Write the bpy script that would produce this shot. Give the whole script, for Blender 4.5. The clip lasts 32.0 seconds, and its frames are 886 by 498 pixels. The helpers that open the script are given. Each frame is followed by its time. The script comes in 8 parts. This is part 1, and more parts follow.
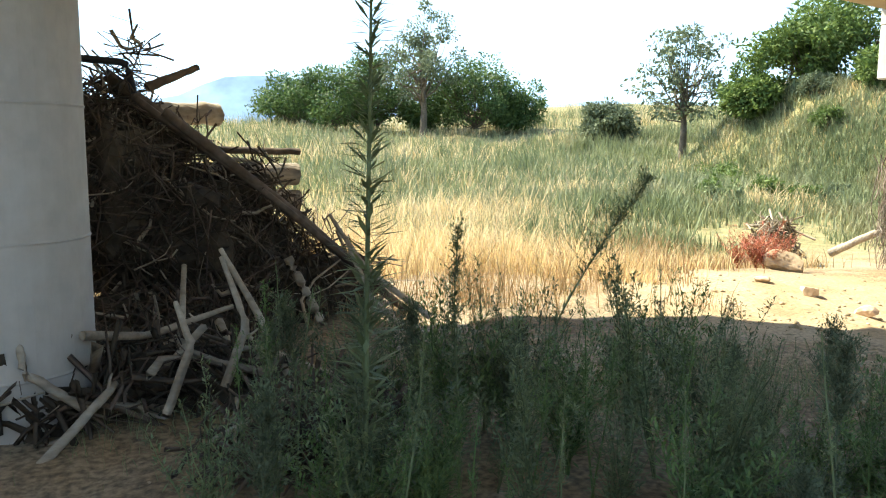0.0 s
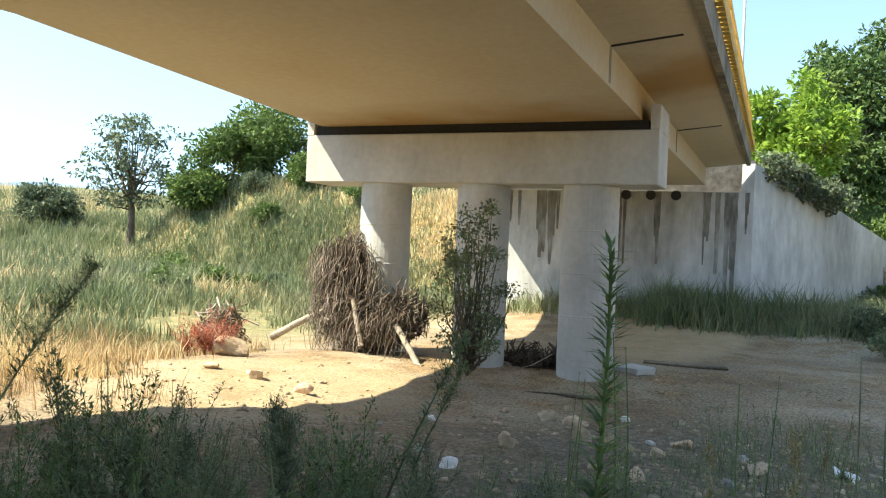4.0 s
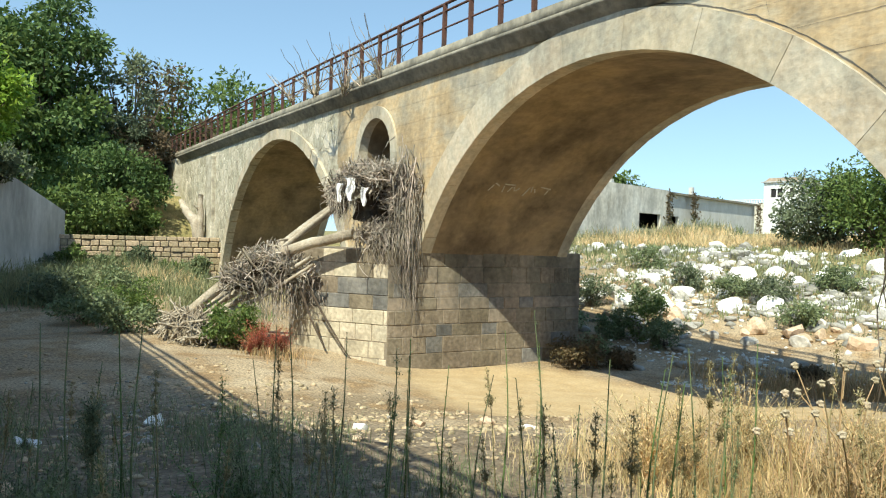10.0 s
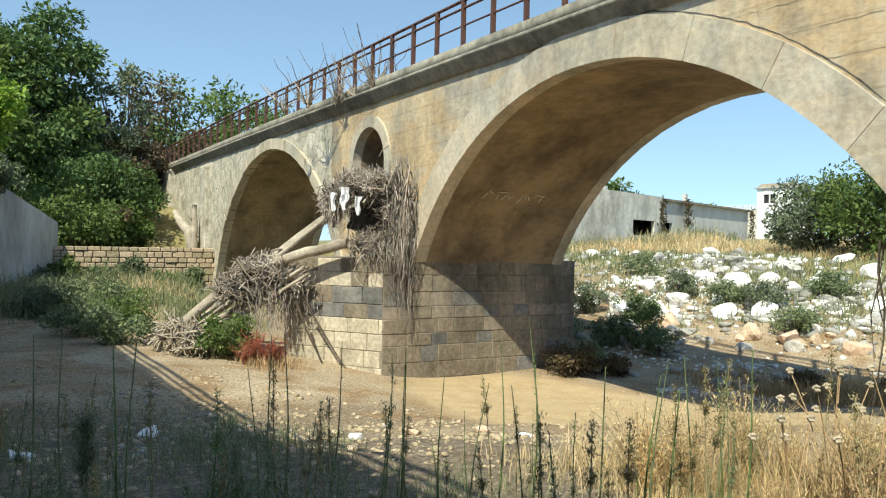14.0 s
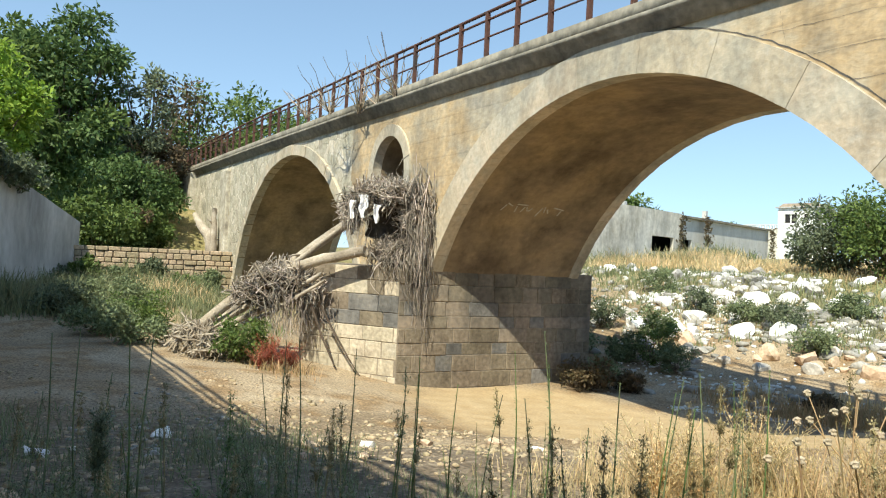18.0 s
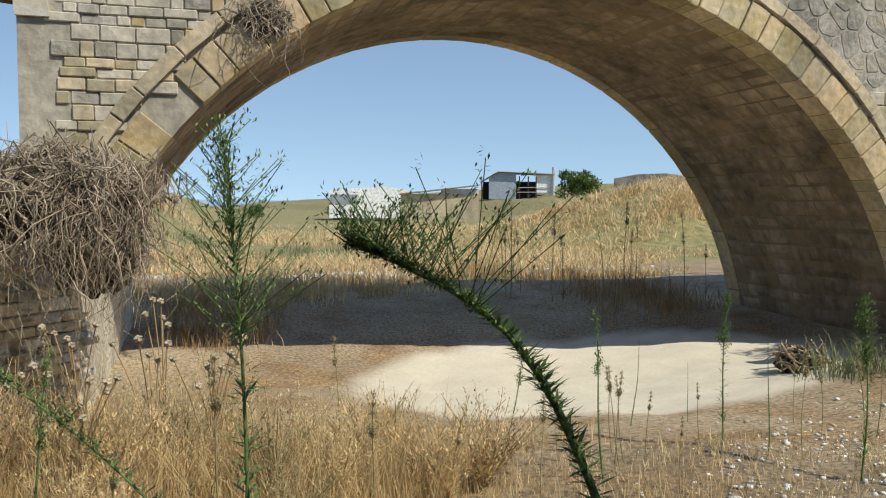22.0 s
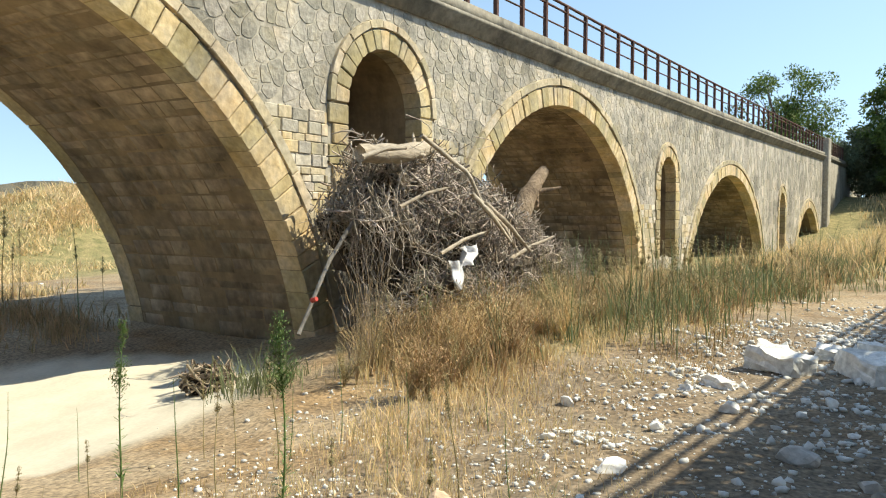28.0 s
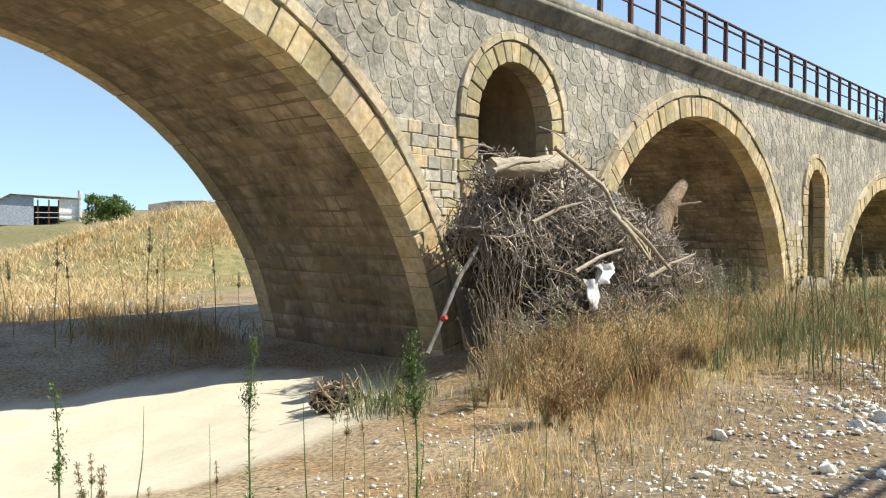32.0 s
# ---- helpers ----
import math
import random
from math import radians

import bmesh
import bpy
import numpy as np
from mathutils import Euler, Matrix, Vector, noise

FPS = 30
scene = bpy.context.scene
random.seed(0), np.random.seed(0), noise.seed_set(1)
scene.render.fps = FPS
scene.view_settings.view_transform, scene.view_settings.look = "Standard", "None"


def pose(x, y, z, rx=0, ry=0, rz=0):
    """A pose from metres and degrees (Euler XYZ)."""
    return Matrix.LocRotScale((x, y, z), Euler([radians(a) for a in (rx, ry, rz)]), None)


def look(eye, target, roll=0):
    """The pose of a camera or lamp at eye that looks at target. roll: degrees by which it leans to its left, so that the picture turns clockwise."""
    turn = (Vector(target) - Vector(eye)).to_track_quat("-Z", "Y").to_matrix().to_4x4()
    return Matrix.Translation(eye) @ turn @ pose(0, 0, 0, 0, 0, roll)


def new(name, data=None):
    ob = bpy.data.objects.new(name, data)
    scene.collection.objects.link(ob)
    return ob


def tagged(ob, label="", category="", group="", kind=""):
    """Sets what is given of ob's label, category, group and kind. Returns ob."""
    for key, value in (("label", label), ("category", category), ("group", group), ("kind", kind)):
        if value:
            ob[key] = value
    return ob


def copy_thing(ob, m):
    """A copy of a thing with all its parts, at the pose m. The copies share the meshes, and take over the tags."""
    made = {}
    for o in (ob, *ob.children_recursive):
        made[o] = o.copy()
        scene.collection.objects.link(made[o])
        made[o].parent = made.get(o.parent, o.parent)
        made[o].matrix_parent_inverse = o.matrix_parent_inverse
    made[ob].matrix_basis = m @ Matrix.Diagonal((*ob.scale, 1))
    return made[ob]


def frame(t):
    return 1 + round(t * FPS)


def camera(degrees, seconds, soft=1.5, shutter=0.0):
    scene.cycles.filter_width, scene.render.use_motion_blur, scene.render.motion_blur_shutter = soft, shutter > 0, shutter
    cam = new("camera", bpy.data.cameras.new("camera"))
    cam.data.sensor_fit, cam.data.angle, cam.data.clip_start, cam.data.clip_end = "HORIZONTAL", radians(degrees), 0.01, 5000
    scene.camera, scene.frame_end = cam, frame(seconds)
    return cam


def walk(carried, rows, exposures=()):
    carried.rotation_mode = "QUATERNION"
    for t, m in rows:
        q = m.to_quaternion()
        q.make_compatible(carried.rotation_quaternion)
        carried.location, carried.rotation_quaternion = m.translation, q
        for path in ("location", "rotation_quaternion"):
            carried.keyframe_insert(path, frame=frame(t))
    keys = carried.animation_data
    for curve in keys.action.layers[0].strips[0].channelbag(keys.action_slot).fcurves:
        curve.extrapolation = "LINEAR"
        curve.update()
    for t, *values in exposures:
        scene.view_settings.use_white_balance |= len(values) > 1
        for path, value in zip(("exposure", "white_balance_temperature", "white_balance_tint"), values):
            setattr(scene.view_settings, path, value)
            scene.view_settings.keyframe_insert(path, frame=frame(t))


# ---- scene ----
# ---- camera ----
cam = camera(58.0, 32.0, soft=1.15)
# seconds, eye, heading to the left of +y, pitch up, roll
ROWS = [
    (0, (0.00, 0.00, 1.65), 152.90, -7.55, 0.33),
    (0.5, (0.00, 0.00, 1.65), 152.97, -5.95, -0.10),
    (1, (0.00, 0.00, 1.65), 143.04, -4.85, 0.64),
    (1.5, (0.00, 0.00, 1.65), 132.67, -4.30, 1.78),
    (2, (0.00, 0.00, 1.65), 124.58, -3.63, 0.93),
    (2.5, (0.00, 0.00, 1.65), 120.89, -2.80, 1.83),
    (4.5, (0.00, 0.00, 1.65), 111.28, -0.41, 1.00),
    (5, (0.00, 0.00, 1.65), 105.76, -1.64, -0.10),
    (5.5, (0.00, 0.00, 1.65), 100.43, -2.24, 0.71),
    (6, (0.00, 0.00, 1.65), 94.60, -2.32, 0.51),
    (6.5, (0.00, 0.00, 1.65), 89.27, -2.33, 0.89),
    (7, (0.00, 0.00, 1.65), 85.24, -2.00, 2.01),
    (7.5, (0.00, 0.00, 1.65), 81.81, -1.85, 3.09),
    (8, (0.00, 0.00, 1.65), 78.91, -1.93, 3.44),
    (8.5, (0.00, 0.00, 1.65), 75.40, -2.41, 1.29),
    (9, (0.00, 0.00, 1.65), 70.38, -1.71, 1.28),
    (9.5, (0.00, 0.00, 1.65), 64.95, -1.00, 1.40),
    (10, (0.00, 0.00, 1.65), 60.48, -0.62, 1.50),
    (10.5, (0.00, 0.00, 1.65), 59.65, -0.53, 1.01),
    (11, (0.00, 0.00, 1.65), 62.37, -0.17, 1.31),
    (11.5, (0.00, 0.00, 1.65), 64.95, 0.12, 0.49),
    (12, (0.00, 0.00, 1.65), 65.87, -0.05, -0.06),
    (12.5, (0.00, 0.00, 1.65), 65.53, 0.27, 0.03),
    (13, (0.00, 0.00, 1.65), 64.94, 0.40, 0.02),
    (13.5, (0.00, 0.00, 1.65), 64.00, 0.17, 0.19),
    (14, (0.00, 0.00, 1.65), 60.10, -0.01, 1.01),
    (14.5, (0.00, 0.00, 1.65), 54.71, -0.17, 1.36),
    (15, (0.00, 0.00, 1.65), 57.77, -0.12, -0.44),
    (15.5, (0.00, 0.00, 1.65), 66.75, 0.09, -1.24),
    (17.5, (0.00, 0.00, 1.65), 66.73, 0.73, 3.09),
    (18, (0.00, 0.00, 1.65), 61.36, 0.68, 2.72),
    (18.5, (0.00, 0.00, 1.65), 54.71, 0.39, 1.79),
    (19, (-0.02, -0.06, 1.65), 44.05, -0.13, 0.81),
    (19.5, (0.01, -0.04, 1.65), 35.18, -0.58, -0.05),
    (20, (0.03, -0.02, 1.65), 27.44, -0.76, 0.91),
    (20.5, (0.08, 0.01, 1.64), 15.28, -1.43, 1.38),
    (21, (0.14, 0.03, 1.64), 4.75, -2.48, 0.77),
    (21.5, (0.20, -0.01, 1.65), -4.77, -2.80, 0.59),
    (22, (0.19, -0.07, 1.65), -16.18, -3.13, 0.09),
    (22.5, (0.19, -0.10, 1.64), -29.64, -3.87, 0.24),
    (23, (0.22, -0.12, 1.67), -42.25, -4.28, 1.64),
    (23.5, (0.29, -0.08, 1.67), -46.94, -4.14, 0.12),
    (24, (0.36, -0.04, 1.65), -50.54, -4.13, 1.25),
    (24.5, (0.38, 0.01, 1.65), -54.75, -6.03, 1.64),
    (26.5, (0.55, 0.56, 1.65), -64.03, -5.70, 1.64),
    (27, (0.63, 0.68, 1.64), -63.80, -5.94, 2.51),
    (27.5, (0.80, 0.87, 1.63), -61.42, -3.26, 2.93),
    (28, (0.88, 0.80, 1.63), -57.21, -2.23, 0.29),
    (28.5, (0.95, 0.94, 1.60), -55.57, -1.55, 0.59),
    (29, (1.05, 1.03, 1.59), -47.49, -0.92, -1.09),
    (29.5, (1.03, 1.07, 1.62), -44.95, -1.34, 0.80),
    (30, (1.04, 1.08, 1.61), -42.83, -0.75, 2.11),
    (30.5, (1.08, 1.05, 1.60), -43.59, -1.41, 1.29),
    (31, (1.10, 1.08, 1.61), -48.12, -1.60, 0.73),
    (31.5, (1.13, 1.09, 1.62), -49.28, -1.26, -0.52),
    (32, (1.11, 1.08, 1.61), -48.32, -1.01, 0.32),
]


def aim(eye, heading, pitch, roll):
    h, p = radians(heading), radians(pitch)
    way = Vector((-math.sin(h) * math.cos(p), math.cos(h) * math.cos(p), math.sin(p)))
    return look(Vector(eye), Vector(eye) + way, roll)


EXPOSURES = [(0.0, 2.23, 7220, 1), (2.5, 1.76, 7220, 1), (5.0, 2.16, 7120, 0), (6.0, 2.24, 7150, 0), (7.0, 1.99, 7220, 0), (9.0, 1.43, 6970, -4), (11.0, 1.05, 6970, -3), (13.0, 1.16, 6870, -2), (15.5, 0.82, 6870, -1), (18.0, 1.15, 7020, 1), (19.0, 0.94, 7170, 2), (21.0, 0.6, 6820, 6), (22.0, 0.54, 6836, 6), (23.0, 0.7, 6953, 6), (24.5, 1.08, 7180, 4), (27.0, 1.23, 7530, 2), (29.0, 1.14, 7270, 4), (32.0, 1.13, 7070, 5)]
walk(cam, [(t, aim(eye, a, b, c)) for t, eye, a, b, c in ROWS], EXPOSURES)

# ---- world and sun ----
SUN_WAY = Vector((0.78, -1.0, 1.5)).normalized()
world = bpy.data.worlds.new("sky")
scene.world = world
world.use_nodes = True
wn = world.node_tree.nodes
sky = wn.new("ShaderNodeTexSky")
sky.sky_type = "NISHITA"
sky.sun_disc = False
sky.air_density, sky.dust_density, sky.ozone_density = 1.15, 0.05, 1.0
sky.sun_elevation = math.asin(SUN_WAY.z)
sky.sun_rotation = math.atan2(SUN_WAY.x, SUN_WAY.y)
wn["Background"].inputs[1].default_value = 0.118
# the clear blue of the upper sky reaches down to the horizon
direction = wn.new("ShaderNodeTexCoord")
raised = wn.new("ShaderNodeMapping")
raised.inputs["Location"].default_value = (0, 0, 0.20)
world.node_tree.links.new(direction.outputs["Generated"], raised.inputs[0])
world.node_tree.links.new(raised.outputs[0], sky.inputs[0])
world.node_tree.links.new(sky.outputs[0], wn["Background"].inputs[0])
sun = new("sun", bpy.data.lights.new("sun", "SUN"))
sun.data.energy = 3.3
sun.data.angle = radians(0.53)
sun.data.color = (1.0, 0.95, 0.86)
sun.matrix_world = look(SUN_WAY * 50, (0, 0, 0))

# ---- materials ----
def mat(name, cols, scale=0.6, fine=14.0, rough=0.9, bump=0.25, vary=0.0, island=0.0, metal=0.0, spec=0.3, stretch=(1, 1, 1), leaf=0.0, grainy=0.24, bands=0.0, blot=0.0, depth=0.03):
    """A surface whose colour wanders between cols at one scale, with finer grain and relief."""
    m = bpy.data.materials.new(name)
    m.use_nodes = True
    nt = m.node_tree
    n, lk = nt.nodes, nt.links.new
    bsdf = n["Principled BSDF"]
    geo = n.new("ShaderNodeNewGeometry")
    mp = n.new("ShaderNodeMapping")
    mp.inputs["Scale"].default_value = stretch
    lk(geo.outputs["Position"], mp.inputs[0])
    big = n.new("ShaderNodeTexNoise")
    big.inputs["Scale"].default_value = scale
    big.inputs["Detail"].default_value = 6
    big.inputs["Roughness"].default_value = 0.62
    lk(mp.outputs[0], big.inputs["Vector"])
    ramp = n.new("ShaderNodeValToRGB")
    el = ramp.color_ramp.elements
    while len(el) < len(cols):
        el.new(0.5)
    for i, c in enumerate(cols):
        el[i].position = 0.3 + 0.4 * i / max(1, len(cols) - 1)
        el[i].color = (*c, 1)
    lk(big.outputs[0], ramp.inputs[0])
    col = ramp.outputs[0]
    grain = n.new("ShaderNodeTexNoise")
    grain.inputs["Scale"].default_value = fine
    grain.inputs["Detail"].default_value = 5
    lk(mp.outputs[0], grain.inputs["Vector"])
    hsv = n.new("ShaderNodeHueSaturation")
    rng = n.new("ShaderNodeMapRange")
    rng.inputs[1].default_value, rng.inputs[2].default_value = 0.3, 0.7
    rng.inputs[3].default_value, rng.inputs[4].default_value = 1 - grainy, 1 + grainy
    lk(grain.outputs[0], rng.inputs[0])
    lk(col, hsv.inputs["Color"])
    lk(rng.outputs[0], hsv.inputs["Value"])
    col = hsv.outputs[0]
    for amount, source in ((vary, "o"), (island, "i")):
        if amount:
            if source == "o":
                r = n.new("ShaderNodeObjectInfo").outputs["Random"]
            else:
                r = geo.outputs["Random Per Island"]
            h2 = n.new("ShaderNodeHueSaturation")
            r2 = n.new("ShaderNodeMapRange")
            r2.inputs[3].default_value, r2.inputs[4].default_value = 1 - amount, 1 + amount
            lk(r, r2.inputs[0])
            lk(r2.outputs[0], h2.inputs["Value"])
            mul = n.new("ShaderNodeMath")
            mul.operation = "MULTIPLY_ADD"
            mul.inputs[1].default_value, mul.inputs[2].default_value = -0.03 * amount / 0.3, 0.5 + 0.015 * amount / 0.3
            lk(r, mul.inputs[0])
            lk(mul.outputs[0], h2.inputs["Hue"])
            lk(col, h2.inputs["Color"])
            col = h2.outputs[0]
    if blot:
        # broad weather stains, drawn out downwards
        ms = n.new("ShaderNodeMapping")
        ms.inputs["Scale"].default_value = (1.0, 1.0, 0.4)
        lk(geo.outputs["Position"], ms.inputs[0])
        st = n.new("ShaderNodeTexNoise")
        st.inputs["Scale"].default_value, st.inputs["Detail"].default_value = 0.9, 8
        st.inputs["Roughness"].default_value = 0.7
        lk(ms.outputs[0], st.inputs["Vector"])
        sr = n.new("ShaderNodeMapRange")
        sr.inputs[1].default_value, sr.inputs[2].default_value = 0.36, 0.58
        sr.inputs[3].default_value, sr.inputs[4].default_value = 1 - blot, 1.06
        lk(st.outputs[0], sr.inputs[0])
        h3 = n.new("ShaderNodeHueSaturation")
        lk(sr.outputs[0], h3.inputs["Value"])
        lk(col, h3.inputs["Color"])
        col = h3.outputs[0]
    height = grain.outputs[0]
    if bands:
        # level board and pour marks
        wv = n.new("ShaderNodeTexWave")
        wv.wave_type, wv.bands_direction, wv.wave_profile = "BANDS", "Z", "SAW"
        wv.inputs["Scale"].default_value, wv.inputs["Distortion"].default_value = 0.72, 0.55
        wv.inputs["Detail"].default_value, wv.inputs["Detail Scale"].default_value = 2.0, 0.35
        lk(geo.outputs["Position"], wv.inputs["Vector"])
        wr = n.new("ShaderNodeMapRange")
        wr.inputs[1].default_value, wr.inputs[2].default_value = 0.0, 0.10
        wr.inputs[3].default_value, wr.inputs[4].default_value = 1 - bands, 1.0
        lk(wv.outputs[1], wr.inputs[0])
        h4 = n.new("ShaderNodeHueSaturation")
        lk(wr.outputs[0], h4.inputs["Value"])
        lk(col, h4.inputs["Color"])
        col = h4.outputs[0]
    lk(col, bsdf.inputs["Base Color"])
    bsdf.inputs["Roughness"].default_value = rough
    bsdf.inputs["Metallic"].default_value = metal
    bsdf.inputs["Specular IOR Level"].default_value = spec
    if bump:
        bp = n.new("ShaderNodeBump")
        bp.inputs["Strength"].default_value = bump
        bp.inputs["Distance"].default_value = depth
        lk(grain.outputs[0], bp.inputs["Height"])
        lk(bp.outputs[0], bsdf.inputs["Normal"])
    if leaf:
        tr = n.new("ShaderNodeBsdfTranslucent")
        lk(col, tr.inputs[0])
        mix = n.new("ShaderNodeMixShader")
        mix.inputs[0].default_value = leaf
        lk(bsdf.outputs[0], mix.inputs[1])
        lk(tr.outputs[0], mix.inputs[2])
        lk(mix.outputs[0], n["Material Output"].inputs[0])
    return m


M_OCHRE = mat("ochre_render", [(0.31, 0.285, 0.235), (0.41, 0.355, 0.265), (0.51, 0.375, 0.22), (0.46, 0.39, 0.28), (0.36, 0.335, 0.28)], 0.42, 9, bump=0.4, stretch=(1, 1, 1.5), grainy=0.14, bands=0.20, blot=0.40)
M_GREY_WALL = mat("grey_rubble_bed", [(0.34, 0.31, 0.25), (0.46, 0.42, 0.35)], 0.8, 9, bump=0.6, blot=0.3)
# undersides of the arches: darker and browner than the wall faces
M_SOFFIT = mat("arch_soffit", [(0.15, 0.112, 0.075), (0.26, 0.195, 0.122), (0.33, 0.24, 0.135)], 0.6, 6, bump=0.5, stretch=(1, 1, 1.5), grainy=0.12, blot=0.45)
M_PALE_STONE = mat("pale_dressed_stone", [(0.38, 0.33, 0.24), (0.50, 0.42, 0.28), (0.44, 0.39, 0.31)], 1.6, 12, bump=0.5, vary=0.24, grainy=0.2, blot=0.3)
M_YELLOW_STONE = mat("yellow_dressed_stone", [(0.46, 0.34, 0.16), (0.52, 0.42, 0.25), (0.42, 0.37, 0.28)], 1.9, 12, bump=0.5, vary=0.26, grainy=0.2, blot=0.35)
M_GREY_STONE = mat("grey_rubble_stone", [(0.27, 0.255, 0.22), (0.38, 0.35, 0.295), (0.45, 0.39, 0.29)], 2.4, 14, bump=0.7, vary=0.27, blot=0.35)
M_GREY_ISLES = mat("grey_rubble_far", [(0.27, 0.255, 0.22), (0.38, 0.35, 0.295), (0.45, 0.39, 0.29)], 2.4, 14, bump=0.7, island=0.27, blot=0.35)
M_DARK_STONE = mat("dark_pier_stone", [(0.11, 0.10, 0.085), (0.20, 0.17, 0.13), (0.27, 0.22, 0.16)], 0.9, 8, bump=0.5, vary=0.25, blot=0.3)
M_CONCRETE = mat("concrete", [(0.46, 0.45, 0.42), (0.52, 0.51, 0.48), (0.49, 0.47, 0.43)], 0.7, 9, bump=0.10, grainy=0.06, blot=0.14)
M_CURB = mat("weathered_concrete", [(0.14, 0.13, 0.108), (0.27, 0.245, 0.195), (0.21, 0.185, 0.14)], 1.2, 7, bump=0.5, blot=0.4)
M_SLAB = mat("deck_soffit_concrete", [(0.46, 0.38, 0.26), (0.52, 0.46, 0.36), (0.54, 0.50, 0.43)], 0.14, 9, bump=0.08, grainy=0.05)
# rust-ochre water stain on the slab beside the bearing line
_n, _lk = M_SLAB.node_tree.nodes, M_SLAB.node_tree.links
_bsdf = _n["Principled BSDF"]
_was = _bsdf.inputs["Base Color"].links[0].from_socket
_geo = _n.new("ShaderNodeNewGeometry")
_sep = _n.new("ShaderNodeSeparateXYZ")
_lk.new(_geo.outputs["Position"], _sep.inputs[0])
_ns = _n.new("ShaderNodeTexNoise")
_ns.inputs["Scale"].default_value, _ns.inputs["Detail"].default_value = 0.9, 5
_lk.new(_geo.outputs["Position"], _ns.inputs["Vector"])
_add = _n.new("ShaderNodeMath")
_add.operation = "MULTIPLY_ADD"
_add.inputs[1].default_value = 2.4
_lk.new(_ns.outputs[0], _add.inputs[0])
_lk.new(_sep.outputs[0], _add.inputs[2])
_far = _n.new("ShaderNodeMapRange")
_far.inputs[1].default_value, _far.inputs[2].default_value, _far.inputs[3].default_value, _far.inputs[4].default_value = 0.2, 2.2, 0.85, 0.0
_off = _n.new("ShaderNodeMath")
_off.operation = "ADD"
_off.inputs[1].default_value = 12.3
_lk.new(_add.outputs[0], _off.inputs[0])
_abs = _n.new("ShaderNodeMath")
_abs.operation = "ABSOLUTE"
_lk.new(_off.outputs[0], _abs.inputs[0])
_lk.new(_abs.outputs[0], _far.inputs[0])
_mix = _n.new("ShaderNodeMix")
_mix.data_type = "RGBA"
_mix.inputs[7].default_value = (0.36, 0.22, 0.075, 1)
_lk.new(_far.outputs[0], _mix.inputs[0])
_lk.new(_was, _mix.inputs[6])
_lk.new(_mix.outputs[2], _bsdf.inputs["Base Color"])
M_WHITEWALL = mat("whitewashed_concrete", [(0.36, 0.35, 0.33), (0.54, 0.535, 0.52), (0.62, 0.615, 0.60)], 0.4, 5, bump=0.15, stretch=(1, 1, 0.35), grainy=0.10, blot=0.30)
# near-black for cracks, and for shade painted in the deck-end recess
M_DARK_GAP = mat("dark_gap", [(0.06, 0.055, 0.05), (0.14, 0.13, 0.12)], 1.5, 6, bump=0.1)
M_STREAK = mat("old_water_streak", [(0.08, 0.074, 0.064), (0.19, 0.18, 0.16), (0.36, 0.35, 0.325)], 2.2, 9, bump=0.05, stretch=(1, 1, 0.3))
M_RUST = mat("rusty_steel", [(0.06, 0.034, 0.027), (0.11, 0.05, 0.035), (0.05, 0.04, 0.036)], 2.0, 20, rough=0.75, bump=0.2)
M_YELLOW = mat("yellow_painted_steel", [(0.45, 0.28, 0.05), (0.52, 0.33, 0.07)], 2.0, 20, rough=0.6, bump=0.1)
M_RUBBER = mat("black_joint", [(0.02, 0.02, 0.02), (0.035, 0.03, 0.028)], 2.0, 20, rough=0.8, bump=0.1)
M_WOOD = mat("bleached_driftwood", [(0.27, 0.22, 0.165), (0.40, 0.34, 0.265), (0.50, 0.44, 0.36)], 2.5, 26, bump=0.6, stretch=(0.35, 1, 1), grainy=0.2, blot=0.3)
M_TWIG = mat("dry_twigs", [(0.22, 0.17, 0.12), (0.34, 0.275, 0.20), (0.44, 0.375, 0.29)], 1.5, 12, bump=0.1, island=0.4)
M_TWIG_GREY = mat("grey_twigs", [(0.18, 0.15, 0.125), (0.36, 0.31, 0.26), (0.56, 0.50, 0.43)], 1.5, 12, bump=0.1, island=0.5)
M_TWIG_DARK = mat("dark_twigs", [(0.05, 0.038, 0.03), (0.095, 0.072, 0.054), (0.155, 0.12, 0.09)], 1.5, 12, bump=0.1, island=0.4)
M_BARK = mat("bark", [(0.09, 0.07, 0.05), (0.16, 0.13, 0.10)], 3.0, 15, bump=0.6)
M_LEAF = mat("tree_leaves", [(0.09, 0.14, 0.035), (0.14, 0.20, 0.055)], 0.6, 4, rough=0.6, bump=0, island=0.35, leaf=0.3)
M_LEAF_DARK = mat("dark_tree_leaves", [(0.068, 0.118, 0.036), (0.108, 0.17, 0.053)], 0.6, 4, rough=0.55, bump=0, island=0.35, leaf=0.25)
M_LEAF_BRIGHT = mat("bright_tree_leaves", [(0.20, 0.31, 0.04), (0.27, 0.38, 0.06)], 0.6, 4, rough=0.55, bump=0, island=0.25, leaf=0.4)
M_LEAF_BROWN = mat("browning_leaves", [(0.10, 0.085, 0.04), (0.13, 0.09, 0.055)], 0.6, 4, rough=0.7, bump=0, island=0.35, leaf=0.25)
M_LEAF_GREY = mat("grey_green_leaves", [(0.12, 0.15, 0.085), (0.17, 0.20, 0.12)], 0.6, 4, rough=0.7, bump=0, island=0.3, leaf=0.25)
M_WEED = mat("weed_green", [(0.15, 0.195, 0.095), (0.22, 0.26, 0.135)], 0.8, 5, rough=0.65, bump=0, island=0.3, leaf=0.25)
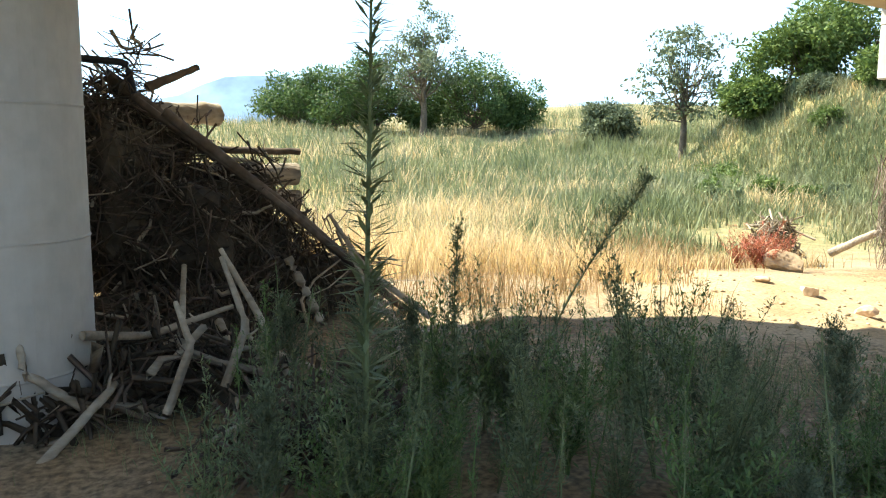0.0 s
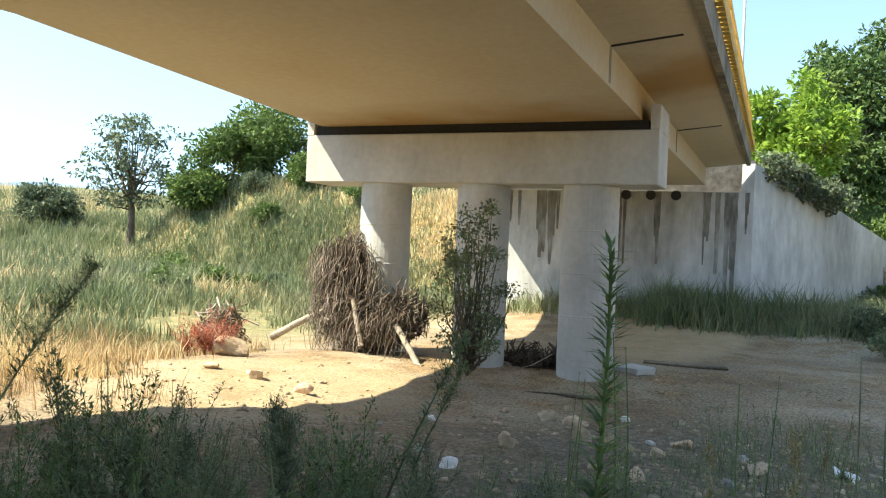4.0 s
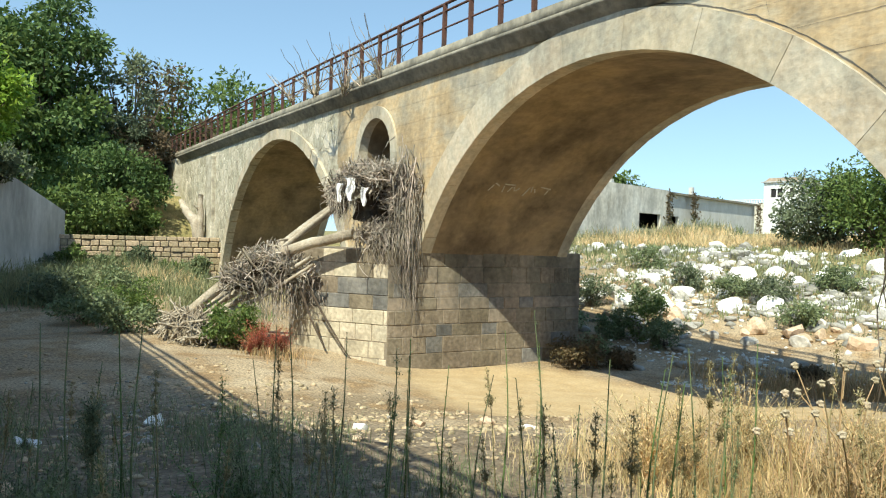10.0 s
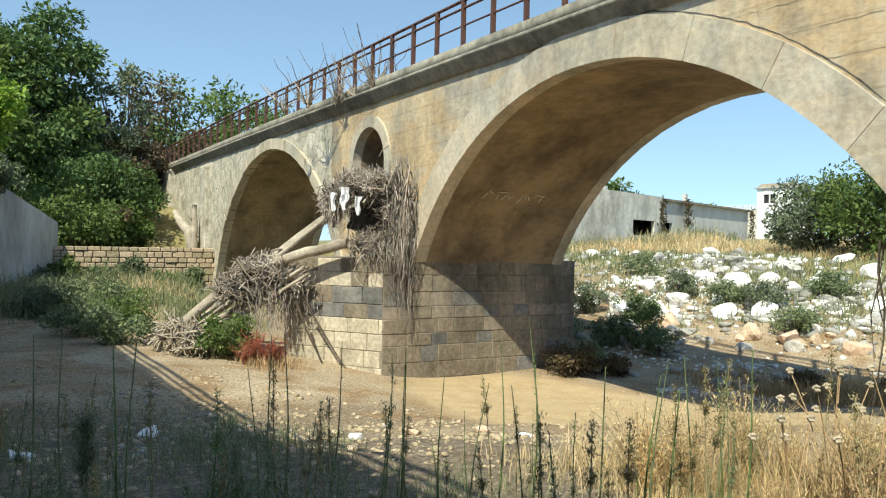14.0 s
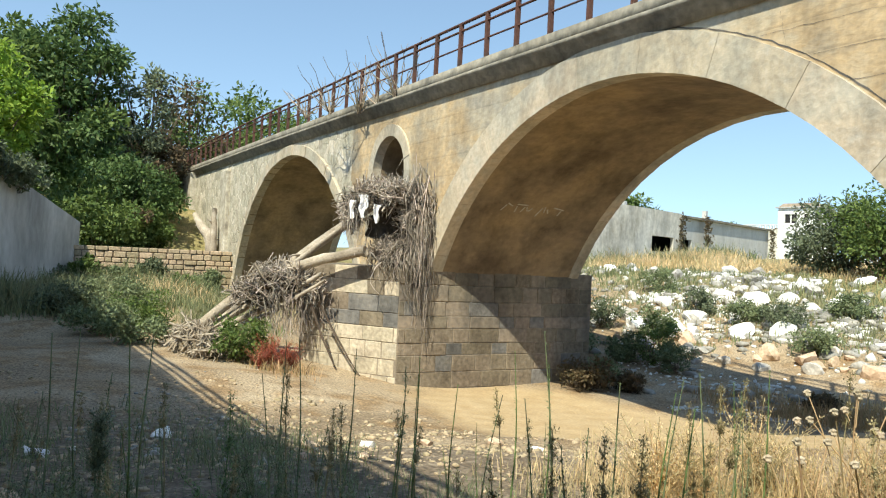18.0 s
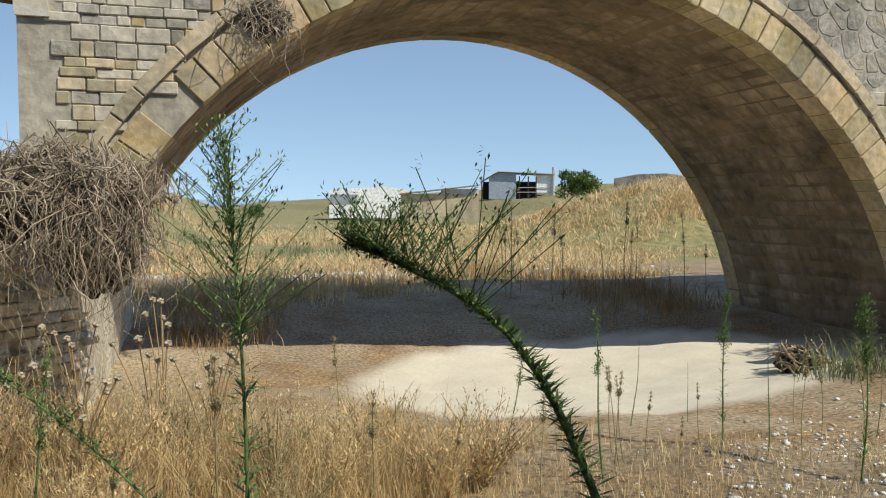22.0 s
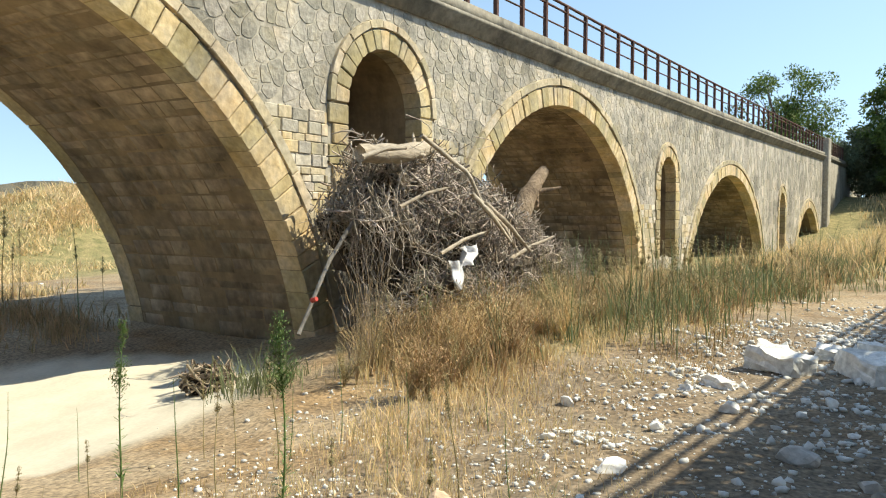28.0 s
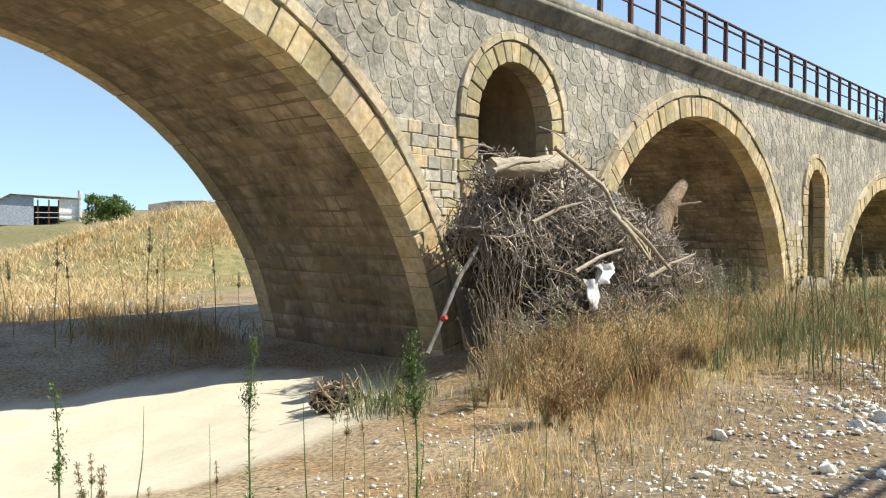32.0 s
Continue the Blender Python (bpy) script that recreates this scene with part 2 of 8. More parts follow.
M_WEED_DRY = mat("drying_weed", [(0.27, 0.235, 0.12), (0.38, 0.32, 0.17)], 0.8, 5, rough=0.7, bump=0, island=0.3, leaf=0.2)
M_STRAW = mat("dry_straw", [(0.54, 0.40, 0.20), (0.70, 0.55, 0.31), (0.65, 0.54, 0.35)], 0.5, 5, rough=0.7, bump=0, island=0.3, leaf=0.4)
M_BROWN_DRY = mat("brown_dry_stems", [(0.32, 0.215, 0.11), (0.48, 0.35, 0.19)], 0.5, 5, rough=0.75, bump=0, island=0.35, leaf=0.15)
M_REED = mat("reed_green", [(0.14, 0.175, 0.08), (0.215, 0.245, 0.125), (0.31, 0.285, 0.165)], 0.3, 4, rough=0.6, bump=0, island=0.3, leaf=0.3)
M_RED = mat("red_dock_leaves", [(0.34, 0.10, 0.06), (0.42, 0.17, 0.10)], 0.8, 5, rough=0.7, bump=0, island=0.35, leaf=0.2)
M_WHITE_ROCK = mat("white_limestone", [(0.54, 0.53, 0.50), (0.76, 0.75, 0.72), (0.66, 0.63, 0.58)], 2.2, 14, bump=0.5, vary=0.2, island=0.2)
M_GREY_ROCK = mat("grey_rock", [(0.26, 0.25, 0.23), (0.40, 0.38, 0.34)], 2.2, 14, bump=0.5, vary=0.25, island=0.25)
M_TAN_ROCK = mat("tan_rock", [(0.36, 0.28, 0.18), (0.48, 0.38, 0.26)], 2.2, 14, bump=0.5, vary=0.25, island=0.25)
M_PLASTIC = mat("torn_white_plastic", [(0.70, 0.70, 0.72), (0.82, 0.82, 0.84)], 3, 10, rough=0.45, bump=0.1)
M_BLACK_HOSE = mat("black_hose", [(0.015, 0.015, 0.017), (0.03, 0.028, 0.028)], 3, 10, rough=0.6, bump=0.1)
M_PLASTER = mat("pale_plaster", [(0.46, 0.45, 0.42), (0.60, 0.59, 0.56)], 0.5, 4, bump=0.1, grainy=0.08, blot=0.3)
# near-black for window panes and for shade painted inside buildings
M_DARK = mat("painted_dark_inside", [(0.02, 0.02, 0.02), (0.035, 0.03, 0.03)], 1, 5, bump=0)
M_ROOF = mat("roof_sheet", [(0.42, 0.42, 0.43), (0.54, 0.54, 0.54)], 0.4, 4, rough=0.6, bump=0.05)
M_TILE_ROOF = mat("roof_tile", [(0.34, 0.27, 0.20), (0.42, 0.33, 0.25)], 0.5, 4, bump=0.2)
# blue-grey that paints distance haze onto the hills
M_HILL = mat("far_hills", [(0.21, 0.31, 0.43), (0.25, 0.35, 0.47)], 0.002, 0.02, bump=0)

# ---- geometry helpers ----
RNG = np.random.default_rng(7)


def np_mesh(name, verts, faces, smooth=False):
    """A mesh from arrays of corners and of equal-sided faces."""
    me = bpy.data.meshes.new(name)
    verts = np.ascontiguousarray(verts, dtype=np.float32).reshape(-1, 3)
    faces = np.ascontiguousarray(faces, dtype=np.int32)
    k = faces.shape[1]
    me.vertices.add(len(verts))
    me.vertices.foreach_set("co", verts.ravel())
    me.loops.add(faces.size)
    me.loops.foreach_set("vertex_index", faces.ravel())
    me.polygons.add(len(faces))
    me.polygons.foreach_set("loop_start", np.arange(0, faces.size, k, dtype=np.int32))
    me.polygons.foreach_set("loop_total", np.full(len(faces), k, dtype=np.int32))
    if smooth:
        me.polygons.foreach_set("use_smooth", np.ones(len(faces), dtype=bool))
    me.update(calc_edges=True)
    me.validate()
    return me


def put(name, me, material, parent=None, label="", m=None):
    ob = new(name, me)
    if material and not me.materials:
        me.materials.append(material)
    if m is not None:
        ob.matrix_basis = m
    if parent is not None:
        ob.parent = parent
    if label:
        ob["label"] = label
    return ob


def part(name, bm, material, parent=None, label="", smooth=False):
    """Links a bmesh as one mesh object under a thing or part."""
    me = bpy.data.meshes.new(name)
    bmesh.ops.recalc_face_normals(bm, faces=bm.faces)
    bm.to_mesh(me)
    bm.free()
    if smooth:
        for p in me.polygons:
            p.use_smooth = True
    return put(name, me, material, parent, label)


def thing(name, label, category, at=(0, 0, 0), rz=0.0, group="", kind=""):
    ob = new(name)
    ob.matrix_basis = pose(*at, 0, 0, rz)
    return tagged(ob, label, category, group, kind)


def box(bm, x0, x1, y0, y1, z0, z1, bevel=0.0):
    v = [bm.verts.new((x, y, z)) for x in (x0, x1) for y in (y0, y1) for z in (z0, z1)]
    f = [(0, 1, 3, 2), (4, 6, 7, 5), (0, 4, 5, 1), (2, 3, 7, 6), (0, 2, 6, 4), (1, 5, 7, 3)]
    fs = [bm.faces.new([v[i] for i in q]) for q in f]
    if bevel:
        es = list({e for q in fs for e in q.edges})
        bmesh.ops.bevel(bm, geom=es, offset=bevel, segments=1, affect="EDGES")
    return v


def boxes(*dims, bevel=0.0):
    bm = bmesh.new()
    for d in dims:
        box(bm, *d, bevel=bevel)
    return bm


def prism(bm, outline, a, b, axis="y"):
    """A solid from an outline in the x-z plane (axis y) or the x-y plane (axis z) drawn out from a to b."""
    def at(p, s):
        return (p[0], s, p[1]) if axis == "y" else ((p[0], p[1], s) if axis == "z" else (s, p[0], p[1]))
    f = [bm.verts.new(at(p, a)) for p in outline]
    g = [bm.verts.new(at(p, b)) for p in outline]
    bm.faces.new(f)
    bm.faces.new(g[::-1])
    n = len(f)
    for i in range(n):
        bm.faces.new([f[i], f[(i + 1) % n], g[(i + 1) % n], g[i]])


def tubes(paths, radii, sides=4):
    """Corners and four-sided faces of n bent rods: paths (n, k, 3), radii (n, k)."""
    paths = np.asarray(paths, float)
    radii = np.asarray(radii, float)
    n, k, _ = paths.shape
    d = np.gradient(paths, axis=1)
    d /= np.linalg.norm(d, axis=2, keepdims=True) + 1e-9
    ref = np.where(np.abs(d[:, :, 2:3]) > 0.9, np.array([1.0, 0, 0]), np.array([0, 0, 1.0]))
    u = np.cross(d, ref)
    u /= np.linalg.norm(u, axis=2, keepdims=True) + 1e-9
    v = np.cross(d, u)
    a = np.arange(sides) * 2 * np.pi / sides
    ring = u[:, :, None] * np.cos(a)[:, None] + v[:, :, None] * np.sin(a)[:, None]
    verts = paths[:, :, None] + ring * radii[:, :, None, None]
    i = np.arange(n * k * sides).reshape(n, k, sides)
    j = np.roll(i, -1, axis=2)
    faces = np.stack([i[:, :-1], j[:, :-1], j[:, 1:], i[:, 1:]], -1).reshape(-1, 4)
    return verts.reshape(-1, 3), faces


def join(*pieces):
    vs, fs, n = [], [], 0
    for v, f in pieces:
        vs.append(v)
        fs.append(f + n)
        n += len(v)
    return np.concatenate(vs), np.concatenate(fs)


def unit(v):
    return v / (np.linalg.norm(v, axis=-1, keepdims=True) + 1e-9)


def blades(base, height, width, lean, rng, bend=0.5):
    """Grass: a bent, tapering blade of two quads from each base point."""
    base = np.asarray(base, float)
    n = len(base)
    ang = rng.uniform(0, 2 * np.pi, n)
    out = np.stack([np.cos(ang), np.sin(ang), 0 * ang], -1)
    side = np.stack([-np.sin(ang), np.cos(ang), 0 * ang], -1)
    turn = rng.uniform(-1.2, 1.2, n)[:, None]
    side = side * np.cos(turn) + out * np.sin(turn)
    ln = (lean * rng.uniform(0.2, 1.3, n))[:, None]
    h = np.asarray(height)[:, None]
    w = (np.asarray(width) * np.ones(n))[:, None]
    up = np.array([0, 0, 1.0])
    p1 = base + up * h * 0.55 + out * ln * h * 0.3
    p2 = base + up * h * (1 - 0.25 * bend * ln) + out * ln * h * (0.6 + 0.5 * bend)
    v = np.stack([base - side * w * 0.5, base + side * w * 0.5, p1 + side * w * 0.42, p1 - side * w * 0.42, p2 + side * w * 0.08, p2 - side * w * 0.08], 1)
    i = np.arange(n)[:, None] * 6
    f = np.concatenate([i + np.array([0, 1, 2, 3]), i + np.array([3, 2, 4, 5])])
    return v.reshape(-1, 3), f


def leaves(centre, along, normal, length, width):
    """Leaves: a folded quad pair each, from a stalk point along a direction."""
    along = unit(along)
    side = unit(np.cross(along, normal))
    nrm = np.cross(side, along)
    L = np.asarray(length)[:, None]
    w = np.asarray(width)[:, None]
    mid = centre + along * L * 0.5
    tip = centre + along * L
    v = np.stack([centre, mid - side * w * 0.5 + nrm * w * 0.12, tip, mid + side * w * 0.5 + nrm * w * 0.12], 1)
    i = np.arange(len(centre))[:, None] * 4
    return v.reshape(-1, 3), i + np.array([0, 1, 2, 3])


def smooth(a, b, x):
    t = np.clip((np.asarray(x, float) - a) / (b - a), 0, 1)
    return t * t * (3 - 2 * t)


def ripple(x, y, s, seed=0.0):
    """A cheap rolling surface of about unit height at wavelength s."""
    x, y = np.asarray(x, float) / s, np.asarray(y, float) / s
    return (np.sin(2.1 * x + 1.3 * y + seed) + np.sin(-1.2 * x + 2.7 * y + 1.7 * seed + 2) + np.sin(3.3 * x - 0.7 * y + 0.6 * seed + 4)
            + 0.6 * np.sin(5.1 * x + 4.3 * y + seed * 2) + 0.5 * np.sin(-6.7 * x + 3.9 * y + seed * 3)) / 4.0


def lump(rng, r, flat=0.7, subdiv=2, rough=0.22):
    """A worn, faceted rock of about radius r."""
    bm = bmesh.new()
    bmesh.ops.create_icosphere(bm, subdivisions=subdiv, radius=1)
    ax = rng.uniform(0.75, 1.35, 3)
    cuts = [(Vector(unit(rng.normal(size=3))), rng.uniform(0.38, 0.78)) for _ in range(11)]
    ph = rng.uniform(0, 6, 3)
    for v in bm.verts:
        for nrm, c in cuts:
            d = v.co.dot(nrm) - c
            if d > 0:
                v.co -= nrm * d
        s = 1 + rough * 0.35 * math.sin(4 * v.co.x + ph[0]) * math.sin(5 * v.co.y + ph[1])
        v.co = Vector((v.co.x * ax[0], v.co.y * ax[1], v.co.z * ax[2] * flat)) * (r * s)
    return bm

# ---- ground ----
D, WIDE = 8.5, 4.1          # the stone bridge's near face and its width


def mound(x, y, cx, cy, rx, ry):
    return np.exp(-(((x - cx) / rx) ** 2 + ((y - cy) / ry) ** 2))


def ground_z(x, y):
    x, y = np.asarray(x, float), np.asarray(y, float)
    far = np.hypot(x, y)
    z = 0 * x
    z = z - 0.62 * smooth(3.5, 12, -x) * smooth(-24, -8, y)
    z = z - 0.75 * mound(x, y, -13.0, 9.5, 7.0, 5.0)
    z = z - 0.55 * mound(x, y, -12.0, 15.5, 7.0, 3.5)
    z = z - 0.65 * mound(x, y, 4.0, 9.6, 4.5, 4.0)
    z = z + 0.25 * mound(x, y, -2.5, 5.6, 2.2, 1.5)
    z = z + 0.35 * mound(x, y, 12.5, 6.6, 4.5, 1.6)
    z = z + 0.35 * mound(x, y, -10.5, -8.0, 4.0, 2.2)
    # left bank, with the road behind the abutment
    z = z + 5.2 * smooth(34, 46, -x) * smooth(-5, -2, y) * (1 - smooth(13, 16, y))
    z = z + 0.5 * smooth(21, 27, -x) * smooth(-14, -6, y) * (1 - smooth(4, 9, y))
    z = z + 3.2 * smooth(26, 60, -x) * smooth(-20, -34, y)
    # fields behind the camera
    z = z - 0.35 * smooth(-6, -16, y) * smooth(-10, 2, -x)
    z = z + 0.075 * np.clip(-y - 26, 0, 45) * smooth(-24, -50, y)
    # right bank
    z = z + 3.4 * smooth(50, 75, x)
    z = z + 3.0 * smooth(24, 50, x) * smooth(1.0, -9, y)
    # behind the stone bridge
    back = smooth(16, 24, y)
    z = z + (2.1 * smooth(16.5, 29, y - 0.30 * (x + 14)) + 1.2 * smooth(28, 46, y)) * (1 - smooth(-6, 2, x))
    z = z - 0.5 * smooth(17, 30, y) * smooth(-6, 2, x)
    z = z + 3.3 * mound(x, y, 24.5, 37, 9.5, 7) + 3.1 * smooth(35, 48, x) * smooth(72, 100, y) + 1.2 * mound(x, y, 44, 52, 14, 10)
    bank = -x - 0.15 * np.clip(-y - 14, 0, 40)
    z = z + 4.6 * smooth(27.0, 32.5, bank) * smooth(-1.5, -4, y) * (1 - smooth(29, 37, -y))
    z = z + 0.045 * ripple(x, y, 0.55, 2.0) * (1 - smooth(8, 20, far)) + 0.05 * ripple(x, y, 1.6) + 0.10 * ripple(x, y, 5.0, 3.0) + 0.25 * ripple(x, y, 22.0, 1.0) * smooth(18, 60, far)
    return z


def gz(x, y):
    return float(ground_z(x, y))


def soil(x, y):
    """How far the ground is tan sand, pale sand, and pebbly soil darkened as painted shade."""
    w = 0.35 * ripple(x, y, 2.3, 5.0) + 0.2 * ripple(x, y, 0.8, 2.0)
    tan = smooth(0.42, 0.62, mound(x, y, -11.0, 9.6, 6.5, 3.4) + 0.15 * w)
    tan = np.maximum(tan, 0.5 * smooth(0.4, 0.7, mound(x, y, -8.5, -6.5, 4.0, 2.3) + 0.3 * w))
    tan = np.maximum(tan, 0.8 * smooth(0.5, 0.7, mound(x, y, -22, -3.5, 7.0, 2.6) + 0.2 * w))
    pale = smooth(0.45, 0.56, mound(x, y, 5.1, 9.1, 4.0, 2.9) + 0.13 * w)
    # pebbly ground, also darkened to paint the road bridge's shade
    stony_shade = 0.6 * np.clip(smooth(0.25, 0.6, mound(x, y, 8, 2.0, 10, 3.0) + 0.3 * w), 0, 1)
    stony_shade = np.maximum(stony_shade, 0.85 * smooth(0.3, 0.7, mound(x, y, -5.8, 0.8, 7.5, 5.0) + 0.3 * w))
    far = np.hypot(x, y)
    meadow = np.maximum(smooth(-9, -14, y + 2 * w) * smooth(9, 15, far), smooth(19, 26, y + 3 * w))
    meadow = np.maximum(meadow, smooth(24, 32, -x + 2 * w) * smooth(30, 20, y))
    meadow = np.maximum(meadow, smooth(16, 30, x) * smooth(0.2, 0.8, np.abs(y - 1.0) / 4))
    meadow = np.maximum(meadow, 0.7 * smooth(0.4, 0.8, mound(x, y, -1.5, 4.8, 3.2, 1.6) + mound(x, y, 11, 5.6, 4.5, 1.5)))
    return np.stack([tan, pale, stony_shade, np.clip(meadow, 0, 1)], -1)


def build_ground():
    n = 340
    u = np.linspace(-1, 1, n)
    c = 5.0 * np.sinh(6.3 * u)
    gx, gy = np.meshgrid(c + 0.0, c + 4.0, indexing="ij")
    z = ground_z(gx, gy)
    v = np.stack([gx, gy, z], -1).reshape(-1, 3)
    i = np.arange(n * n).reshape(n, n)
    f = np.stack([i[:-1, :-1], i[1:, :-1], i[1:, 1:], i[:-1, 1:]], -1).reshape(-1, 4)
    me = np_mesh("ground", v, f, True)
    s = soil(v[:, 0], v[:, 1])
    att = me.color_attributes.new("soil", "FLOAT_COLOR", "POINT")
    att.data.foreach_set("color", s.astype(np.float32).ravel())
    m = bpy.data.materials.new("river_bed_ground")
    m.use_nodes = True
    nt = m.node_tree
    nn, lk = nt.nodes, nt.links.new
    bsdf = nn["Principled BSDF"]
    geo = nn.new("ShaderNodeNewGeometry")

    def noise_tex(scale, detail=6):
        t = nn.new("ShaderNodeTexNoise")
        t.inputs["Scale"].default_value, t.inputs["Detail"].default_value = scale, detail
        lk(geo.outputs["Position"], t.inputs["Vector"])
        return t.outputs[0]

    def ramp(src, *stops):
        r = nn.new("ShaderNodeValToRGB")
        e = r.color_ramp.elements
        while len(e) < len(stops):
            e.new(0.5)
        for k, (p, col) in enumerate(stops):
            e[k].position, e[k].color = p, (*col, 1)
        lk(src, r.inputs[0])
        return r.outputs[0]

    def mixed(fac, a, b):
        x = nn.new("ShaderNodeMix")
        x.data_type = "RGBA"
        lk(fac, x.inputs[0])
        lk(a, x.inputs[6])
        lk(b, x.inputs[7])
        return x.outputs[2]

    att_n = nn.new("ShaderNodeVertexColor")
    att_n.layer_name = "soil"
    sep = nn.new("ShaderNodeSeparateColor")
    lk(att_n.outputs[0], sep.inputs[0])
    n_big, n_mid, n_fine = noise_tex(0.35), noise_tex(2.6), noise_tex(24, 10)
    dirt = ramp(n_big, (0.3, (0.20, 0.148, 0.092)), (0.5, (0.32, 0.243, 0.155)), (0.7, (0.41, 0.325, 0.22)))
    n_patch = noise_tex(1.1, 8)
    rust = ramp(n_mid, (0.3, (0.17, 0.105, 0.05)), (0.7, (0.33, 0.215, 0.105)))
    spot = nn.new("ShaderNodeMapRange")
    spot.inputs[1].default_value, spot.inputs[2].default_value, spot.inputs[4].default_value = 0.46, 0.62, 0.85
    lk(n_patch, spot.inputs[0])
    dirt = mixed(spot.outputs[0], dirt, rust)
    sand = ramp(n_mid, (0.3, (0.40, 0.285, 0.15)), (0.7, (0.48, 0.36, 0.21)))
    pale = ramp(n_mid, (0.3, (0.55, 0.495, 0.39)), (0.7, (0.63, 0.575, 0.465)))
    speck = noise_tex(7.0, 10)
    # soil ramp kept extra dark to paint in the deck's shade
    peb_shade = ramp(speck, (0.25, (0.075, 0.056, 0.038)), (0.5, (0.135, 0.103, 0.071)), (0.72, (0.25, 0.205, 0.152)))
    grass = ramp(n_mid, (0.3, (0.14, 0.135, 0.05)), (0.55, (0.25, 0.21, 0.09)), (0.75, (0.35, 0.27, 0.13)))
    col = mixed(sep.outputs[2], dirt, peb_shade)
    col = mixed(att_n.outputs[1], col, grass)

    def grained(colour, low, high):
        h = nn.new("ShaderNodeHueSaturation")
        mr = nn.new("ShaderNodeMapRange")
        mr.inputs[1].default_value, mr.inputs[2].default_value, mr.inputs[3].default_value, mr.inputs[4].default_value = 0.34, 0.66, low, high
        lk(n_fine, mr.inputs[0])
        lk(mr.outputs[0], h.inputs["Value"])
        lk(colour, h.inputs["Color"])
        return h.outputs[0]

    col = grained(col, 0.5, 1.42)
    col = mixed(sep.outputs[0], col, grained(sand, 0.85, 1.12))
    col = mixed(sep.outputs[1], col, grained(pale, 0.94, 1.05))
    lk(col, bsdf.inputs["Base Color"])
    bsdf.inputs["Roughness"].default_value = 0.95
    bp = nn.new("ShaderNodeBump")
    bp.inputs["Strength"].default_value, bp.inputs["Distance"].default_value = 0.8, 0.07
    lk(n_mid, bp.inputs["Height"])
    b2 = nn.new("ShaderNodeBump")
    b2.inputs["Strength"].default_value, b2.inputs["Distance"].default_value = 0.5, 0.015
    lk(n_fine, b2.inputs["Height"])
    lk(bp.outputs[0], b2.inputs["Normal"])
    even = nn.new("ShaderNodeMath")
    even.operation = "MULTIPLY_ADD"
    even.inputs[1].default_value, even.inputs[2].default_value = -0.46, 0.5
    lk(sep.outputs[1], even.inputs[0])
    lk(even.outputs[0], b2.inputs["Strength"])
    lk(even.outputs[0], bp.inputs["Strength"])
    lk(b2.outputs[0], bsdf.inputs["Normal"])
    ob = put("ground", me, m)
    tagged(ob, "dry river bed of tan earth, sand and pebbles", "ground", kind="structure")


build_ground()

# far hills, blue haze painted into their colour
def build_hills():
    a = np.radians(np.linspace(-180, 180, 241))
    r = 1350.0
    h = 34 + 20 * ripple(a * 60, a * 0, 14.0, 1.0) + 5 * ripple(a * 60, a * 0, 5.0, 2.0)
    behind = smooth(-0.2, -0.85, np.cos(a))
    h = 6 + np.maximum(h, 14) * (0.15 + 2.0 * behind)
    lo = np.stack([-np.sin(a) * r, np.cos(a) * r, 0 * a - 30], -1)
    hi = np.stack([-np.sin(a) * (r + 160), np.cos(a) * (r + 160), h], -1)
    v = np.concatenate([lo, hi])
    i = np.arange(240)
    f = np.stack([i, i + 1, i + 242, i + 241], -1)
    tagged(put("backdrop", np_mesh("backdrop", v, f, True), M_HILL), "far hills with blue haze painted into their colour", "hills", kind="structure")


build_hills()

# ---- stone bridge ----
TOP_X = [-60, -30, -14, 10, 20, 30, 45, 60, 80]
TOP_Z = [5.35, 5.38, 5.30, 5.02, 5.04, 5.14, 5.36, 5.62, 5.8]
ARCHES = [(-26.9, -2.35, 7.3), (-10.2, -2.00, 6.70), (4.06, -1.09, 5.45), (18.1, -1.05, 5.27), (34.2, -3.75, 7.15), (54.0, -2.75, 5.10)]
DOORS = [(-18.63, 0.97, 3.75, 2.1), (-2.60, 1.03, 3.45, 1.75), (11.12, 0.96, 3.32, 1.5), (25.8, 0.78, 2.80, 0.4), (45.2, 0.78, 2.25, 0.0)]
X_END = (-45.0, 60.0)


def top_z(x):
    return float(np.interp(x, TOP_X, TOP_Z))


def hole(x):
    """The opening in the wall at x: its sill and its head, or none."""
    for cx, hw, zs, sill in DOORS:
        if abs(x - cx) < hw - 1e-6:
            return sill, zs + math.sqrt(hw * hw - (x - cx) ** 2)
    for cx, cz, r in ARCHES:
        if abs(x - cx) < r - 1e-6:
            h = cz + math.sqrt(r * r - (x - cx) ** 2)
            if h > -1.4:
                return -3.0, h
    return None


def cuts():
    xs = {X_END[0], X_END[1], -21.2, -1.57}
    for cx, cz, r in ARCHES:
        half = math.sqrt(max(r * r - (max(-1.4, cz) - cz) ** 2, 0.01)) if cz < -1.4 else r
        for k in range(41):
            xs.add(round(cx - half * math.cos(math.pi * k / 40), 4))
    for cx, hw, zs, sill in DOORS:
        for k in range(17):
            xs.add(round(cx - hw * math.cos(math.pi * k / 16), 4))
    return sorted(xs)


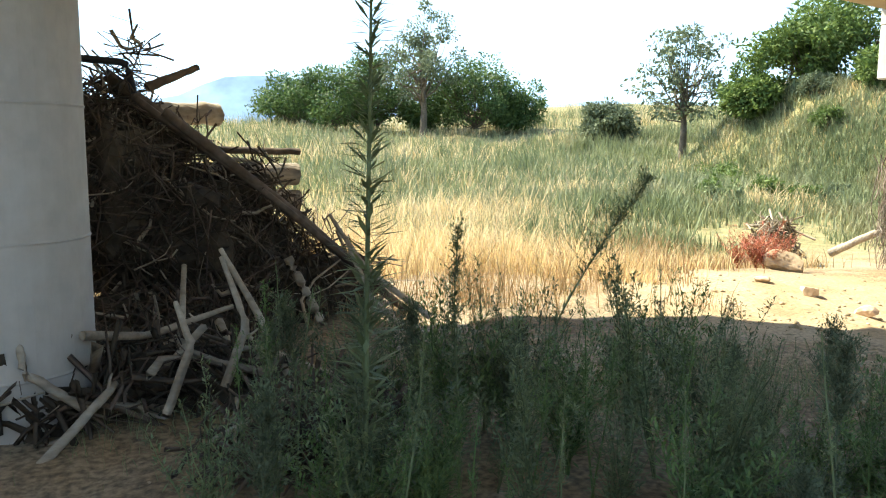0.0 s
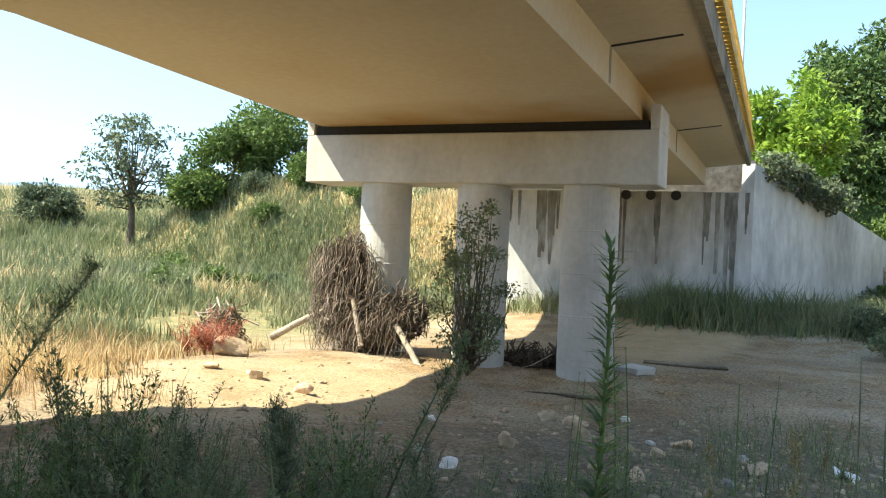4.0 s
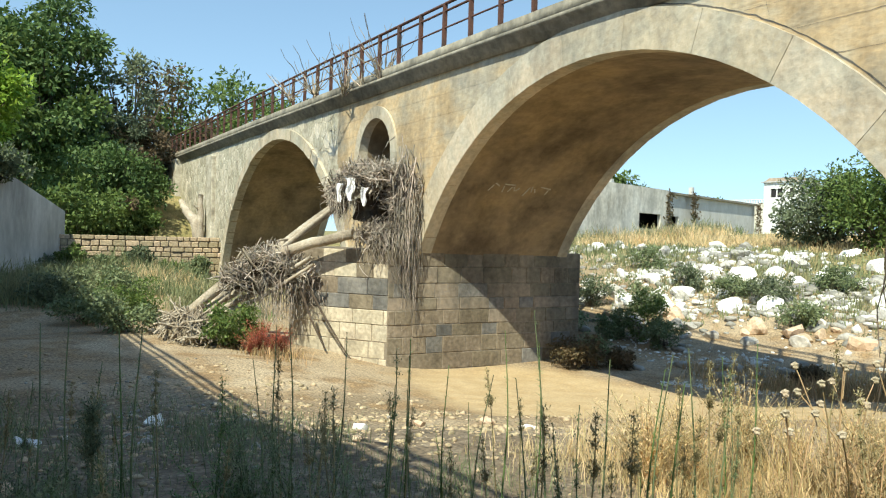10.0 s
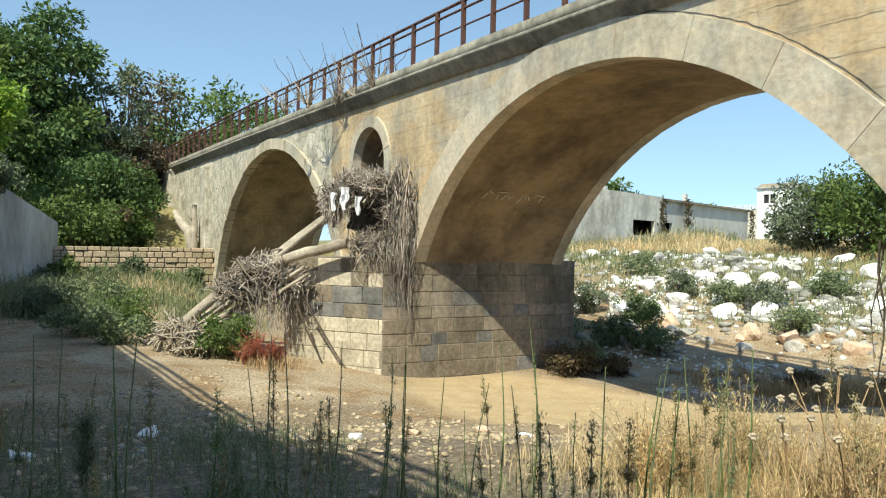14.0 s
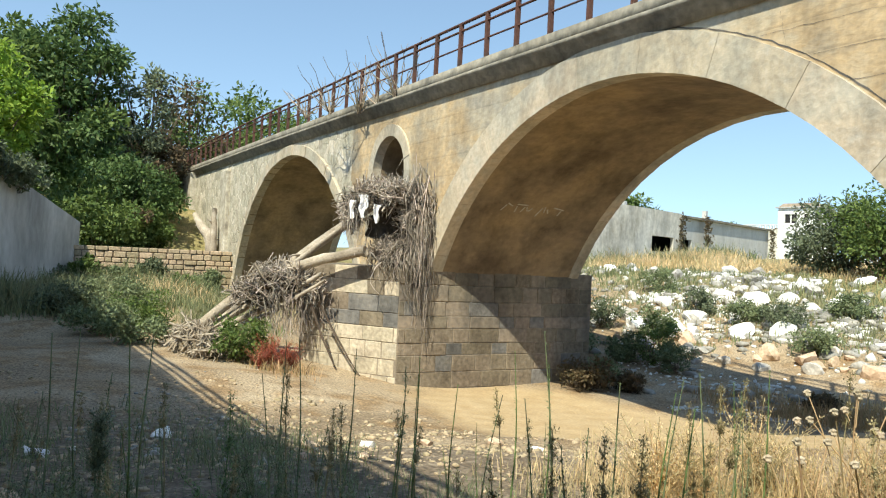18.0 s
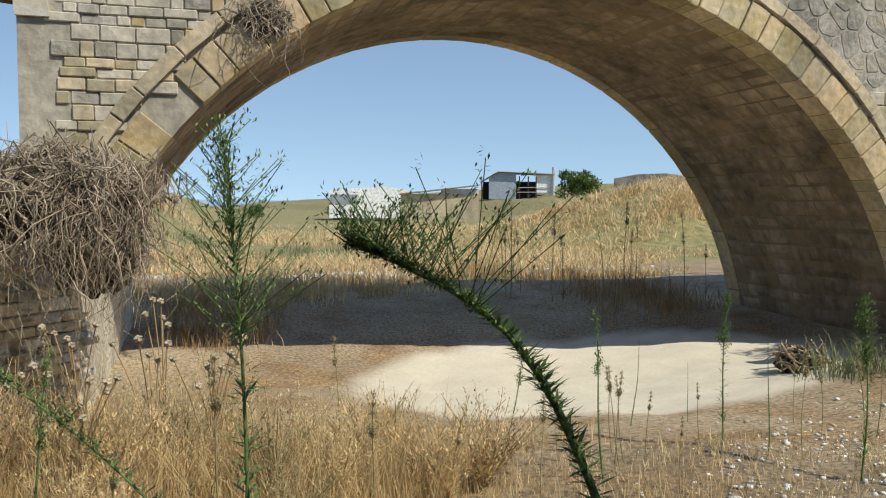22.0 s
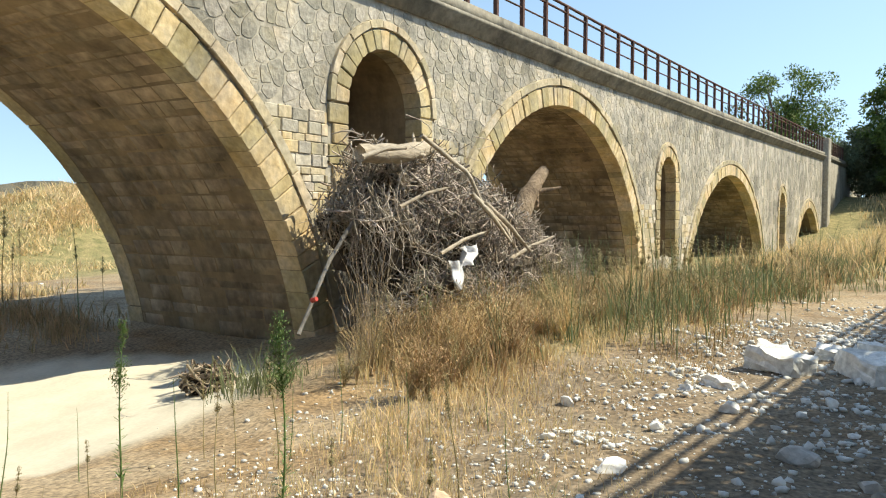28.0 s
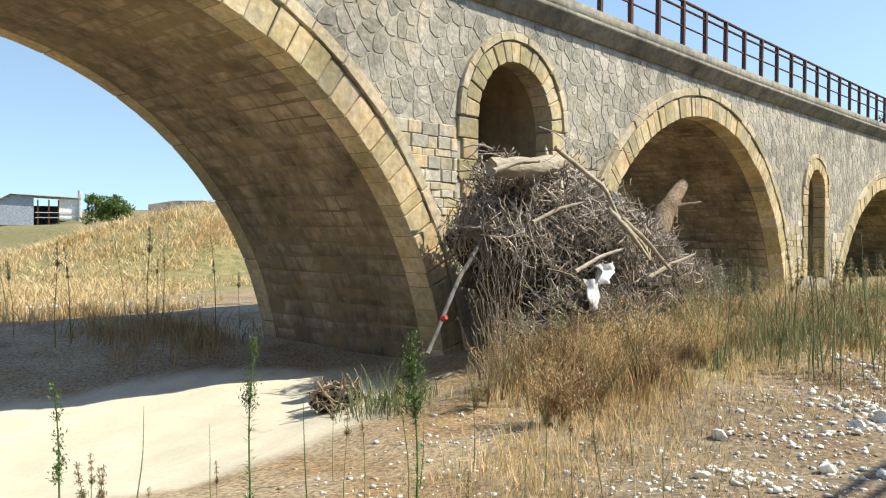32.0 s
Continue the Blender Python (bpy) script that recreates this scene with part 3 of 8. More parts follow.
def wall_piece(bm, x0, x1, y0, y1):
    """One upright strip of the bridge, front, back and the undersides of its opening."""
    e = 1e-4
    mid = hole((x0 + x1) / 2)
    tops = (top_z(x0), top_z(x1))

    def quad(*c):
        bm.faces.new([bm.verts.new(p) for p in c])

    def slab(a0, a1, b0, b1):
        for y in (y0, y1):
            quad((x0, y, a0), (x1, y, a1), (x1, y, b1), (x0, y, b0))

    if mid is None:
        slab(-3, -3, *tops)
        return
    ha, hb = hole(x0 + e), hole(x1 - e)
    heads = (ha[1] if ha else mid[1], hb[1] if hb else mid[1])
    slab(*heads, *tops)
    if mid[0] > -2.9:
        slab(-3, -3, mid[0], mid[0])


def barrel(bm, x0, x1, y0, y1):
    e = 1e-4
    mid = hole((x0 + x1) / 2)
    if mid is None:
        return
    ha, hb = hole(x0 + e), hole(x1 - e)

    def quad(*c):
        bm.faces.new([bm.verts.new(p) for p in c])

    quad((x0, y0, ha[1]), (x0, y1, ha[1]), (x1, y1, hb[1]), (x1, y0, hb[1]))
    if mid[0] > -2.9:
        quad((x0, y0, mid[0]), (x0, y1, mid[0]), (x1, y1, mid[0]), (x1, y0, mid[0]))
    if hole(x0 - e) is None or hole(x0 - e)[0] != mid[0]:
        quad((x0, y0, max(mid[0], -3)), (x0, y1, max(mid[0], -3)), (x0, y1, ha[1]), (x0, y0, ha[1]))
    if hole(x1 + e) is None or hole(x1 + e)[0] != mid[0]:
        quad((x1, y0, max(mid[0], -3)), (x1, y1, max(mid[0], -3)), (x1, y1, hb[1]), (x1, y0, hb[1]))


stone_bridge = thing("stone_bridge", "old many-arched stone bridge with a patched concrete middle", "bridge")


def build_bridge_body():
    xs = cuts()
    sections = [(X_END[0], -21.2, M_PALE_WALL, "pale worn plaster over rubble"), (-21.2, -1.57, M_OCHRE, "ochre-stained board-marked concrete"), (-1.57, X_END[1], M_GREY_WALL, "grey rubble masonry")]
    for lo, hi, m, label in sections:
        bm = bmesh.new()
        for a, b in zip(xs, xs[1:]):
            if a >= lo - 1e-6 and b <= hi + 1e-6:
                wall_piece(bm, a, b, D, D + WIDE)
        bmesh.ops.remove_doubles(bm, verts=bm.verts, dist=1e-4)
        part("spandrel_wall", bm, m, stone_bridge, label)
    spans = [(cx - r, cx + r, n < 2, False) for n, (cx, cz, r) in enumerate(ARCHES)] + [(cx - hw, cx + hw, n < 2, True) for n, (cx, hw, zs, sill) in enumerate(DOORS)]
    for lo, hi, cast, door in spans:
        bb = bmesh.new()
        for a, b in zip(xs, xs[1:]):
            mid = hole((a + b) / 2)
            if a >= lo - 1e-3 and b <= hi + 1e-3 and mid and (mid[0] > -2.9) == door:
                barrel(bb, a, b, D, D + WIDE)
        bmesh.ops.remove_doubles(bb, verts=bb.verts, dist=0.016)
        part("arch_barrel", bb, M_SOFFIT, stone_bridge, "board-marked opening sides" if cast and door else "dark brown arch underside")
    # deck, cornice and kerb follow the top line
    n = 60
    x = np.linspace(X_END[0] - 6, X_END[1] + 12, n)

    def run(name, profile, m, label, y_of=lambda y: y):
        v = np.array([[(xx, y_of(py), np.interp(xx, TOP_X, TOP_Z) + pz) for py, pz in profile] for xx in x])
        k = len(profile)
        i = np.arange(n * k).reshape(n, k)
        j = np.roll(i, -1, 1)
        f = np.stack([i[:-1], j[:-1], j[1:], i[1:]], -1).reshape(-1, 4)
        return put(name, np_mesh(name, v.reshape(-1, 3), f), m, stone_bridge, label)

    run("roadway", [(D + 0.1, 0.0), (D + WIDE - 0.1, 0.0), (D + WIDE - 0.1, 0.36), (D + 0.1, 0.36)], M_CURB, "old roadway slab")
    for s, (yo, sg) in enumerate(((D, 1), (D + WIDE, -1))):
        def flip(y, yo=yo, sg=sg):
            return yo + sg * y
        run("cornice", [(0.1, -0.02), (-0.06, -0.02), (-0.08, 0.07), (-0.15, 0.10), (-0.16, 0.17), (-0.24, 0.20), (-0.24, 0.27), (0.1, 0.27)], M_CURB, "stepped weathered cornice", flip)
        run("kerb", [(0.12, 0.272), (-0.14, 0.272), (-0.14, 0.50), (0.12, 0.50)], M_CURB, "low mossy concrete kerb", flip)


M_PALE_WALL = mat("pale_worn_plaster", [(0.26, 0.23, 0.18), (0.42, 0.38, 0.30), (0.52, 0.48, 0.40)], 1.6, 8, bump=0.6)
build_bridge_body()


def build_railing(y, tilt):
    rail = thing("bridge_railing", "rusty brown steel railing along the bridge edge", "railing", group="bridge railings")
    post = boxes((-0.04, 0.04, -0.04, 0.04, 0, 0.96))
    box(post, -0.05, 0.05, -0.05, 0.05, 0, 0.03)
    me = bpy.data.meshes.new("post")
    post.to_mesh(me)
    post.free()
    x = X_END[0] - 2
    while x < X_END[1] + 10:
        put("post", me, M_RUST, rail, m=pose(x, y, top_z(x) + 0.48, 0, tilt * random.uniform(-1, 1), 0))
        x += POST_STEP
    for dz, r in ((0.96, 0.040), (0.80, 0.030), (0.44, 0.022)):
        xs = np.linspace(X_END[0] - 2, X_END[1] + 10, 50)
        zs = np.interp(xs, TOP_X, TOP_Z) + 0.48 + dz
        v, f = tubes(np.stack([xs, 0 * xs + y, zs], -1)[None], np.full((1, 50), r), 4)
        put("rail", np_mesh("rail", v, f), M_RUST, rail)


POST_STEP = 1.1
build_railing(D - 0.06, 1.2)
build_railing(D + WIDE + 0.06, 1.2)


def ring(cx, cz, r, thick, a0, a1, count, m, name, label, y0, y1, gap=0.012, uneven=0.0, lost=-1):
    """Wedge stones round an arch, each a part, of uneven width; one may have fallen out."""
    rs = random.Random(int(abs(cx) * 10) + count)
    cuts_at = [a0 + (a1 - a0) * (i + (rs.uniform(-uneven, uneven) if 0 < i < count else 0)) / count for i in range(count + 1)]
    k = 3
    for i in range(count):
        if lost > 0 and i in (lost, lost + 1):
            continue
        a, half = (cuts_at[i] + cuts_at[i + 1]) / 2, (cuts_at[i + 1] - cuts_at[i]) / 2 - gap / r
        t1 = thick * (1 + (rs.uniform(-0.05, 0.05) if uneven else 0))
        bm = bmesh.new()
        pts = [((r + t1) * math.sin(-half + 2 * half * j / k), (r + t1) * math.cos(-half + 2 * half * j / k)) for j in range(k + 1)]
        pts += [(r * math.sin(half - 2 * half * j / k), r * math.cos(half - 2 * half * j / k)) for j in range(k + 1)]
        prism(bm, pts, y0 + (rs.uniform(-0.016, 0.016) if uneven else 0), y1)
        if uneven:
            front = [e for e in bm.edges if all(v.co.y < y0 + 0.03 for v in e.verts)]
            bmesh.ops.bevel(bm, geom=front, offset=0.012, segments=1, affect="EDGES")
        ob = part(name, bm, m, stone_bridge, label)
        ob.matrix_basis = pose(cx, 0, cz, 0, math.degrees(a), 0)


def build_rings():
    for n, (cx, cz, r) in enumerate(ARCHES):
        zb = -1.0 if n not in (4, 5) else -0.2
        a = math.acos(min(1, max(-0.2, (zb - cz) / r)))
        if n < 2:
            ring(cx, cz, r - 0.005, 0.36 if n == 0 else 0.62, -a, a, 29 if n == 0 else 13, M_RING, "arch_band", "", D - 0.07, D + 0.25, 0.006 if n == 0 else 0.004, 0.2 if n == 0 else 0.0)
            ring(cx, cz, r - 0.005, 0.62, -a, a, 9, M_RING, "arch_band", "", D + WIDE - 0.25, D + WIDE + 0.05, 0.004)
        else:
            cnt = int(2 * a * r / (0.27 if n < 4 else 0.36))
            ring(cx, cz, r - 0.008, 0.40, -a, a, cnt, M_YELLOW_STONE, "voussoir", "", D - 0.05, D + 0.35, 0.006, 0.35, 13 if n == 2 else 0)
            ring(cx, cz, r + 0.435, 0.15, -a, a, cnt // 2, M_PALE_STONE, "hood_stone", "", D - 0.075, D + 0.1, 0.005, 0.3)
            ring(cx, cz, r - 0.008, 0.50, -a, a, 15, M_YELLOW_STONE, "voussoir", "", D + WIDE - 0.3, D + WIDE + 0.05)
    for n, (cx, hw, zs, sill) in enumerate(DOORS):
        h = math.pi / 2
        if n < 2:
            ring(cx, zs, hw - 0.005, 0.30, -h, h, 5, M_RING, "opening_band", "", D - 0.05, D + 0.2, 0.003)
            for s in ((-1, 1) if n == 0 else (-1,)):
                part("jamb", boxes((cx + s * (hw + 0.145) - 0.15, cx + s * (hw + 0.145) + 0.15, D - 0.05, D + 0.2, sill + 0.1, zs)), M_RING, stone_bridge)
        else:
            ring(cx, zs, hw - 0.005, 0.30, -h, h, 15, M_YELLOW_STONE, "voussoir", "", D - 0.045, D + 0.3, 0.006, 0.3)
            ring(cx, zs, hw + 0.325, 0.12, -h, h, 11, M_PALE_STONE, "hood_stone", "", D - 0.07, D + 0.1, 0.005, 0.3)
            z = sill
            i = 0
            while z < zs - 0.05:
                hgt = min(0.30, zs - z)
                for s in (-1, 1):
                    wd = 0.34 + 0.10 * ((i + (s > 0)) % 2)
                    c = cx + s * (hw + wd / 2 - 0.004)
                    part("jamb_stone", boxes((c - wd / 2, c + wd / 2, D - 0.045, D + 0.3, z + 0.006, z + hgt - 0.006), bevel=0.012), M_YELLOW_STONE, stone_bridge)
                z += hgt
                i += 1


M_RING = mat("pale_arch_band", [(0.34, 0.315, 0.26), (0.43, 0.39, 0.31), (0.49, 0.41, 0.30), (0.48, 0.45, 0.385)], 0.9, 10, bump=0.5, vary=0.08, grainy=0.14, blot=0.36)
build_rings()


def soffit_stones(cx, cz, r, zb, seed):
    """The courses of small stones that line an arch, joined."""
    rng = np.random.default_rng(seed)
    a = math.acos(min(1, max(-0.3, (zb - cz) / r)))
    rows = int(2 * a * r / 0.26)
    vs, fs = [], []
    for i in range(rows):
        b0, b1 = -a + 2 * a * i / rows, -a + 2 * a * (i + 1) / rows
        y = D + 0.36
        while y < D + WIDE - 0.35:
            w = rng.uniform(0.25, 0.6)
            y1 = min(y + w, D + WIDE - 0.31)
            g, out = 0.002, rng.uniform(0.001, 0.007)
            n = len(vs) * 8
            q = []
            for dr, ins in ((-0.02, 0.0), (out, 0.014)):
                for aa, yy in ((b0 + (g + ins) / r, y + g + ins), (b1 - (g + ins) / r, y + g + ins), (b1 - (g + ins) / r, y1 - g - ins), (b0 + (g + ins) / r, y1 - g - ins)):
                    q.append((cx + (r - dr) * math.sin(aa), yy, cz + (r - dr) * math.cos(aa)))
            vs.append(q)
            fs += [(n + 4, n + 5, n + 6, n + 7)] + [(n + j, n + (j + 1) % 4, n + 4 + (j + 1) % 4, n + 4 + j) for j in range(4)]
            y = y1
    ob = put("soffit_masonry", np_mesh("soffit_masonry", np.array(vs).reshape(-1, 3), np.array(fs)), M_SOFFIT_STONE, stone_bridge, "courses of dark brown stones")
    ob["kind"] = "stuff"


M_SOFFIT_STONE = mat("brown_soffit_stone", [(0.17, 0.127, 0.085), (0.34, 0.262, 0.175), (0.43, 0.345, 0.235)], 0.5, 7, bump=0.7, grainy=0.25, island=0.10, blot=0.6)
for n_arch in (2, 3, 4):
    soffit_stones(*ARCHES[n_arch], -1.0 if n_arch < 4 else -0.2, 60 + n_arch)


def face_blocks(parent, p, q, z0, z1, course, length, m_of, name="block", proud=0.03, depth=0.3, skip=0.0):
    """Squared stones in courses along the upright face from p to q, each a part."""
    p, q = Vector((*p, 0)), Vector((*q, 0))
    run = q - p
    total = run.length
    rz = math.degrees(math.atan2(run.y, run.x))
    meshes = {}
    z, row = z0, 0
    while z < z1 - 0.08:
        h = min(course * random.choice((0.85, 1.0, 1.15)), z1 - z)
        s = 0.0 if row % 2 else -random.uniform(0.2, 0.5) * length
        while s < total - 0.02:
            w = length * random.choice((0.7, 1.0, 1.3))
            a, b = max(s, 0), min(s + w, total)
            s += w
            if b - a < 0.06 or random.random() < skip:
                continue
            key = (round(b - a, 2), round(h, 2))
            if key not in meshes:
                bm = boxes((0.005, key[0] - 0.005, -proud, depth, 0.005, key[1] - 0.005), bevel=0.012)
                bmesh.ops.recalc_face_normals(bm, faces=bm.faces)
                me = bpy.data.meshes.new(name)
                bm.to_mesh(me)
                bm.free()
                me.materials.append(M_PALE_STONE)
                meshes[key] = me
            at = p + run.normalized() * a
            ob = put(name, meshes[key], None, parent)
            ob.matrix_basis = pose(at.x, at.y, z, 0, 0, rz) @ Matrix.Translation((0, random.uniform(-0.012, 0.012), 0))
            m = m_of(z - z0, row)
            if m is not M_PALE_STONE:
                ob.material_slots[0].link = "OBJECT"
                ob.material_slots[0].material = m
        z += h
        row += 1


def build_pier(plan, z0, z1, name, label):
    """The plain core of a pier under its facing stones."""
    bm = bmesh.new()
    prism(bm, plan, z0, z1, "z")
    return part(name, bm, M_DARK_STONE, stone_bridge, label)


P1 = [(-21.2, 7.95), (-18.25, 6.20), (-16.02, 7.70), (-16.02, 13.1), (-21.2, 13.1)]
pier_1 = build_pier(P1, -2.2, 1.40, "pier", "stone pier with a pointed cutwater")


def tone_1(h, row):
    return M_PIER_PALE if h < 1.35 else (random.choice((M_PIER_GREY, M_PIER_GREY, M_TAN_BLOCK)) if h < 2.2 else random.choice((M_PIER_PALE, M_TAN_BLOCK)))


# inner face blocks are darker than the front, most so higher up
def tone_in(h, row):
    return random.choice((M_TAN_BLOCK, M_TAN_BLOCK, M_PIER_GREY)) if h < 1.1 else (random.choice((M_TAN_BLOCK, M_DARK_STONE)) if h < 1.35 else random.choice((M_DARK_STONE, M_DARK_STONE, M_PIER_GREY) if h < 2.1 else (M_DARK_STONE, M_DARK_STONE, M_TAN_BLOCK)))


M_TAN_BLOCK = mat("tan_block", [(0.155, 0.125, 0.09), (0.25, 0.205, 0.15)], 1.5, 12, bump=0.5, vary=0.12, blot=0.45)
M_PIER_PALE = mat("pale_pier_block", [(0.38, 0.32, 0.24), (0.50, 0.43, 0.325), (0.45, 0.40, 0.32)], 1.3, 12, bump=0.5, vary=0.10, blot=0.4)
M_PIER_GREY = mat("grey_pier_block", [(0.105, 0.10, 0.095), (0.165, 0.157, 0.145), (0.225, 0.205, 0.175)], 1.3, 12, bump=0.5, vary=0.16, blot=0.4)
face_blocks(pier_1, P1[1], P1[2], -1.6, 1.40, 0.33, 0.62, tone_1, proud=0.015)
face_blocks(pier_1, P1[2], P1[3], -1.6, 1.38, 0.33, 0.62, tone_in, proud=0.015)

P2 = [(-4.35, 7.95), (-2.35, 6.3), (-0.95, 7.9), (-0.95, 12.6), (-4.35, 12.6)]
M_MORTAR = mat("pale_lime_mortar", [(0.46, 0.39, 0.28), (0.62, 0.55, 0.43), (0.70, 0.645, 0.54)], 2.5, 16, bump=1.0, grainy=0.25, blot=0.3, depth=0.06)
bm = bmesh.new()
prism(bm, P2, -1.5, 1.30, "z")
pier_2 = part("pier", bm, M_MORTAR, stone_bridge, "broken stone pier with torn facing")

# ---- concrete road bridge ----
MB = pose(0, 0, 1.65, 0, 0, 2.3)      # its axes, level with the eye
road_bridge = thing("road_bridge", "modern concrete road bridge on round columns with a yellow edge rail", "bridge", (0, 0, 1.65), 2.3)
X0, X1 = -26.6, 60.0


def far_side(x):
    """The far lower corner of the slab and its far edge: the deck narrows towards the middle."""
    if x > 0.065:
        return -8.7, -9.9
    c = float(np.interp(x, [-26.6, -6.0, 0.06], [-9.94, -7.51, -8.7]))
    return c, c - (0.6 if x < -1 else 1.2)


def build_deck(x0, x1, turn):
    """One length of deck with its edges, turned a little about the near column row."""
    made = []

    def lofted(stations):
        bm = bmesh.new()
        rings = [[bm.verts.new((x, y, z)) for y, z in pts] for x, pts in stations]
        n = len(rings[0])
        for lo, hi in zip(rings, rings[1:]):
            for i in range(n):
                bm.faces.new([lo[i], lo[(i + 1) % n], hi[(i + 1) % n], hi[i]])
        bm.faces.new(rings[0][::-1])
        bm.faces.new(rings[-1])
        return bm

    def slab(x):
        c, e = far_side(x)
        return x, [(c, 2.25), (-2.2, 2.25), (-2.2, 2.80), (-1.0, 2.92), (-1.0, 3.15), (e, 3.15), (e, 2.92), (c, 2.80)]

    def far_beam(x):
        e = far_side(x)[1]
        return x, [(e - 0.12, 2.86), (e, 2.86), (e, 3.30), (e - 0.12, 3.30)]

    at = [x0] + ([-6.0] if x0 < -6 < x1 else []) + [x1]
    made.append(part("deck_slab", lofted([slab(x) for x in at]), M_SLAB, road_bridge, "warm grey concrete slab, ochre-stained beneath"))
    made.append(part("edge_beam", boxes((x0, x1, -1.0, -0.88, 2.86, 3.30)), M_CURB, road_bridge, "weathered edge beam"))
    made.append(part("edge_beam", lofted([far_beam(x) for x in at]), M_CURB, road_bridge, "weathered edge beam"))
    for k in range(int((x1 - x0) / 0.5)):
        xx = x0 + 0.5 * k
        made.append(put("edge_block", block_mesh, M_YELLOW, road_bridge, m=pose(xx, 0, 0)))
    for z0, z1 in ((4.26, 4.33), (4.02, 4.06), (3.80, 3.84)):
        made.append(part("guard_rail", boxes((x0, x1, -0.93, -0.88, z0, z1)), M_YELLOW, road_bridge))
    for k in range(int((x1 - x0) / 2)):
        made.append(part("guard_post", boxes((x0 + 2 * k, x0 + 2 * k + 0.07, -0.94, -0.90, 3.3, 4.33)), M_YELLOW, road_bridge))
    if turn:
        for ob in made:
            ob.matrix_basis = pose(0, 0, 0, 0, 0, turn) @ ob.matrix_basis


bm = boxes((0.0, 0.19, -0.90, -0.78, 3.305, 3.58), (0.25, 0.44, -0.90, -0.78, 3.305, 3.58), (0.0, 0.5, -0.885, -0.82, 3.36, 3.44))
block_mesh = bpy.data.meshes.new("edge_block")
bm.to_mesh(block_mesh)
bm.free()
build_deck(X0, 0.06, 0.0)
build_deck(0.07, 60.0, -5.5)


def column(x, y, z0, z1, r=0.5):
    bm = bmesh.new()
    levels = [(z0, r)]
    zz = z0 + 0.55
    while zz < z1 - 0.2:
        levels += [(zz - 0.012, r), (zz, r + 0.007), (zz + 0.012, r)]
        zz += 0.75
    levels.append((z1, r))
    rings = [[bm.verts.new((x + rr * math.cos(2 * math.pi * i / 40), y + rr * math.sin(2 * math.pi * i / 40), z)) for i in range(40)] for z, rr in levels]
    for lo, hi in zip(rings, rings[1:]):
        for i in range(40):
            bm.faces.new([lo[i], lo[(i + 1) % 40], hi[(i + 1) % 40], hi[i]])
    bm.faces.new(rings[0][::-1])
    bm.faces.new(rings[-1])
    ob = part("column", bm, M_CONCRETE, road_bridge, "round concrete column with shutter rings", smooth=False)
    return ob


def build_bent(x, ys, y0, y1, base):
    for y in ys:
        column(x, y, base, 1.15)
    part("cap_beam", boxes((x - 0.55, x + 0.55, y0, y1, 1.15, 2.08), bevel=0.02), M_CONCRETE, road_bridge, "grey concrete crosshead")
    for y in (y0, y1):
        s = 1 if y == y0 else -1
        part("stop_block", boxes((x - 0.55, x + 0.55, min(y, y + s * 0.16), max(y, y + s * 0.16), 2.08, 2.50), bevel=0.01), M_CONCRETE, road_bridge)
    part("bearing_joint", boxes((x - 0.48, x + 0.48, y0 + 0.2, y1 - 0.2, 2.08, 2.25)), M_RUBBER, road_bridge, "black bearing gap")
    if x < -5:
        for xj in (-10.85, -18.6):
            part("joint_stain", boxes((xj - 0.07, xj + 0.05, -2.2, -2.194, 2.30, 2.79)), M_STREAK, road_bridge, "dark drip stain at the deck joint")
            bj = bmesh.new()
            prism(bj, [(-2.19, 2.80), (-1.25, 2.894), (-1.25, 2.884), (-2.19, 2.788)], xj - 0.035, xj + 0.035, "x")
            part("deck_joint", bj, M_RUBBER, road_bridge, "dark open deck joint")


build_bent(-14.2, (-3.11, -5.15, -7.2), -8.75, -1.88, -3.2)
build_bent(0.0, (-5.25, -7.3, -9.3), -10.4, -3.6, -2.6)

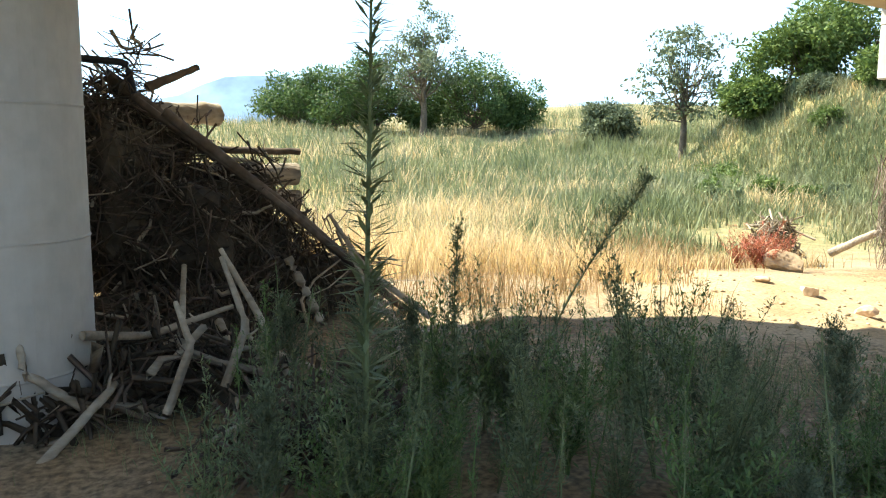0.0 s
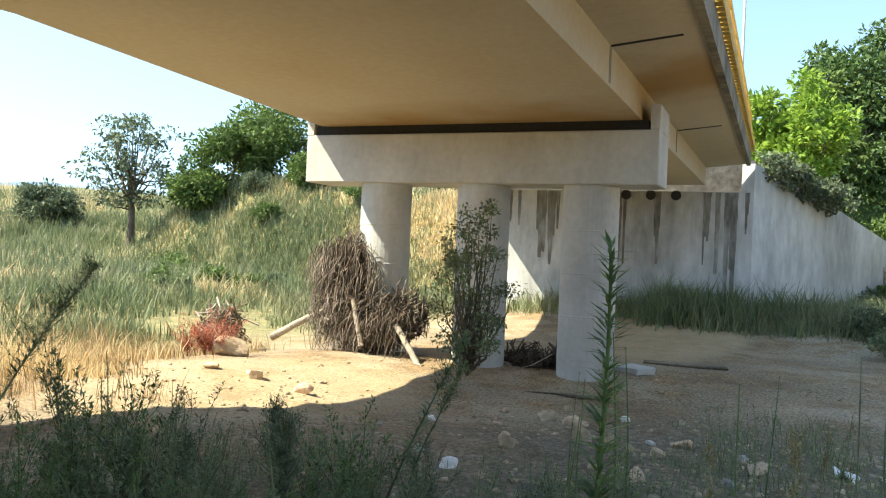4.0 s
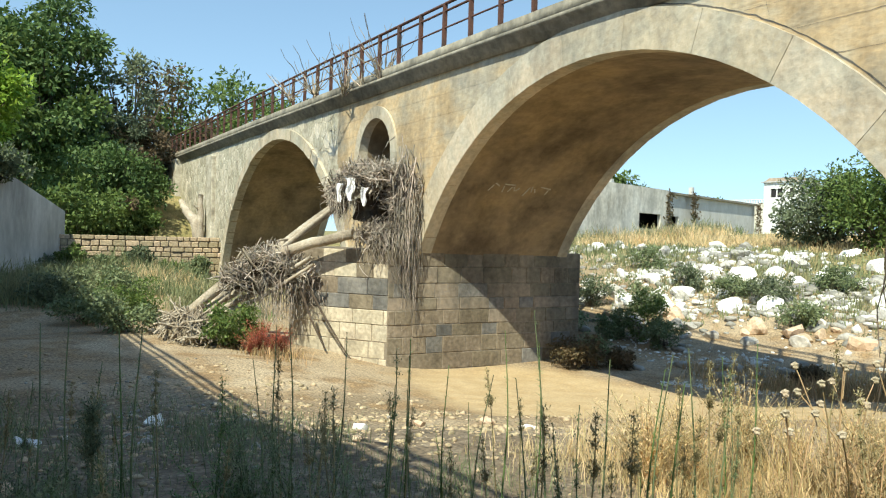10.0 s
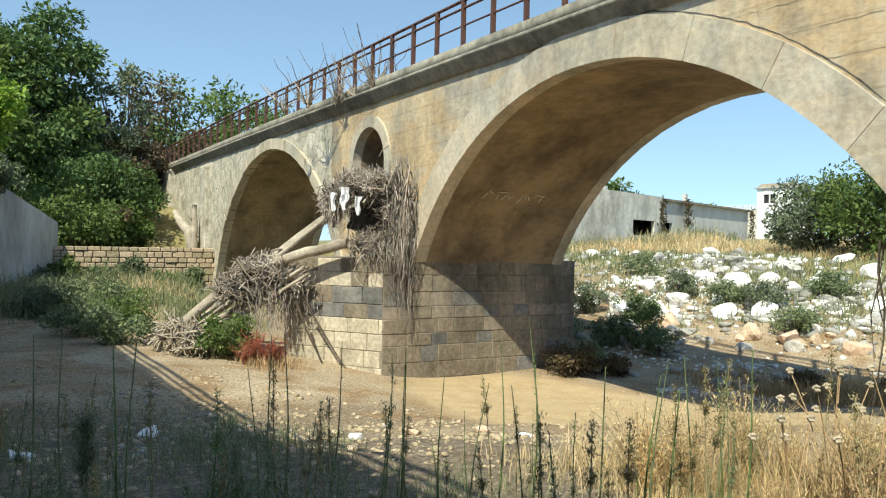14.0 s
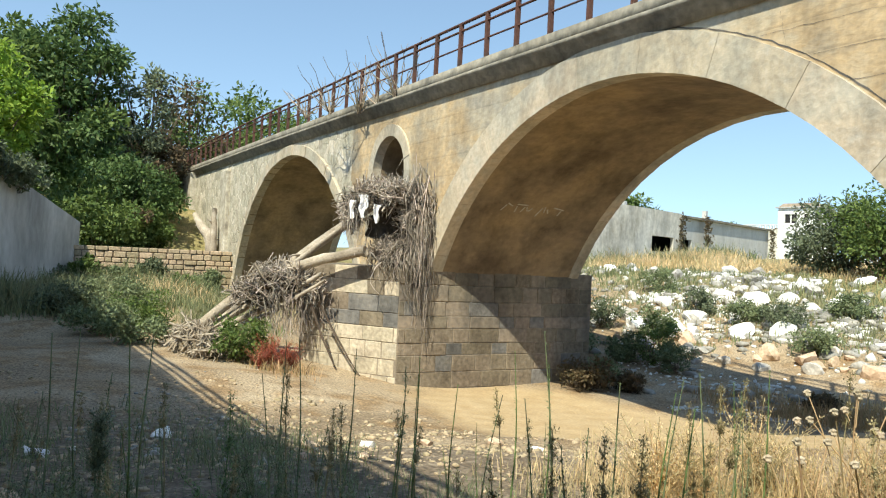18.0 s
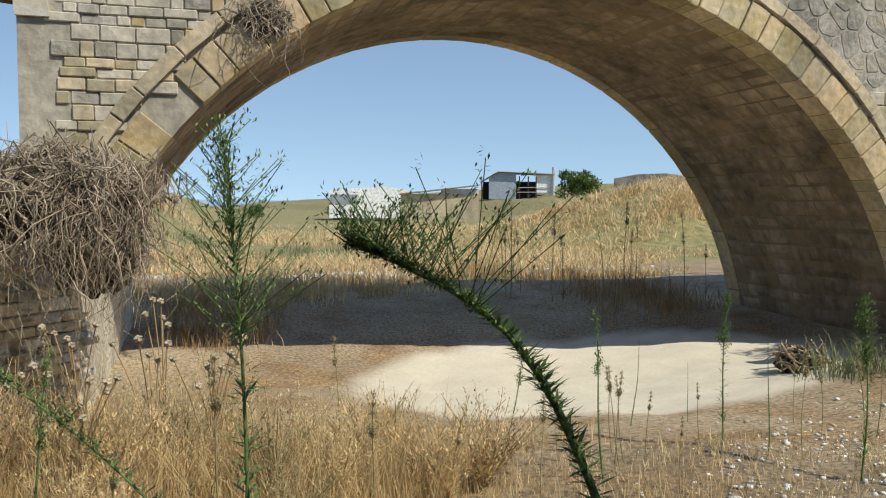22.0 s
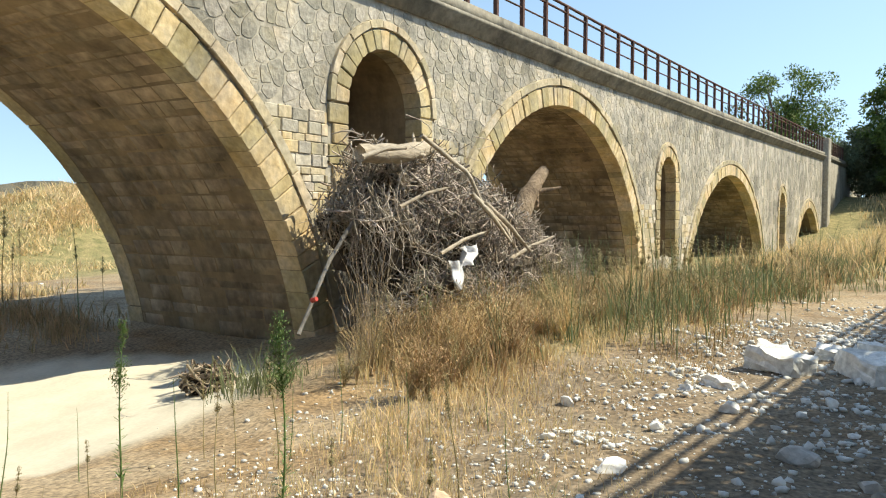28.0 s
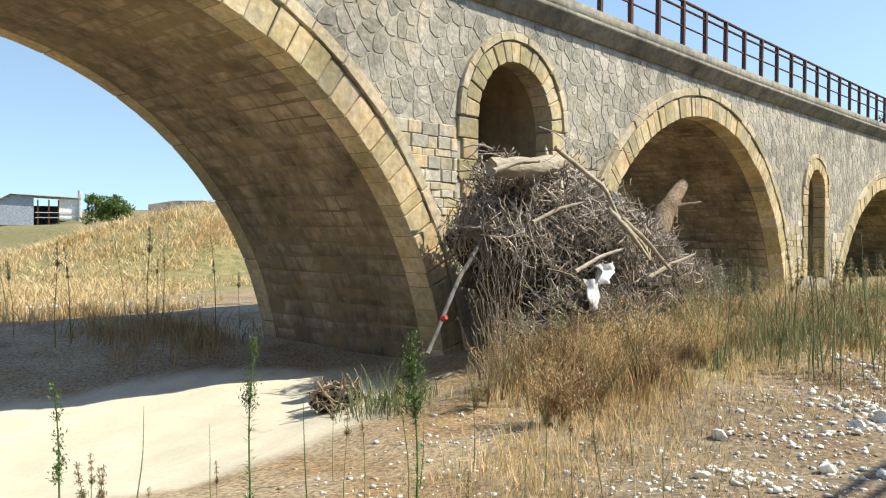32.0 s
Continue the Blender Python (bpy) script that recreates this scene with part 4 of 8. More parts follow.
# ---- abutment, wing wall and bank walls ----
def build_abutment():
    ab = thing("bridge_abutment", "whitewashed concrete abutment with black damp streaks", "abutment", (0, 0, 1.65), 2.3)
    part("front_wall", boxes((-28.0, -26.75, -10.2, -0.75, -3.2, 2.05)), M_WHITEWALL, ab)
    # solid block, painted dark in place of the recess's shade
    part("bearing_shelf", boxes((-28.0, -27.25, -10.2, -0.75, 2.054, 3.1)), M_DARK_GAP, ab, "block painted dark as the shaded recess behind the deck end")
    bm = bmesh.new()
    a, b, wdt = Vector((-26.78, -0.75)), Vector((-34.4, 3.9)), 0.45
    n = Vector((-(b - a).y, (b - a).x)).normalized() * wdt
    tops = [(0.0, 2.95), (0.12, 2.75), (0.55, 1.85), (1.0, 0.75)]
    front = [bm.verts.new((*(a.lerp(b, s)), z)) for s, z in tops]
    back = [bm.verts.new((*(a.lerp(b, s) - n * -1), z)) for s, z in tops]
    lf = [bm.verts.new((*(a.lerp(b, s)), -3.2)) for s, z in tops]
    lb = [bm.verts.new((*(a.lerp(b, s) - n * -1), -3.2)) for s, z in tops]
    for i in range(3):
        bm.faces.new([lf[i], lf[i + 1], front[i + 1], front[i]])
        bm.faces.new([lb[i + 1], lb[i], back[i], back[i + 1]])
        bm.faces.new([front[i], front[i + 1], back[i + 1], back[i]])
    bm.faces.new([lf[0], front[0], back[0], lb[0]])
    bm.faces.new([lf[3], lb[3], back[3], front[3]])
    part("wing_wall", bm, M_WHITEWALL, ab, "sloping whitewashed wing wall")
    rs = random.Random(4)
    streaks = [(c + rs.uniform(-0.5, 0.5) * wide, rs.uniform(0.08, 0.26), rs.uniform(0.5, 1.0) * drop) for c, wide, drop, many in ((-1.6, 0.7, 3.7, 9), (-2.2, 0.3, 2.4, 3), (-3.75, 0.25, 2.5, 3), (-4.9, 0.35, 3.4, 5), (-6.0, 0.3, 1.8, 3), (-7.4, 0.9, 2.6, 9), (-8.6, 0.5, 2.0, 4), (-0.95, 0.2, 1.3, 2)) for _ in range(many)]
    for k, (y, w, h) in enumerate(streaks):
        bm = bmesh.new()
        n = 9
        l, r = [], []
        for i in range(n + 1):
            t = i / n
            hw = w * 0.5 * (1 - 0.55 * t) * rs.uniform(0.75, 1.15)
            l.append(bm.verts.new((-26.746 + 0.0006 * k, y - hw, 2.03 - h * t)))
            r.append(bm.verts.new((-26.746 + 0.0006 * k, y + hw, 2.03 - h * t)))
        for i in range(n):
            bm.faces.new([l[i], r[i], r[i + 1], l[i + 1]])
        part("damp_streak", bm, M_STREAK, ab, "grey-black water stain")
    # drain pipe mouths under the deck
    for y in (-3.1, -3.9, -4.7):
        bm = bmesh.new()
        bmesh.ops.create_cone(bm, cap_ends=True, segments=16, radius1=0.16, radius2=0.16, depth=0.06, matrix=Matrix.Translation((-26.73, y, 1.92)) @ Matrix.Rotation(radians(90), 4, "Y"))
        part("drain_mouth", bm, M_RUBBER, ab, "round dark drain hole")


build_abutment()


def build_bank_wall():
    w = thing("bank_wall", "low rubble retaining wall topped with weeds", "wall", kind="")
    p, q = Vector((-33.6, 0.85)), Vector((-35.2, 7.2))
    part("wall_core", boxes((-35.6, -34.2, 1.2, 8.4, -0.9, 1.50)), M_TAN_BLOCK, w)
    rs = random.Random(9)
    z = -0.4
    while z < 1.5:
        h = rs.uniform(0.2, 0.3)
        y = 1.2
        while y < 8.4:
            l = rs.uniform(0.25, 0.55)
            bm = boxes((-34.2, -34.2 + rs.uniform(0.03, 0.09), y + 0.02, y + l - 0.02, z + 0.015, min(z + h, 1.52) - 0.015), bevel=0.02)
            part("stone", bm, M_TAN_ROCK, w)
            y += l
        z += h
    part("end_slab", boxes((-34.6, -33.8, 0.75, 1.15, -0.9, 1.62), bevel=0.03), M_CONCRETE, w, "grey concrete end block")
    ab = thing("bridge_end_pier", "weathered end pillar of the old bridge", "pillar")
    part("shaft", boxes((-45.0, -42.6, D - 0.30, D + 1.4, -1.0, 5.5), bevel=0.05), M_PALE_WALL, ab)
    part("pilaster", boxes((-36.4, -35.3, D - 0.18, D + 0.1, -1.0, 5.1), bevel=0.04), M_PALE_WALL, ab, "worn projecting pilaster")


build_bank_wall()


# ---- driftwood ----
def brush(rng, centre, radii, count, length, thick, droop=0.3, shell=0.55, bend=0.25):
    """Corners and faces of a tangle of twigs filling an egg-shaped heap."""
    c, r = np.array(centre, float), np.array(radii, float)
    d = unit(rng.normal(size=(count, 3)))
    d[:, 2] = np.abs(d[:, 2]) * np.where(rng.random(count) < 0.75, 1, -0.5)
    s = shell + (1 - shell) * rng.random(count)[:, None]
    ph = rng.uniform(0, 6, 4)
    wob = 1 + 0.22 * np.sin(4 * d[:, 0] + ph[0]) * np.sin(5 * d[:, 1] + ph[1]) + 0.16 * np.sin(7 * d[:, 2] + 6 * d[:, 0] + ph[2]) + 0.10 * np.sin(15 * d[:, 0] + 11 * d[:, 2] + ph[3])
    p = c + d * r * s * wob[:, None]
    way = unit(np.cross(d, rng.normal(size=(count, 3))) + 0.35 * rng.normal(size=(count, 3)))
    way[:, 2] -= droop
    way = unit(way)
    L = (length * rng.uniform(0.35, 1.4, count))[:, None]
    k = 4
    t = np.linspace(-0.5, 0.5, k)[None, :, None]
    path = p[:, None] + way[:, None] * L[:, None] * t
    off = unit(rng.normal(size=(count, 3)))[:, None] * L[:, None] * bend * (t * t - 0.1)
    path = path + off + rng.normal(size=path.shape) * 0.012
    rad = (thick * rng.uniform(0.4, 1.8, count) ** 1.3)[:, None] * np.linspace(1.1, 0.45, k)[None]
    return tubes(path, rad, 3)


def hanging(rng, start, count, spread, length, thick, sway=0.12):
    """Roots that hang down from a ledge."""
    p = np.array(start, float) + rng.normal(size=(count, 3)) * np.array(spread)
    L = length * rng.uniform(0.4, 1.2, count)
    k = 7
    t = np.linspace(0, 1, k)
    w = rng.normal(size=(count, 2)) * sway
    path = np.zeros((count, k, 3))
    path[:, :, 0] = p[:, :1] + w[:, :1] * np.sin(t * 3) + rng.normal(size=(count, k)) * 0.02
    path[:, :, 1] = p[:, 1:2] + w[:, 1:] * np.sin(t * 3.5) - 0.1 * t
    path[:, :, 2] = p[:, 2:] - L[:, None] * t
    rad = (thick * rng.uniform(0.5, 1.6, count))[:, None] * np.linspace(1.2, 0.4, k)[None]
    return tubes(path, rad, 3)


def log_mesh(pts, radii, rng, sides=12, rough=0.06):
    pts = np.array(pts, float)
    k = 14
    s = np.linspace(0, len(pts) - 1, k)
    path = np.stack([np.interp(s, np.arange(len(pts)), pts[:, i]) for i in range(3)], -1)
    path[1:-1] += rng.normal(size=(k - 2, 3)) * np.mean(radii) * 0.07
    rad = np.interp(s, np.arange(len(radii)), radii) * (1 + rng.normal(size=k) * rough * 0.45)
    v, f = tubes(path[None], rad[None], sides)
    v = v.reshape(k, sides, 3)
    v += (v - path[:, None]) * (rough * 1.3 * rng.normal(size=(1, sides, 1)))
    n = k * sides
    ends = np.stack([path[0], path[-1]])
    allv = np.concatenate([v.reshape(-1, 3), ends])
    i = np.arange(sides)
    j = np.roll(i, -1)
    caps = np.concatenate([np.stack([i, j, j * 0 + n, j * 0 + n], -1), np.stack([j + n - sides, i + n - sides, j * 0 + n + 1, j * 0 + n + 1], -1)])
    me = bpy.data.meshes.new("log")
    faces = [tuple(q) for q in f] + [tuple(dict.fromkeys(q)) for q in caps.tolist()]
    me.from_pydata([tuple(x) for x in allv], [], faces)
    me.update()
    for p in me.polygons:
        p.use_smooth = True
    return me


def drift_log(pts, radii, label, m=None, seed=1, stubs=0, name="driftwood_log"):
    rng = np.random.default_rng(seed)
    base = np.array(pts[0], float)
    ob = thing(name, label, "log", tuple(base))
    put("trunk", log_mesh(np.array(pts) - base, radii, rng), m or M_WOOD, ob)
    P = np.array(pts) - base
    for s in range(stubs):
        u = rng.uniform(0.25, 0.95) * (len(P) - 1)
        i = min(int(u), len(P) - 2)
        at = P[i] + (P[i + 1] - P[i]) * (u - i)
        d = unit(rng.normal(size=3) + np.array([0, -0.5, 0.6]))
        r = radii[0] * rng.uniform(0.25, 0.45)
        put("branch_stub", log_mesh([at, at + d * r * 6, at + d * r * 10 + rng.normal(size=3) * r], [r, r * 0.8, r * 0.45], rng, 7), m or M_WOOD, ob)
    return ob


def core_mesh(rng, centre, radii, rough=0.25):
    bm = bmesh.new()
    bmesh.ops.create_icosphere(bm, subdivisions=4, radius=1)
    ph = rng.uniform(0, 6, 6)
    for v in bm.verts:
        q = v.co.copy()
        s = 1 + rough * (math.sin(5 * q.x + ph[0]) * math.sin(4 * q.y + ph[1]) + 0.5 * math.sin(9 * q.z + ph[2]) + 0.4 * math.sin(13 * q.x + 11 * q.y + ph[3]) + 0.35 * math.sin(23 * q.x + ph[4]) * math.sin(27 * q.y + 19 * q.z))
        v.co = Vector((q.x * radii[0] * s + centre[0], q.y * radii[1] * s + centre[1], q.z * radii[2] * s + centre[2]))
    return bm


def heap(name, label, at, eggs, seed, m, m_core=None, hang=None, category="driftwood heap", droop=0.3, bend=0.25, rz=0.0):
    """A drift heap: a core painted dark as inner shade, twigs, thicker sticks and hanging roots, each a part."""
    rng = np.random.default_rng(seed)
    ob = thing(name, label, category, at, rz)
    for centre, radii, count, length, thick in eggs:
        part("matted_core", core_mesh(rng, centre, [q * 0.74 for q in radii]), m_core or M_TWIG_DARK, ob, "core painted dark as the shade inside the heap", smooth=False)
        put("brushwood", np_mesh("brushwood", *brush(rng, centre, radii, count, length, thick, droop, 0.55, bend)), m, ob, "tangled twigs and roots")["kind"] = "stuff"
        put("stickwood", np_mesh("stickwood", *brush(rng, centre, [q * 0.97 for q in radii], max(8, count // 24), length * 1.1, thick * 1.8, 0.1, 0.8, 0.7)), M_WOOD, ob, "bleached bare sticks")["kind"] = "stuff"
    for h in hang or ():
        put("root_fringe", np_mesh("root_fringe", *hanging(rng, *h)), m, ob, "dangling roots")["kind"] = "stuff"
    return ob


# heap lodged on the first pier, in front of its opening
# the last, flat core paints the dark hollow in the nest
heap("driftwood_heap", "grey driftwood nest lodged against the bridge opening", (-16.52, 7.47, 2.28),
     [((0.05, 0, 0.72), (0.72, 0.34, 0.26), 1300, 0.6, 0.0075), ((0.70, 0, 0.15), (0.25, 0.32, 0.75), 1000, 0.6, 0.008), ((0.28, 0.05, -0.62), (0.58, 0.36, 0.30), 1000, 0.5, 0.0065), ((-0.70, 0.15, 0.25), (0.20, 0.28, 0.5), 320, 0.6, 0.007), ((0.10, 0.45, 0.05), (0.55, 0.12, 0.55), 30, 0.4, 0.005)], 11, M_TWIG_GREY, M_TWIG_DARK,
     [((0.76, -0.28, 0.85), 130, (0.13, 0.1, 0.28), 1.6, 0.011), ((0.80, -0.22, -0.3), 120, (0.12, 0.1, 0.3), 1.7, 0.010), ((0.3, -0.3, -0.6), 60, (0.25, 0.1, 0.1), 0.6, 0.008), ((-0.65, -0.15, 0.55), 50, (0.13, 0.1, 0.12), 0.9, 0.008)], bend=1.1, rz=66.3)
heap("driftwood_heap", "tangle of bleached roots caught on two long poles", (-17.97, 5.52, 0.68),
     [((-0.55, 0, -0.1), (0.50, 0.34, 0.28), 320, 0.6, 0.009), ((0.1, 0, 0.27), (0.68, 0.38, 0.34), 700, 0.65, 0.009), ((0.65, 0, 0.05), (0.45, 0.3, 0.28), 420, 0.6, 0.009)], 12, M_TWIG_GREY, M_TWIG_DARK,
     [((0.5, -0.1, 0.05), 150, (0.36, 0.15, 0.13), 0.95, 0.009), ((-0.1, -0.1, -0.05), 70, (0.4, 0.15, 0.1), 0.75, 0.008)], bend=1.2, rz=73.7)
for q, pts in enumerate(([(-17.05, 6.2, 0.55), (-16.95, 6.55, -0.1), (-16.75, 6.9, -0.75), (-16.6, 7.15, -1.15)], [(-17.15, 6.05, 0.5), (-17.05, 6.35, -0.3), (-16.95, 6.6, -0.85)])):
    drift_log(pts, [0.028, 0.024, 0.018, 0.010][:len(pts)], "long dark root trailing down the pier", M_TWIG_DARK, 170 + q, stubs=1)
heap("driftwood_heap", "splintered root stump standing on the river bed", (-18.3, 3.85, -0.75),
     [((0, 0, 0.1), (0.8, 0.55, 0.55), 420, 0.7, 0.016)], 13, M_WOOD, M_TWIG, bend=1.0)
drift_log([(-19.96, 4.1, -0.41), (-19.0, 5.8, 1.1), (-17.95, 7.72, 2.8)], [0.13, 0.125, 0.10], "long bleached pole leaning on the pier", seed=3, stubs=2)
drift_log([(-19.6, 4.05, -0.36), (-18.5, 5.13, 0.90), (-17.3, 6.3, 1.5), (-16.4, 7.0, 1.74)], [0.12, 0.13, 0.125, 0.11], "long bleached pole leaning on the pier", seed=4, stubs=1)
drift_log([(-19.7, 4.3, -0.4), (-18.9, 5.8, 1.05), (-17.6, 7.3, 2.6)], [0.08, 0.07, 0.045], "thin bleached pole leaning on the pier", seed=5)
for q, (dx, dz, rr) in enumerate(((0.25, -0.1, 0.07), (-0.2, 0.15, 0.055), (0.45, -0.25, 0.05), (0.1, 0.3, 0.04))):
    drift_log([(-19.6 + dx, 4.2, -0.5), (-18.5 + dx, 5.4, 0.45 + dz), (-17.4 + dx, 6.3, 1.3 + dz)], [rr, rr, rr * 0.6], "bare bleached branch in the leaning bundle", seed=90 + q, stubs=1)
drift_log([(-19.9, 4.0, -0.6), (-18.6, 5.3, 0.5), (-17.6, 5.9, 1.05)], [0.10, 0.08, 0.05], "bent bleached branch propped in the tangle", seed=6, stubs=3)
drift_log([(-39.5, 7.9, 3.2), (-37.6, 7.8, 2.6), (-36.2, 7.9, 2.2), (-35.9, 8.1, 0.4)], [0.12, 0.18, 0.24, 0.2], "broken grey trunk stuck to the bridge end", seed=7, stubs=2)
drift_log([(-36.3, 8.1, 3.4), (-36.0, 8.0, 2.0), (-35.9, 8.1, 0.0)], [0.10, 0.16, 0.20], "ragged grey trunk standing against the wall", seed=8, stubs=4)

# torn plastic caught in the first heap
def rag(name, label, at, size, seed, m, drop=0.6, rz=0.0):
    rng = np.random.default_rng(seed)
    n = 9
    u, v = np.meshgrid(np.linspace(-0.5, 0.5, n), np.linspace(0, 1, n), indexing="ij")
    ph = rng.uniform(0, 6, 4)
    w = size * (0.85 - 0.45 * v + 0.13 * np.sin(9 * v + ph[0]))
    x = u * w + 0.08 * size * np.sin(7 * v + ph[1])
    z = -v * size * drop - 0.10 * size * np.abs(u) * np.cos(9 * u + ph[2])
    y = 0.14 * size * np.sin(8 * u + 4 * v + ph[3]) - 0.10 * size * v
    pts = np.stack([x, y, z], -1).reshape(-1, 3)
    i = np.arange(n * n).reshape(n, n)
    f = np.stack([i[:-1, :-1], i[1:, :-1], i[1:, 1:], i[:-1, 1:]], -1).reshape(-1, 4)
    back = pts + np.array([0, 0.012, 0])
    vv, ff = join((pts, f), (back, f[:, ::-1]))
    ob = put(name, np_mesh(name, vv, ff, True), m, m=pose(*at, 0, 0, rz))
    return tagged(ob, label, "plastic sheet")


rag("plastic_sheet", "torn white plastic sheet caught in driftwood", (-16.42, 6.90, 2.98), 0.27, 1, M_PLASTIC, 1.9, 66.3)
rag("plastic_sheet", "torn white plastic sheet caught in driftwood", (-16.33, 7.19, 2.78), 0.19, 2, M_PLASTIC, 2.2, 66.3)
rag("plastic_sheet", "torn white plastic strip caught in driftwood", (-16.52, 6.68, 2.85), 0.16, 3, M_PLASTIC, 2.6, 66.3)

# second pier: logs and brush on the broken top
drift_log([(-3.35, 7.1, 2.05), (-2.6, 6.95, 2.11), (-1.85, 7.0, 2.03)], [0.13, 0.135, 0.11], "thick pale debarked trunk lying on the broken pier", seed=21)
drift_log([(-4.0, 6.8, 1.75), (-3.3, 6.65, 1.68), (-2.5, 6.6, 1.70)], [0.10, 0.085, 0.09], "peeled trunk lying along the broken pier", seed=22, stubs=1)
drift_log([(-3.0, 6.7, 1.74), (-2.0, 6.55, 1.77), (-0.6, 6.55, 1.74)], [0.10, 0.13, 0.12], "split weathered trunk lying along the broken pier", seed=23, stubs=2)
drift_log([(-3.2, 6.7, 1.50), (-2.3, 6.55, 1.50)], [0.05, 0.045], "short peeled pole under the trunks", seed=24)
heap("driftwood_heap", "brown brushwood nest overhanging the broken pier", (-1.0, 6.75, 1.3),
     [((0.1, 0, 0.42), (0.72, 0.45, 0.33), 2600, 0.4, 0.0038), ((0.32, -0.1, -0.02), (0.40, 0.34, 0.42), 2000, 0.32, 0.0036)], 31, M_TWIG, M_TWIG_DARK,
     [((0.25, -0.42, 0.3), 420, (0.32, 0.12, 0.2), 0.6, 0.0036)], bend=0.6, droop=0.6)
heap("driftwood_heap", "loose brushwood lying behind the trunks on the pier", (-1.9, 7.1, 1.75),
     [((0, 0, 0.05), (0.8, 0.35, 0.3), 1000, 0.35, 0.0045)], 32, M_TWIG, M_TWIG_DARK)
hp = heap("hose_bundle", "bundle of black roots draped over the pier end", (-3.3, 6.8, 1.9), [((0.0, 0.0, 0.10), (0.30, 0.16, 0.09), 70, 0.5, 0.006)], 33, M_TWIG_DARK, M_TWIG_DARK,
          [((-0.5, -0.1, 0.0), 26, (0.13, 0.1, 0.10), 1.5, 0.008), ((-0.2, -0.15, -0.05), 26, (0.14, 0.1, 0.1), 1.25, 0.007), ((0.1, -0.1, 0.2), 40, (0.15, 0.08, 0.06), 0.5, 0.006)], "root bundle")
rag("plastic_bottle_scrap", "crumpled white plastic scrap among the trunks", (-2.35, 6.45, 1.93), 0.10, 5, M_PLASTIC, 0.5)
rag("plastic_bottle_scrap", "crumpled white plastic scrap among the trunks", (-1.95, 6.42, 1.96), 0.09, 6, M_PLASTIC, 0.8)

# third pier: the largest heap
M_STUMP = mat("brown_stump_wood", [(0.15, 0.105, 0.07), (0.26, 0.19, 0.13), (0.34, 0.265, 0.19)], 2.5, 22, bump=0.9, grainy=0.25, blot=0.3)
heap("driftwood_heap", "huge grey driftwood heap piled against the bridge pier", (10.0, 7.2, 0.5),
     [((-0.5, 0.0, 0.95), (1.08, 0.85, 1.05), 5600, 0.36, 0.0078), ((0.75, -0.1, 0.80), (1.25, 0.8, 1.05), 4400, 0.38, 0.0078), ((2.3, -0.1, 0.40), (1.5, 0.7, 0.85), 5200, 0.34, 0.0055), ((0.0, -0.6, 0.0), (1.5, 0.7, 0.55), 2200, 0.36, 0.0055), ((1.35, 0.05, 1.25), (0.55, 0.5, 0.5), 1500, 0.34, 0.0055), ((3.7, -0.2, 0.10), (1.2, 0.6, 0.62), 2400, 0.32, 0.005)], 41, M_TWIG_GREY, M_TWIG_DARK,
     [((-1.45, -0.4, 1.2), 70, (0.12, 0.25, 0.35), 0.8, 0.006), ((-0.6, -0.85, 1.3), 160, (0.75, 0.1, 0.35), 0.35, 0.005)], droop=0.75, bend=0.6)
drift_log([(8.3, 6.75, 2.38), (9.0, 6.65, 2.42), (9.75, 6.75, 2.55)], [0.11, 0.12, 0.10], "pale broken trunk lying across the top of the heap", seed=42, stubs=1)
drift_log([(8.85, 6.25, 2.62), (9.35, 6.15, 2.36), (9.7, 6.1, 2.2), (10.0, 6.05, 1.78), (10.5, 6.0, 1.45)], [0.028, 0.027, 0.026, 0.022, 0.014], "long crooked bare branch across the heap", seed=43, stubs=2)
drift_log([(9.9, 6.15, 1.98), (10.35, 6.05, 1.62), (10.6, 6.05, 1.5), (11.0, 6.05, 1.15)], [0.022, 0.026, 0.024, 0.014], "crooked bare branch across the heap", seed=44)
drift_log([(12.25, 6.95, 0.9), (12.6, 6.9, 1.55), (12.95, 6.9, 1.98), (13.25, 6.9, 2.24), (13.6, 6.9, 2.47)], [0.17, 0.17, 0.15, 0.12, 0.085], "thick broken brown stump jutting from the heap", M_STUMP, 45, stubs=3)
drift_log([(7.3, 6.8, 0.35), (7.9, 6.9, 1.1), (8.5, 7.0, 1.6)], [0.022, 0.026, 0.026], "grey plank leaning beside the heap", M_PIER_GREY, 46)
rag("plastic_sheet", "torn striped white plastic sheet on the heap", (9.6, 6.05, 1.28), 0.5, 7, M_PLASTIC, 0.5)
rag("plastic_sheet", "torn white plastic strip on the heap", (9.35, 6.05, 1.1), 0.28, 8, M_PLASTIC, 1.3)
M_RED_PLASTIC = mat("red_plastic", [(0.45, 0.05, 0.04), (0.55, 0.08, 0.06)], 3, 10, rough=0.4, bump=0)
bm = bmesh.new()
bmesh.ops.create_cone(bm, cap_ends=True, segments=14, radius1=0.03, radius2=0.026, depth=0.07, matrix=Matrix.Rotation(radians(70), 4, "X"))
ob = part("red_can", bm, M_RED_PLASTIC)
ob.matrix_basis = pose(7.5, 6.75, 0.72)
tagged(ob, "small red can wedged by the grey plank", "can")
heap("root_clump", "small twisted root clump at the edge of the sand", (6.75, 7.6, gz(6.75, 7.6)), [((0, 0, 0.08), (0.34, 0.25, 0.22), 160, 0.3, 0.009)], 47, M_TWIG, M_TWIG_DARK, bend=0.8)

